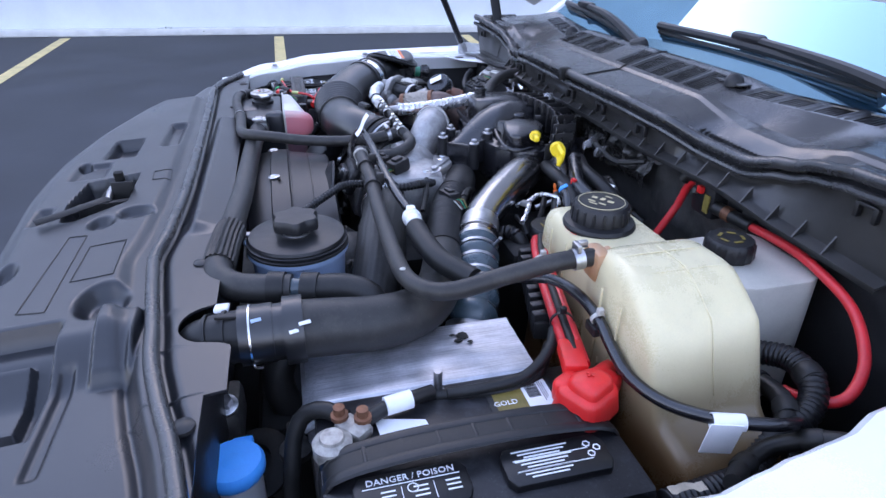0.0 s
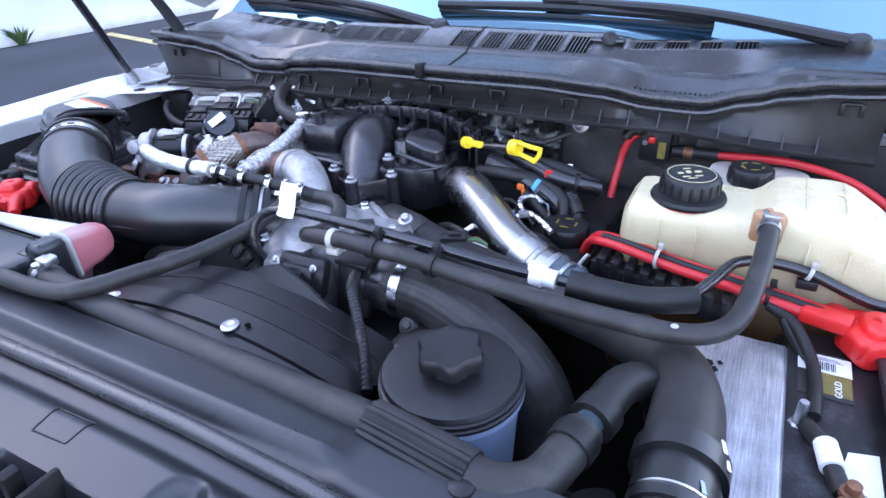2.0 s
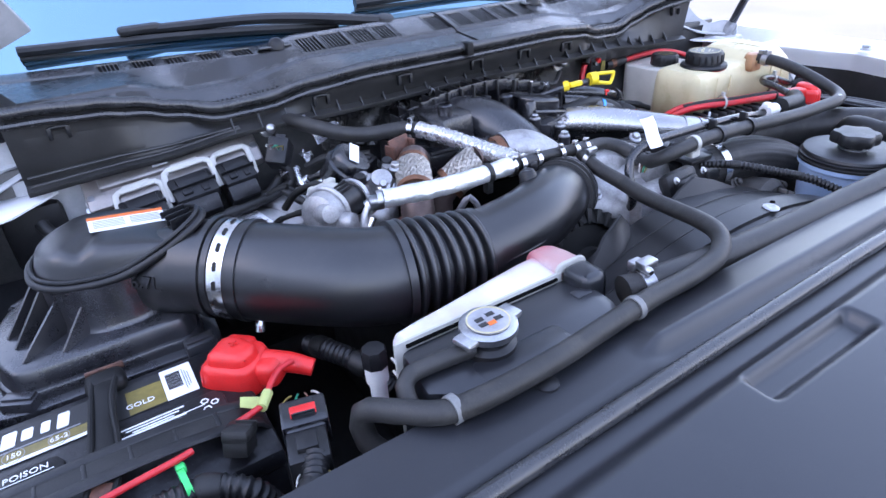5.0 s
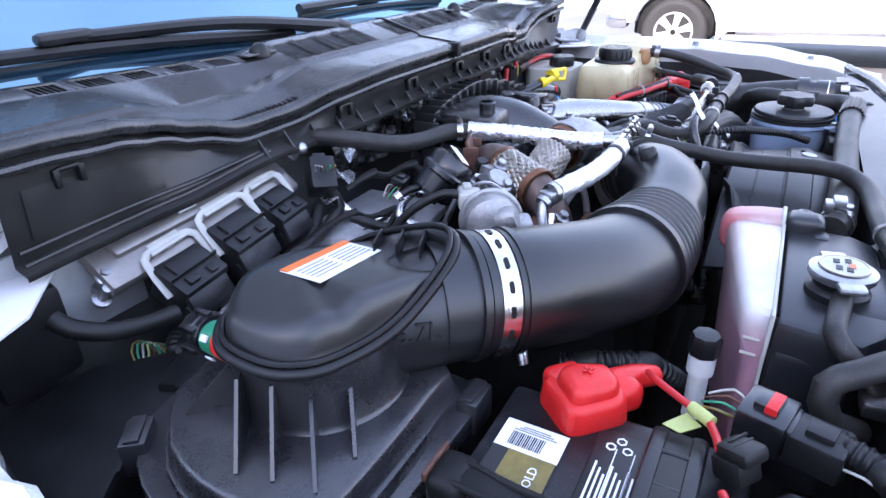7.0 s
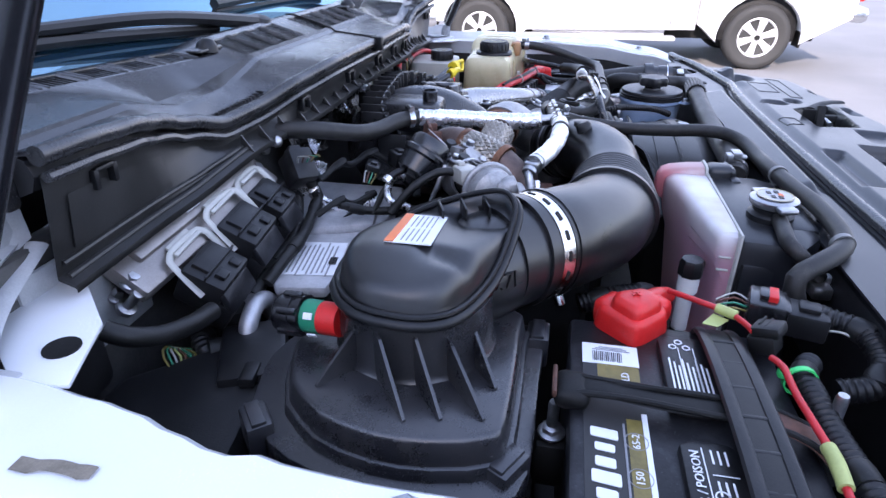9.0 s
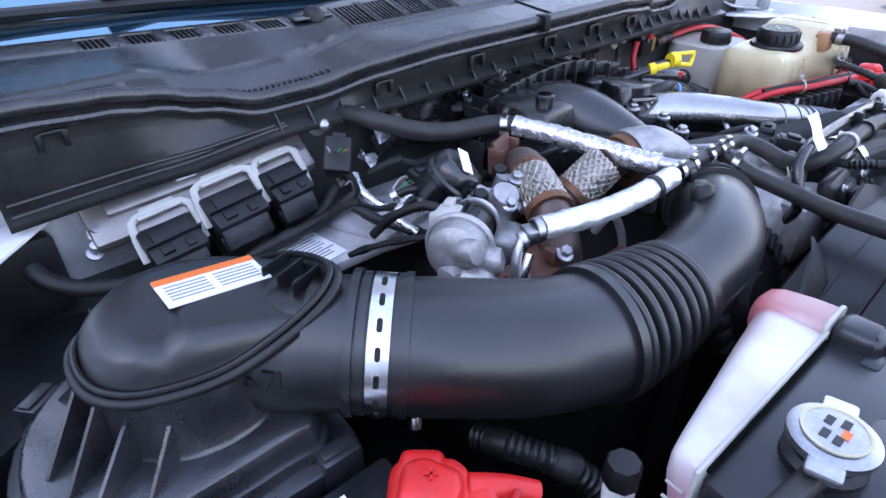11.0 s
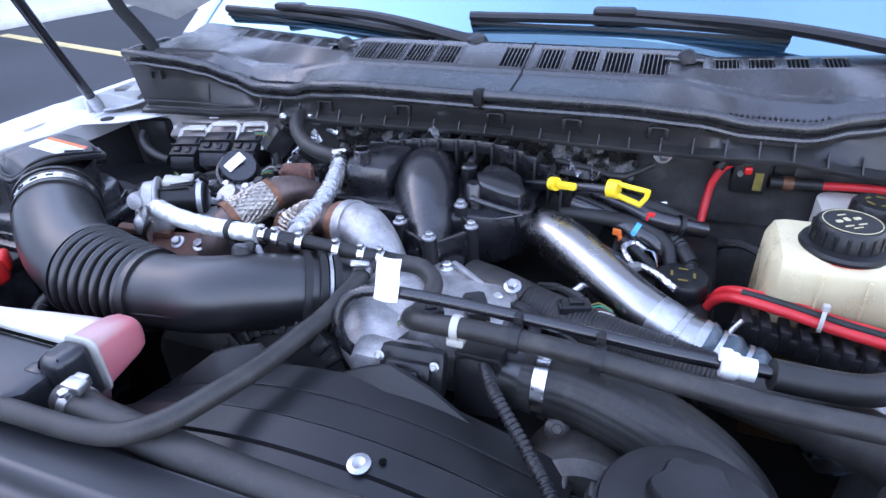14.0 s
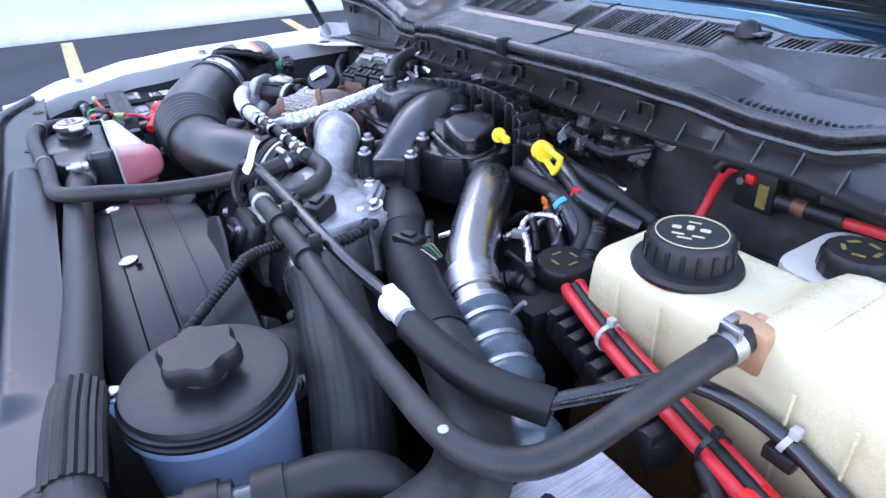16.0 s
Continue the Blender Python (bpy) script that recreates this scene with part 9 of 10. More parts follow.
part("heavy_cable", tube([(0.455, 0.655, 1.244), (0.50, 0.658, 1.244), (0.56, 0.656, 1.248), (0.62, 0.648, 1.248), (0.69, 0.64, 1.232), (0.745, 0.61, 1.205), (0.765, 0.575, 1.18), (0.75, 0.55, 1.17), (0.72, 0.545, 1.16)], 0.0062, 14), "redcable", fz, "thick red cable")
part("heavy_boot", tube([(0.430, 0.652, 1.244), (0.46, 0.655, 1.244), (0.50, 0.658, 1.2445)], 0.010, 12), "rubber", fz)
part("copper_tape", tube([(0.448, 0.654, 1.244), (0.462, 0.655, 1.244)], 0.0108, 12), "copper", fz)


def loom(name, pts, r, label, ribs=True, mat="plastic", seg=12):
    e = thing(name, pts[0], label, "wiring loom", "wiring looms")
    part("sleeve", tube(pts, r, seg, ribs=(0.0018, 0.006) if ribs else None), mat, e)
    line = smooth_path(pts, 0.01)
    for q in (0.25, 0.7):
        i = max(1, int(q * (len(line) - 1)))
        part("tape_wrap", sweep([line[i] + (line[i] - line[i - 1]) * t for t in (-0.9, -0.5, 0.5, 0.9)], [r * 1.12, r * 1.24, r * 1.24, r * 1.12], seg), "rubber", e)
    return e


loom("wiring_loom", [(0.66, 0.545, 1.17), (0.70, 0.562, 1.185), (0.74, 0.555, 1.185), (0.765, 0.53, 1.17), (0.775, 0.48, 1.15), (0.80, 0.44, 1.145), (0.81, 0.40, 1.15), (0.815, 0.34, 1.15)], 0.013, "thick black corrugated wiring loom")
loom("wiring_loom", [(0.67, 0.52, 1.15), (0.71, 0.525, 1.165), (0.745, 0.52, 1.17), (0.77, 0.50, 1.165), (0.775, 0.475, 1.15)], 0.011, "black taped wiring loom", False, "rubber")
loom("wiring_loom", [(0.84, 0.52, 1.20), (0.815, 0.50, 1.19), (0.79, 0.47, 1.165), (0.80, 0.43, 1.16), (0.83, 0.39, 1.18)], 0.009, "black taped wiring loom", False, "rubber")
loom("wiring_loom", [(0.62, 0.345, 1.13), (0.66, 0.355, 1.115), (0.72, 0.36, 1.10), (0.77, 0.375, 1.09), (0.80, 0.39, 1.12)], 0.012, "black taped wiring loom", False, "rubber")
loom("wiring_loom", [(-0.625, 0.0, 1.16), (-0.64, 0.005, 1.188), (-0.668, 0.020, 1.196), (-0.70, 0.022, 1.198), (-0.735, 0.020, 1.195), (-0.78, 0.016, 1.195), (-0.82, 0.012, 1.195), (-0.86, 0.0, 1.18)], 0.0095, "black corrugated wiring loom")
loom("wiring_loom", [(-0.588, -0.015, 1.210), (-0.606, -0.045, 1.208), (-0.64, -0.052, 1.200), (-0.668, -0.035, 1.192), (-0.675, -0.005, 1.188)], 0.0095, "black corrugated wiring loom")
loom("wiring_loom", [(-0.515, 0.205, 1.150), (-0.505, 0.17, 1.158), (-0.485, 0.13, 1.155), (-0.465, 0.10, 1.13)], 0.011, "black corrugated wiring loom")
loom("wiring_loom", [(0.01, 0.40, 1.16), (0.12, 0.30, 1.20), (0.16, 0.26, 1.215), (0.17, 0.22, 1.215), (0.14, 0.18, 1.21)], 0.006, "thin black wiring loom")
loom("wiring_loom", [(0.135, 0.165, 1.215), (0.155, 0.125, 1.222), (0.19, 0.085, 1.215), (0.225, 0.045, 1.205), (0.25, 0.01, 1.19)], 0.0052, "thin braided black wiring loom")
loom("wiring_loom", [(-0.42, 0.53, 1.21), (-0.40, 0.50, 1.195), (-0.38, 0.46, 1.19), (-0.37, 0.43, 1.19)], 0.006, "thin black wiring loom", False, "rubber")
loom("wiring_loom", [(-0.396, 0.583, 1.233), (-0.388, 0.573, 1.206), (-0.425, 0.572, 1.188), (-0.475, 0.562, 1.186), (-0.53, 0.565, 1.178), (-0.565, 0.572, 1.165)], 0.0075, "black taped wiring loom", False, "rubber")
loom("wiring_loom", [(-0.66, 0.60, 1.13), (-0.62, 0.56, 1.12), (-0.56, 0.55, 1.13), (-0.52, 0.57, 1.15)], 0.014, "black taped wiring loom", False, "rubber")
loom("wiring_loom", [(0.33, 0.40, 1.15), (0.305, 0.38, 1.175), (0.29, 0.36, 1.165), (0.30, 0.33, 1.15)], 0.010, "black corrugated wiring loom")
loom("wiring_loom", [(0.28, 0.52, 1.20), (0.31, 0.50, 1.205), (0.33, 0.47, 1.19), (0.33, 0.45, 1.17)], 0.009, "black corrugated wiring loom")
# thin wires and hoses in the gaps round the engine
for pts, r in (
        ([(-0.44, 0.555, 1.20), (-0.42, 0.53, 1.215), (-0.39, 0.52, 1.20), (-0.36, 0.50, 1.205), (-0.33, 0.52, 1.19)], 0.0042),
        ([(-0.36, 0.58, 1.22), (-0.33, 0.56, 1.235), (-0.30, 0.55, 1.225), (-0.27, 0.53, 1.235), (-0.25, 0.50, 1.21)], 0.0050),
        ([(-0.40, 0.49, 1.19), (-0.375, 0.475, 1.225), (-0.345, 0.47, 1.23), (-0.32, 0.46, 1.205)], 0.0034),
        ([(-0.46, 0.48, 1.18), (-0.45, 0.45, 1.20), (-0.43, 0.42, 1.215), (-0.41, 0.39, 1.225)], 0.0040),
        ([(-0.30, 0.45, 1.18), (-0.27, 0.46, 1.21), (-0.25, 0.475, 1.215), (-0.22, 0.48, 1.20)], 0.0060),
        ([(0.18, 0.45, 1.17), (0.21, 0.47, 1.195), (0.24, 0.46, 1.19), (0.27, 0.44, 1.175)], 0.0045),
        ([(0.20, 0.58, 1.21), (0.24, 0.585, 1.22), (0.29, 0.58, 1.20), (0.33, 0.60, 1.18)], 0.0060),
        ([(0.24, 0.42, 1.165), (0.27, 0.40, 1.185), (0.30, 0.405, 1.175), (0.32, 0.39, 1.15)], 0.0038),
        ([(0.10, 0.285, 1.19), (0.14, 0.275, 1.212), (0.18, 0.265, 1.205), (0.22, 0.25, 1.19)], 0.0044),
        ([(0.15, 0.36, 1.19), (0.19, 0.335, 1.205), (0.23, 0.315, 1.195)], 0.0050),
        ([(0.46, 0.53, 1.16), (0.42, 0.56, 1.175), (0.39, 0.58, 1.17), (0.36, 0.60, 1.14)], 0.0060),
        ([(0.12, 0.60, 1.265), (0.17, 0.59, 1.262), (0.22, 0.60, 1.25), (0.265, 0.63, 1.262)], 0.0048),
        ([(0.80, 0.48, 1.16), (0.82, 0.52, 1.17), (0.81, 0.56, 1.15), (0.78, 0.60, 1.13)], 0.0070)):
    loom("wiring_loom", pts, r, "thin black taped wire loom among the engine parts", False, "rubber", 8)
# connectors
def plug(at, size, rot, mat, label, extra=None):
    e = thing("wire_connector", at, label, "connector", "wire connectors")
    m = Matrix.Translation(at) @ pose(0, 0, 0, *rot)
    part("shell", moved(join(box((0, 0, 0), size, 0.003), box((0, 0, size[2] * 0.55), (size[0] * 0.5, size[1] * 0.5, size[2] * 0.25), 0.001), box((size[0] * 0.5, 0, 0), (size[0] * 0.2, size[1] * 0.8, size[2] * 0.8), 0.002)), m), mat, e)
    if extra:
        part("lock", moved(box((size[0] * 0.1, 0, size[2] * 0.52), (size[0] * 0.25, size[1] * 0.55, size[2] * 0.35), 0.001), m), extra, e, "coloured lock tab")
    rng = random.Random(int(at[0] * 1000))
    for k in range(4):
        c = ("gold", "greenband", "rust", "tie")[k]
        y = (k - 1.5) * size[1] * 0.2
        part("wire", moved(tube([(-size[0] * 0.5, y, 0), (-size[0] * 0.5 - 0.012, y * 1.3, 0.003), (-size[0] * 0.5 - 0.028, y * 0.8, -0.006)], 0.0011, 6), m), c, e)
    return e


plug((-0.590, -0.004, 1.204), (0.036, 0.034, 0.026), (0, 0, 75), "plastic", "large black connector half with coloured wires")
plug((-0.580, 0.030, 1.206), (0.034, 0.040, 0.030), (0, 0, 255), "gloss", "black connector half with a red lock", "red")
plug((-0.395, 0.595, 1.248), (0.040, 0.034, 0.046), (10, 40, 60), "plastic", "grey-black connector with yellow wires")
plug((0.205, 0.30, 1.205), (0.034, 0.022, 0.022), (0, 0, 200), "plastic", "small black plastic wire connector")
plug((0.105, 0.23, 1.232), (0.034, 0.026, 0.024), (0, -10, 120), "plastic", "small black sensor connector")
plug((0.06, 0.21, 1.23), (0.022, 0.016, 0.018), (0, 0, 30), "plastic", "small black plastic wire connector")
fr = thing("fuel_line_connectors", (0.25, 0.5, 1.21), "black fuel line connectors with orange, blue and red locks", "connector")
part("rail", tube([(0.165, 0.515, 1.238), (0.20, 0.505, 1.232), (0.235, 0.498, 1.222), (0.262, 0.494, 1.210)], 0.0150, 16), "gloss", fr)
part("rail", tube([(0.19, 0.535, 1.250), (0.24, 0.515, 1.243), (0.275, 0.505, 1.234), (0.315, 0.515, 1.222), (0.345, 0.53, 1.212)], 0.0120, 14), "gloss", fr)
part("orange_lock", join(box((0.231, 0.486, 1.216), (0.013, 0.008, 0.011), 0.002), box((0.236, 0.482, 1.208), (0.006, 0.006, 0.008), 0.001)), "orange", fr, "orange lock")
part("blue_lock", ring((0.254, 0.496, 1.216), (0.9, -0.15, -0.4), 0.0135, 0.007, 0.002), "blue", fr, "blue lock ring")
part("elbow", tube([(0.252, 0.496, 1.217), (0.275, 0.490, 1.208), (0.288, 0.487, 1.196), (0.292, 0.487, 1.178)], 0.0115, 14), "gloss", fr)
part("red_lock", join(box((0.272, 0.497, 1.243), (0.011, 0.006, 0.005), 0.001), box((0.268, 0.496, 1.238), (0.004, 0.006, 0.007), 0.001)), "red", fr, "red lock")
part("return_hose", tube([(0.240, 0.485, 1.205), (0.268, 0.470, 1.190), (0.290, 0.462, 1.172), (0.30, 0.455, 1.15)], 0.0085, 12), "rubber", fr)
part("collar", ring((0.312, 0.514, 1.223), (0.95, 0.25, -0.25), 0.0125, 0.006, 0.003), "plastic", fr)
plug((-0.29, 0.48, 1.235), (0.032, 0.024, 0.022), (10, 0, 40), "plastic", "small black plastic wire connector")
plug((-0.33, 0.51, 1.23), (0.028, 0.020, 0.020), (20, 0, 10), "plastic", "small black plastic wire connector")
fh = thing("fuse_holder", (-0.634, 0.044, 1.205), "black inline fuse holder on the red wire", "fuse holder")
part("body", box((-0.634, 0.044, 1.204), (0.024, 0.022, 0.018), 0.003, pose(0, 0, 0, 0, 20, 55)), "rubber", fh)
part("lid", box((-0.632, 0.043, 1.2165), (0.026, 0.024, 0.012), 0.004, pose(0, 0, 0, 0, 20, 55)), "rubber", fh)
for k in range(3):
    part("grip", box((-0.634 + 0.005 * k, 0.039 + 0.004 * k, 1.2232 - 0.0015 * k), (0.002, 0.018, 0.002), 0.0005, pose(0, 0, 0, 0, 20, 55)), "rubber", fh)
wire = thing("red_wire", (-0.66, 0.06, 1.19), "thin red wire with yellow tape and a green tie", "wire")
part("wire", tube([(-0.560, 0.118, 1.205), (-0.575, 0.108, 1.210), (-0.590, 0.090, 1.212), (-0.607, 0.066, 1.212), (-0.635, 0.056, 1.214)], 0.003, 10), "redcable", wire)
part("wire", tube([(-0.670, 0.050, 1.212), (-0.685, 0.045, 1.214), (-0.715, 0.044, 1.212), (-0.757, 0.040, 1.211), (-0.784, 0.038, 1.210), (-0.83, 0.040, 1.206)], 0.003, 10), "redcable", wire)
part("tape", tube([(-0.596, 0.080, 1.212), (-0.607, 0.064, 1.212)], 0.005, 10), "tape", wire, "yellow green tape")
part("tape_flag", prism([(-0.598, 0.082), (-0.608, 0.07), (-0.622, 0.083), (-0.618, 0.096)], 1.206, 1.2068, 0), "tape", wire)
part("splice", tube([(-0.770, 0.039, 1.2105), (-0.785, 0.038, 1.210), (-0.805, 0.039, 1.208)], 0.0055, 10), "tape", wire)
part("green_tie", join(ring((-0.682, 0.028, 1.200), (1, 0.1, 0), 0.0125, 0.005, 0.0016, 20), box((-0.682, 0.043, 1.206), (0.008, 0.008, 0.008), 0.002)), "green", wire, "bright green cable tie")
dip = thing("oil_dipstick", (0.23, 0.48, 1.2), "black dipstick tube with a yellow ring handle", "dipstick")
part("tube", tube([(0.10, 0.53, 1.25), (0.17, 0.505, 1.268), (0.225, 0.490, 1.276)], 0.0065, 12), "gloss", dip)
part("handle", join(tube([(0.212, 0.489, 1.279), (0.226, 0.485, 1.280)], 0.0125, 18), *[tube(q, 0.0036, 8) for q in ([(0.226, 0.485, 1.288), (0.245, 0.480, 1.287), (0.264, 0.476, 1.286)], [(0.226, 0.485, 1.272), (0.242, 0.480, 1.268), (0.256, 0.474, 1.266)], [(0.264, 0.476, 1.288), (0.262, 0.475, 1.276), (0.254, 0.474, 1.265)])], box((0.238, 0.4825, 1.2685), (0.030, 0.004, 0.008), 0.0015, pose(0, 0, 0, 0, 10, -16))), "yellow", dip, "yellow plastic handle")
dip = thing("transmission_dipstick", (0.15, 0.48, 1.2), "black dipstick with a small yellow handle", "dipstick")
part("tube", tube([(0.06, 0.54, 1.245), (0.11, 0.50, 1.268), (0.140, 0.478, 1.280)], 0.0055, 12), "gloss", dip)
part("handle", join(tube([(0.136, 0.481, 1.280), (0.144, 0.475, 1.282)], 0.0095, 14), box((0.158, 0.4715, 1.283), (0.028, 0.010, 0.010), 0.003, pose(0, 0, 0, 0, -3, -12))), "yellow", dip, "yellow plastic handle")
oil = thing("oil_filler_cap", (0.323, 0.437, 1.15), "round black filler cap with faint yellow print", "filler cap")
part("cap", turned([(0.030, 0.0), (0.031, 0.01), (0.034, 0.014), (0.034, 0.032), (0.031, 0.036), (0, 0.037)], (0.323, 0.437, 1.155), seg=36), "plastic", oil)
for k in range(4):
    part("print_line", box((0.323 + 0.014 * math.cos(1.57 * k), 0.437 + 0.014 * math.sin(1.57 * k), 1.1925), (0.012, 0.003, 0.0006), 0, pose(0, 0, 0, 0, 0, 90 * k + 90)), "gold", oil)
part("pedestal", box((0.325, 0.44, 1.10), (0.09, 0.09, 0.11), 0.01), "dark", oil)
valve = thing("service_valve", (-0.485, 0.082, 1.12), "service valve with a black cap and pale band", "valve")
part("stem", turned([(0.009, 0), (0.009, 0.05), (0.012, 0.052), (0.012, 0.075)], (-0.487, 0.083, 1.115), seg=16), "white", valve, "pale stem")
part("cap", turned([(0.014, 0), (0.014, 0.016), (0.012, 0.020), (0, 0.021)], (-0.487, 0.083, 1.188), seg=8), "plastic", valve, "black hex cap")
side = thing("driver_side_rail", (0.45, 0.5, 1.05), "dark oily engine side with hoses", "engine part")
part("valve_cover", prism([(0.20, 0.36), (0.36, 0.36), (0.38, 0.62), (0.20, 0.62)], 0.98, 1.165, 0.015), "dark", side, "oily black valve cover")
part("hose", tube([(0.16, 0.56, 1.235), (0.22, 0.54, 1.238), (0.28, 0.55, 1.225), (0.33, 0.57, 1.20)], 0.013, 14), "rubber", side)
part("hose", tube([(0.15, 0.50, 1.225), (0.20, 0.49, 1.232), (0.26, 0.50, 1.222), (0.30, 0.49, 1.20), (0.31, 0.46, 1.17)], 0.011, 14), "rubber", side)
part("fuel_pipe", tube([(0.25, 0.60, 1.19), (0.24, 0.56, 1.21), (0.235, 0.52, 1.20), (0.23, 0.45, 1.18)], 0.005, 10), "zinc", side)
part("sticker", box((0.282, 0.552, 1.230), (0.024, 0.017, 0.001), 0, pose(0, 0, 0, 25, 0, 20)), "label", side, "small white sticker")
foil = thing("foil_wrapped_wire", (-0.25, 0.58, 1.22), "wires wrapped in silver foil tape", "wire", "foil wrapped wires")
def foil_scrap(at, w, h, seed):
    """A torn, crumpled scrap of foil tape."""
    rng = random.Random(seed)
    bumps = [(rng.uniform(2, 7), rng.uniform(2, 7), rng.uniform(0, 6)) for _ in range(4)]
    turn = pose(*at, rng.uniform(-30, 30), rng.uniform(-30, 30), rng.uniform(0, 180))
    return moved(sheet(lambda u, v: Vector((w * (u - 0.5), h * (v - 0.5) * (1 + 0.3 * math.sin(5 * u)), 0.004 * sum(math.sin(p * u + q * v + r) for p, q, r in bumps))), span(0, 1, 10), span(0, 1, 6), 0.0006), turn)


for k, (at, w, h) in enumerate((((-0.085, 0.600, 1.292), 0.022, 0.014), ((-0.150, 0.615, 1.272), 0.026, 0.010), ((0.148, 0.585, 1.262), 0.040, 0.011), ((0.178, 0.592, 1.255), 0.030, 0.010), ((-0.320, 0.600, 1.262), 0.022, 0.014), ((-0.352, 0.590, 1.236), 0.034, 0.012), ((-0.395, 0.588, 1.216), 0.040, 0.012), ((-0.285, 0.610, 1.272), 0.02, 0.01))):
    part("scrap", foil_scrap(at, w, h, k), "foil", foil)
part("wrap", tube([(-0.34, 0.46, 1.225), (-0.37, 0.47, 1.232), (-0.40, 0.465, 1.215), (-0.39, 0.44, 1.20)], 0.0055, 10, 0.003), "foil", foil)
part("wrap", crinkled(tube([(0.247, 0.408, 1.196), (0.258, 0.416, 1.203), (0.270, 0.420, 1.205), (0.292, 0.408, 1.203), (0.314, 0.392, 1.196)], 0.0042, 12, 0.002), 0.0012, 0.005), "foil", foil)
part("wrap", crinkled(tube([(0.262, 0.418, 1.203), (0.247, 0.440, 1.209), (0.244, 0.458, 1.210), (0.256, 0.478, 1.206), (0.272, 0.474, 1.200)], 0.0036, 12, 0.002), 0.0012, 0.005), "foil", foil)
part("junction", box((0.262, 0.418, 1.204), (0.018, 0.012, 0.010), 0.003, pose(0, 0, 0, 0, 0, 35)), "clip", foil, "grey wire junction")
for k in range(4):
    part("wire", tube([(0.272, 0.474, 1.200), (0.280 + 0.002 * k, 0.468 - 0.002 * k, 1.203), (0.290, 0.455 - 0.003 * k, 1.192)], 0.0010, 6), ("gold", "blue", "tie", "rust")[k], foil)
part("wrap", tube([(0.19, 0.35, 1.19), (0.21, 0.37, 1.20), (0.23, 0.385, 1.19), (0.255, 0.39, 1.195)], 0.004, 8, 0.003), "foil", foil)
low = thing("front_accessory_group", (0.5, -0.05, 0.95), "dark pulleys and brackets below the driver side duct", "engine part")
part("round_housing", turned([(0.0, 0), (0.042, 0), (0.045, 0.01), (0.036, 0.016), (0.022, 0.016), (0.02, 0.006), (0, 0.006)], (0.595, -0.03, 1.06), (0.3, -0.2, 1), 28), "dark", low)
part("bracket", box((0.54, -0.07, 1.10), (0.07, 0.06, 0.05), 0.01), "grime", low)
part("bolt", bolt((0.560, -0.055, 1.128), (0.4, 0, 1), 0.009, 0.012), "zinc", low)
part("ear", join(turned([(0.018, 0), (0.018, 0.008), (0.012, 0.011), (0, 0.011)], (0.622, 0.018, 1.10), seg=18), box((0.60, 0.018, 1.10), (0.05, 0.02, 0.008), 0.002)), "grime", low)
part("hose", tube([(0.48, 0.02, 1.15), (0.50, 0.0, 1.10), (0.52, 0.03, 1.02), (0.53, 0.06, 0.96)], 0.02, 14), "rubber", low)
part("box", box((0.47, 0.03, 1.0), (0.16, 0.12, 0.14), 0.02), "dark", low)
tray = thing("battery_tray", (-0.72, 0.12, 0.9), "black plastic battery tray", "tray", "battery trays")
part("tray", box((-0.73, 0.12, 0.97), (0.32, 0.24, 0.05), 0.01), "plastic", tray)
part("leg", box((-0.73, 0.12, 0.84), (0.2, 0.16, 0.22), 0.01), "dark", tray)
tray = thing("battery_tray", (0.72, 0.19, 0.9), "black plastic battery tray", "tray", "battery trays")
part("tray", box((0.715, 0.19, 0.95), (0.24, 0.33, 0.05), 0.01), "plastic", tray)
part("leg", box((0.715, 0.19, 0.83), (0.16, 0.2, 0.2), 0.01), "dark", tray)
pt = thing("wheel_house_cover", (-0.74, 0.57, 1.0), "black plastic cover over the wheel house", "cover")
part("cover", prism([(-0.87, 0.45), (-0.80, 0.50), (-0.66, 0.52), (-0.62, 0.56), (-0.72, 0.66), (-0.87, 0.66)], 1.05, 1.135, 0.01), "liner", pt)
part("step", box((-0.66, 0.545, 1.13), (0.10, 0.07, 0.03), 0.006, pose(0, 0, 0, 0, 0, 25)), "plastic", pt)
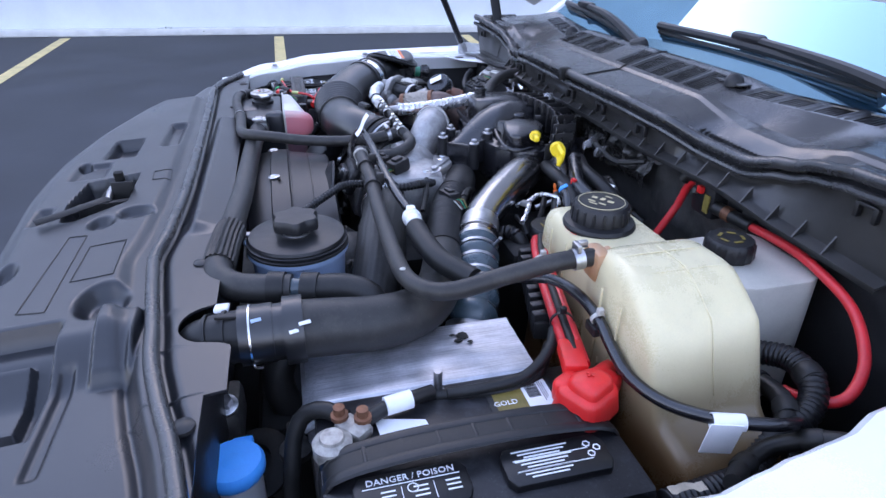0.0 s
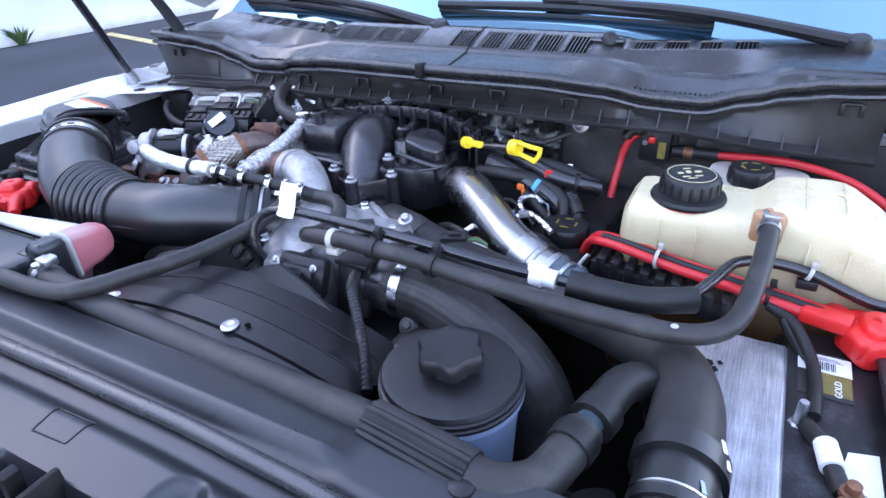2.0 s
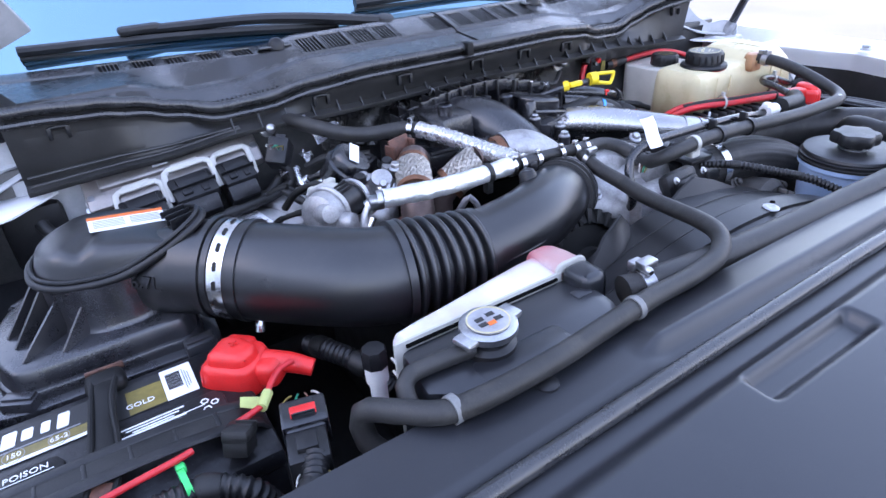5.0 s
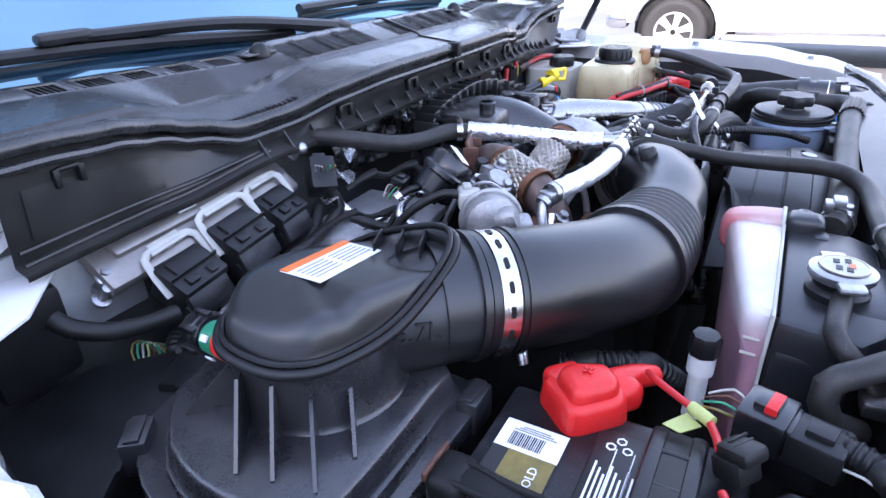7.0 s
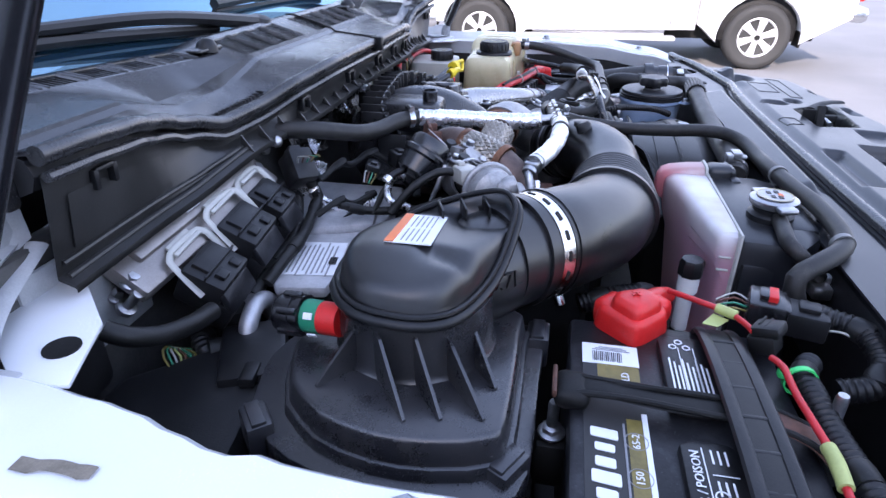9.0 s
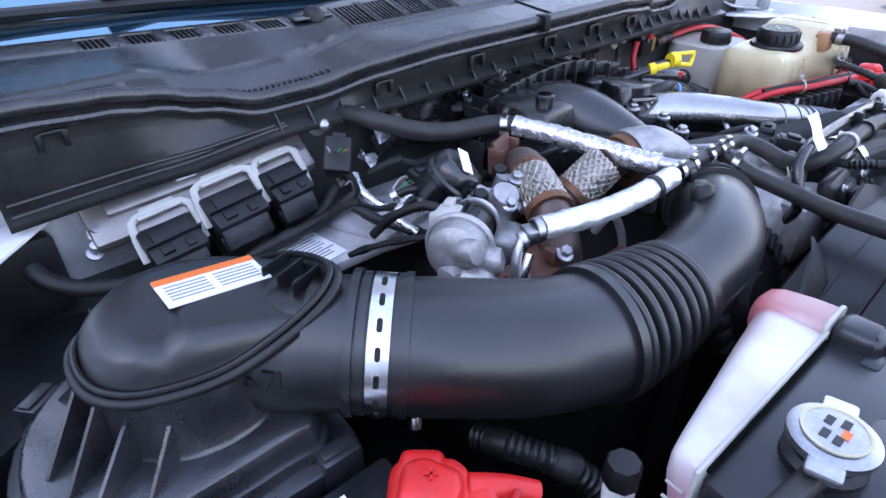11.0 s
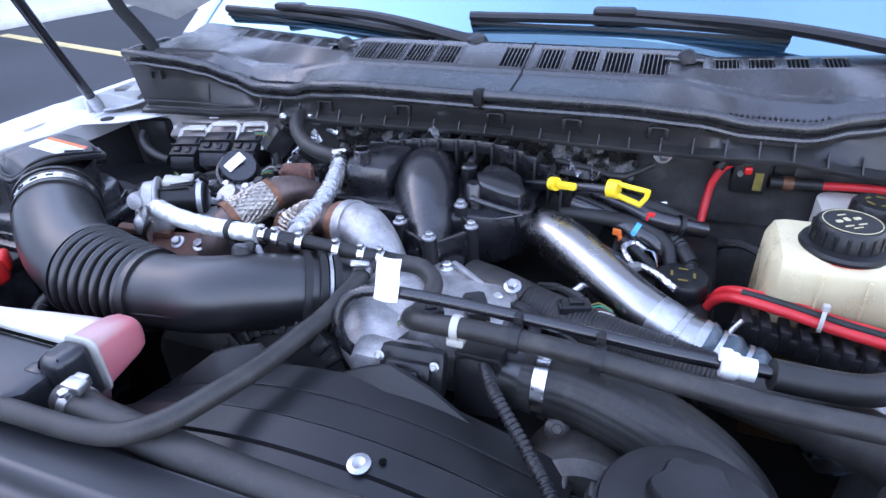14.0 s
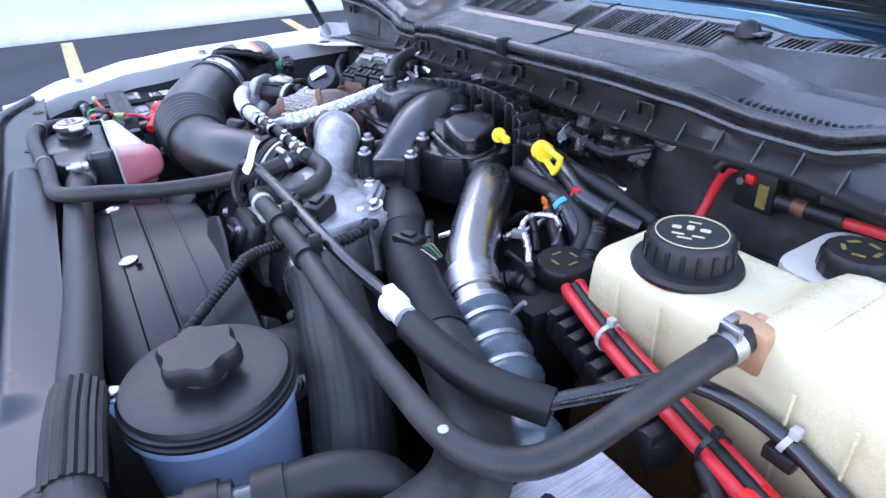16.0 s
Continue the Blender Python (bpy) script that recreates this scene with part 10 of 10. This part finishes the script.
part("clip", box((-0.70, 0.528, 1.142), (0.03, 0.016, 0.012), 0.003, pose(0, 0, 0, 0, 0, 10)), "plastic", pt)

# crumpled foil and a small cable loop on the valve cover
fs = thing("foil_sleeve", (-0.36, 0.55, 1.17), "crumpled silver foil sleeve lying on the valve cover", "heat sleeve")
part("sleeve", tube([(-0.372, 0.600, 1.214), (-0.376, 0.578, 1.198), (-0.362, 0.556, 1.180), (-0.345, 0.530, 1.176), (-0.330, 0.505, 1.180)], 0.0075, 12), "foil", fs)
lp = thing("cable_loop", (-0.385, 0.54, 1.165), "thin black cable tied in a loop", "cable", "wiring looms")
part("cable", tube([(-0.350, 0.515, 1.190), (-0.372, 0.530, 1.178), (-0.400, 0.545, 1.170), (-0.412, 0.560, 1.168), (-0.395, 0.568, 1.169), (-0.378, 0.556, 1.170), (-0.372, 0.535, 1.174)], 0.0030, 8), "rubber", lp)
loom("wiring_loom", [(-0.40, 0.600, 1.205), (-0.43, 0.590, 1.185), (-0.48, 0.578, 1.176), (-0.53, 0.578, 1.170), (-0.58, 0.585, 1.155)], 0.009, "black taped wiring loom below the module", False, "rubber")

# heater pipe that bends down into a ribbed boot beside the air box
hp = thing("heater_pipe", (-0.62, 0.56, 1.08), "dull aluminium heater pipe bending into a ribbed boot", "pipe")
part("pipe", tube([(-0.556, 0.574, 1.132), (-0.578, 0.572, 1.150), (-0.604, 0.569, 1.157), (-0.628, 0.566, 1.148), (-0.638, 0.564, 1.126), (-0.640, 0.563, 1.098)], 0.0105, 20, 0.004), "alu", hp, "dull aluminium pipe")
part("bead", ring((-0.6395, 0.5632, 1.112), (0, 0, 1), 0.0105, 0.005, 0.004, 24), "alu", hp)
part("branch", tube([(-0.625, 0.560, 1.125), (-0.602, 0.552, 1.128), (-0.590, 0.548, 1.128)], 0.006, 12), "alu", hp)
part("boot", tube([(-0.640, 0.563, 1.108), (-0.641, 0.562, 1.080), (-0.642, 0.560, 1.050)], 0.0165, 20, 0.002, ribs=(0.002, 0.008)), "rubber", hp, "black ribbed rubber boot")
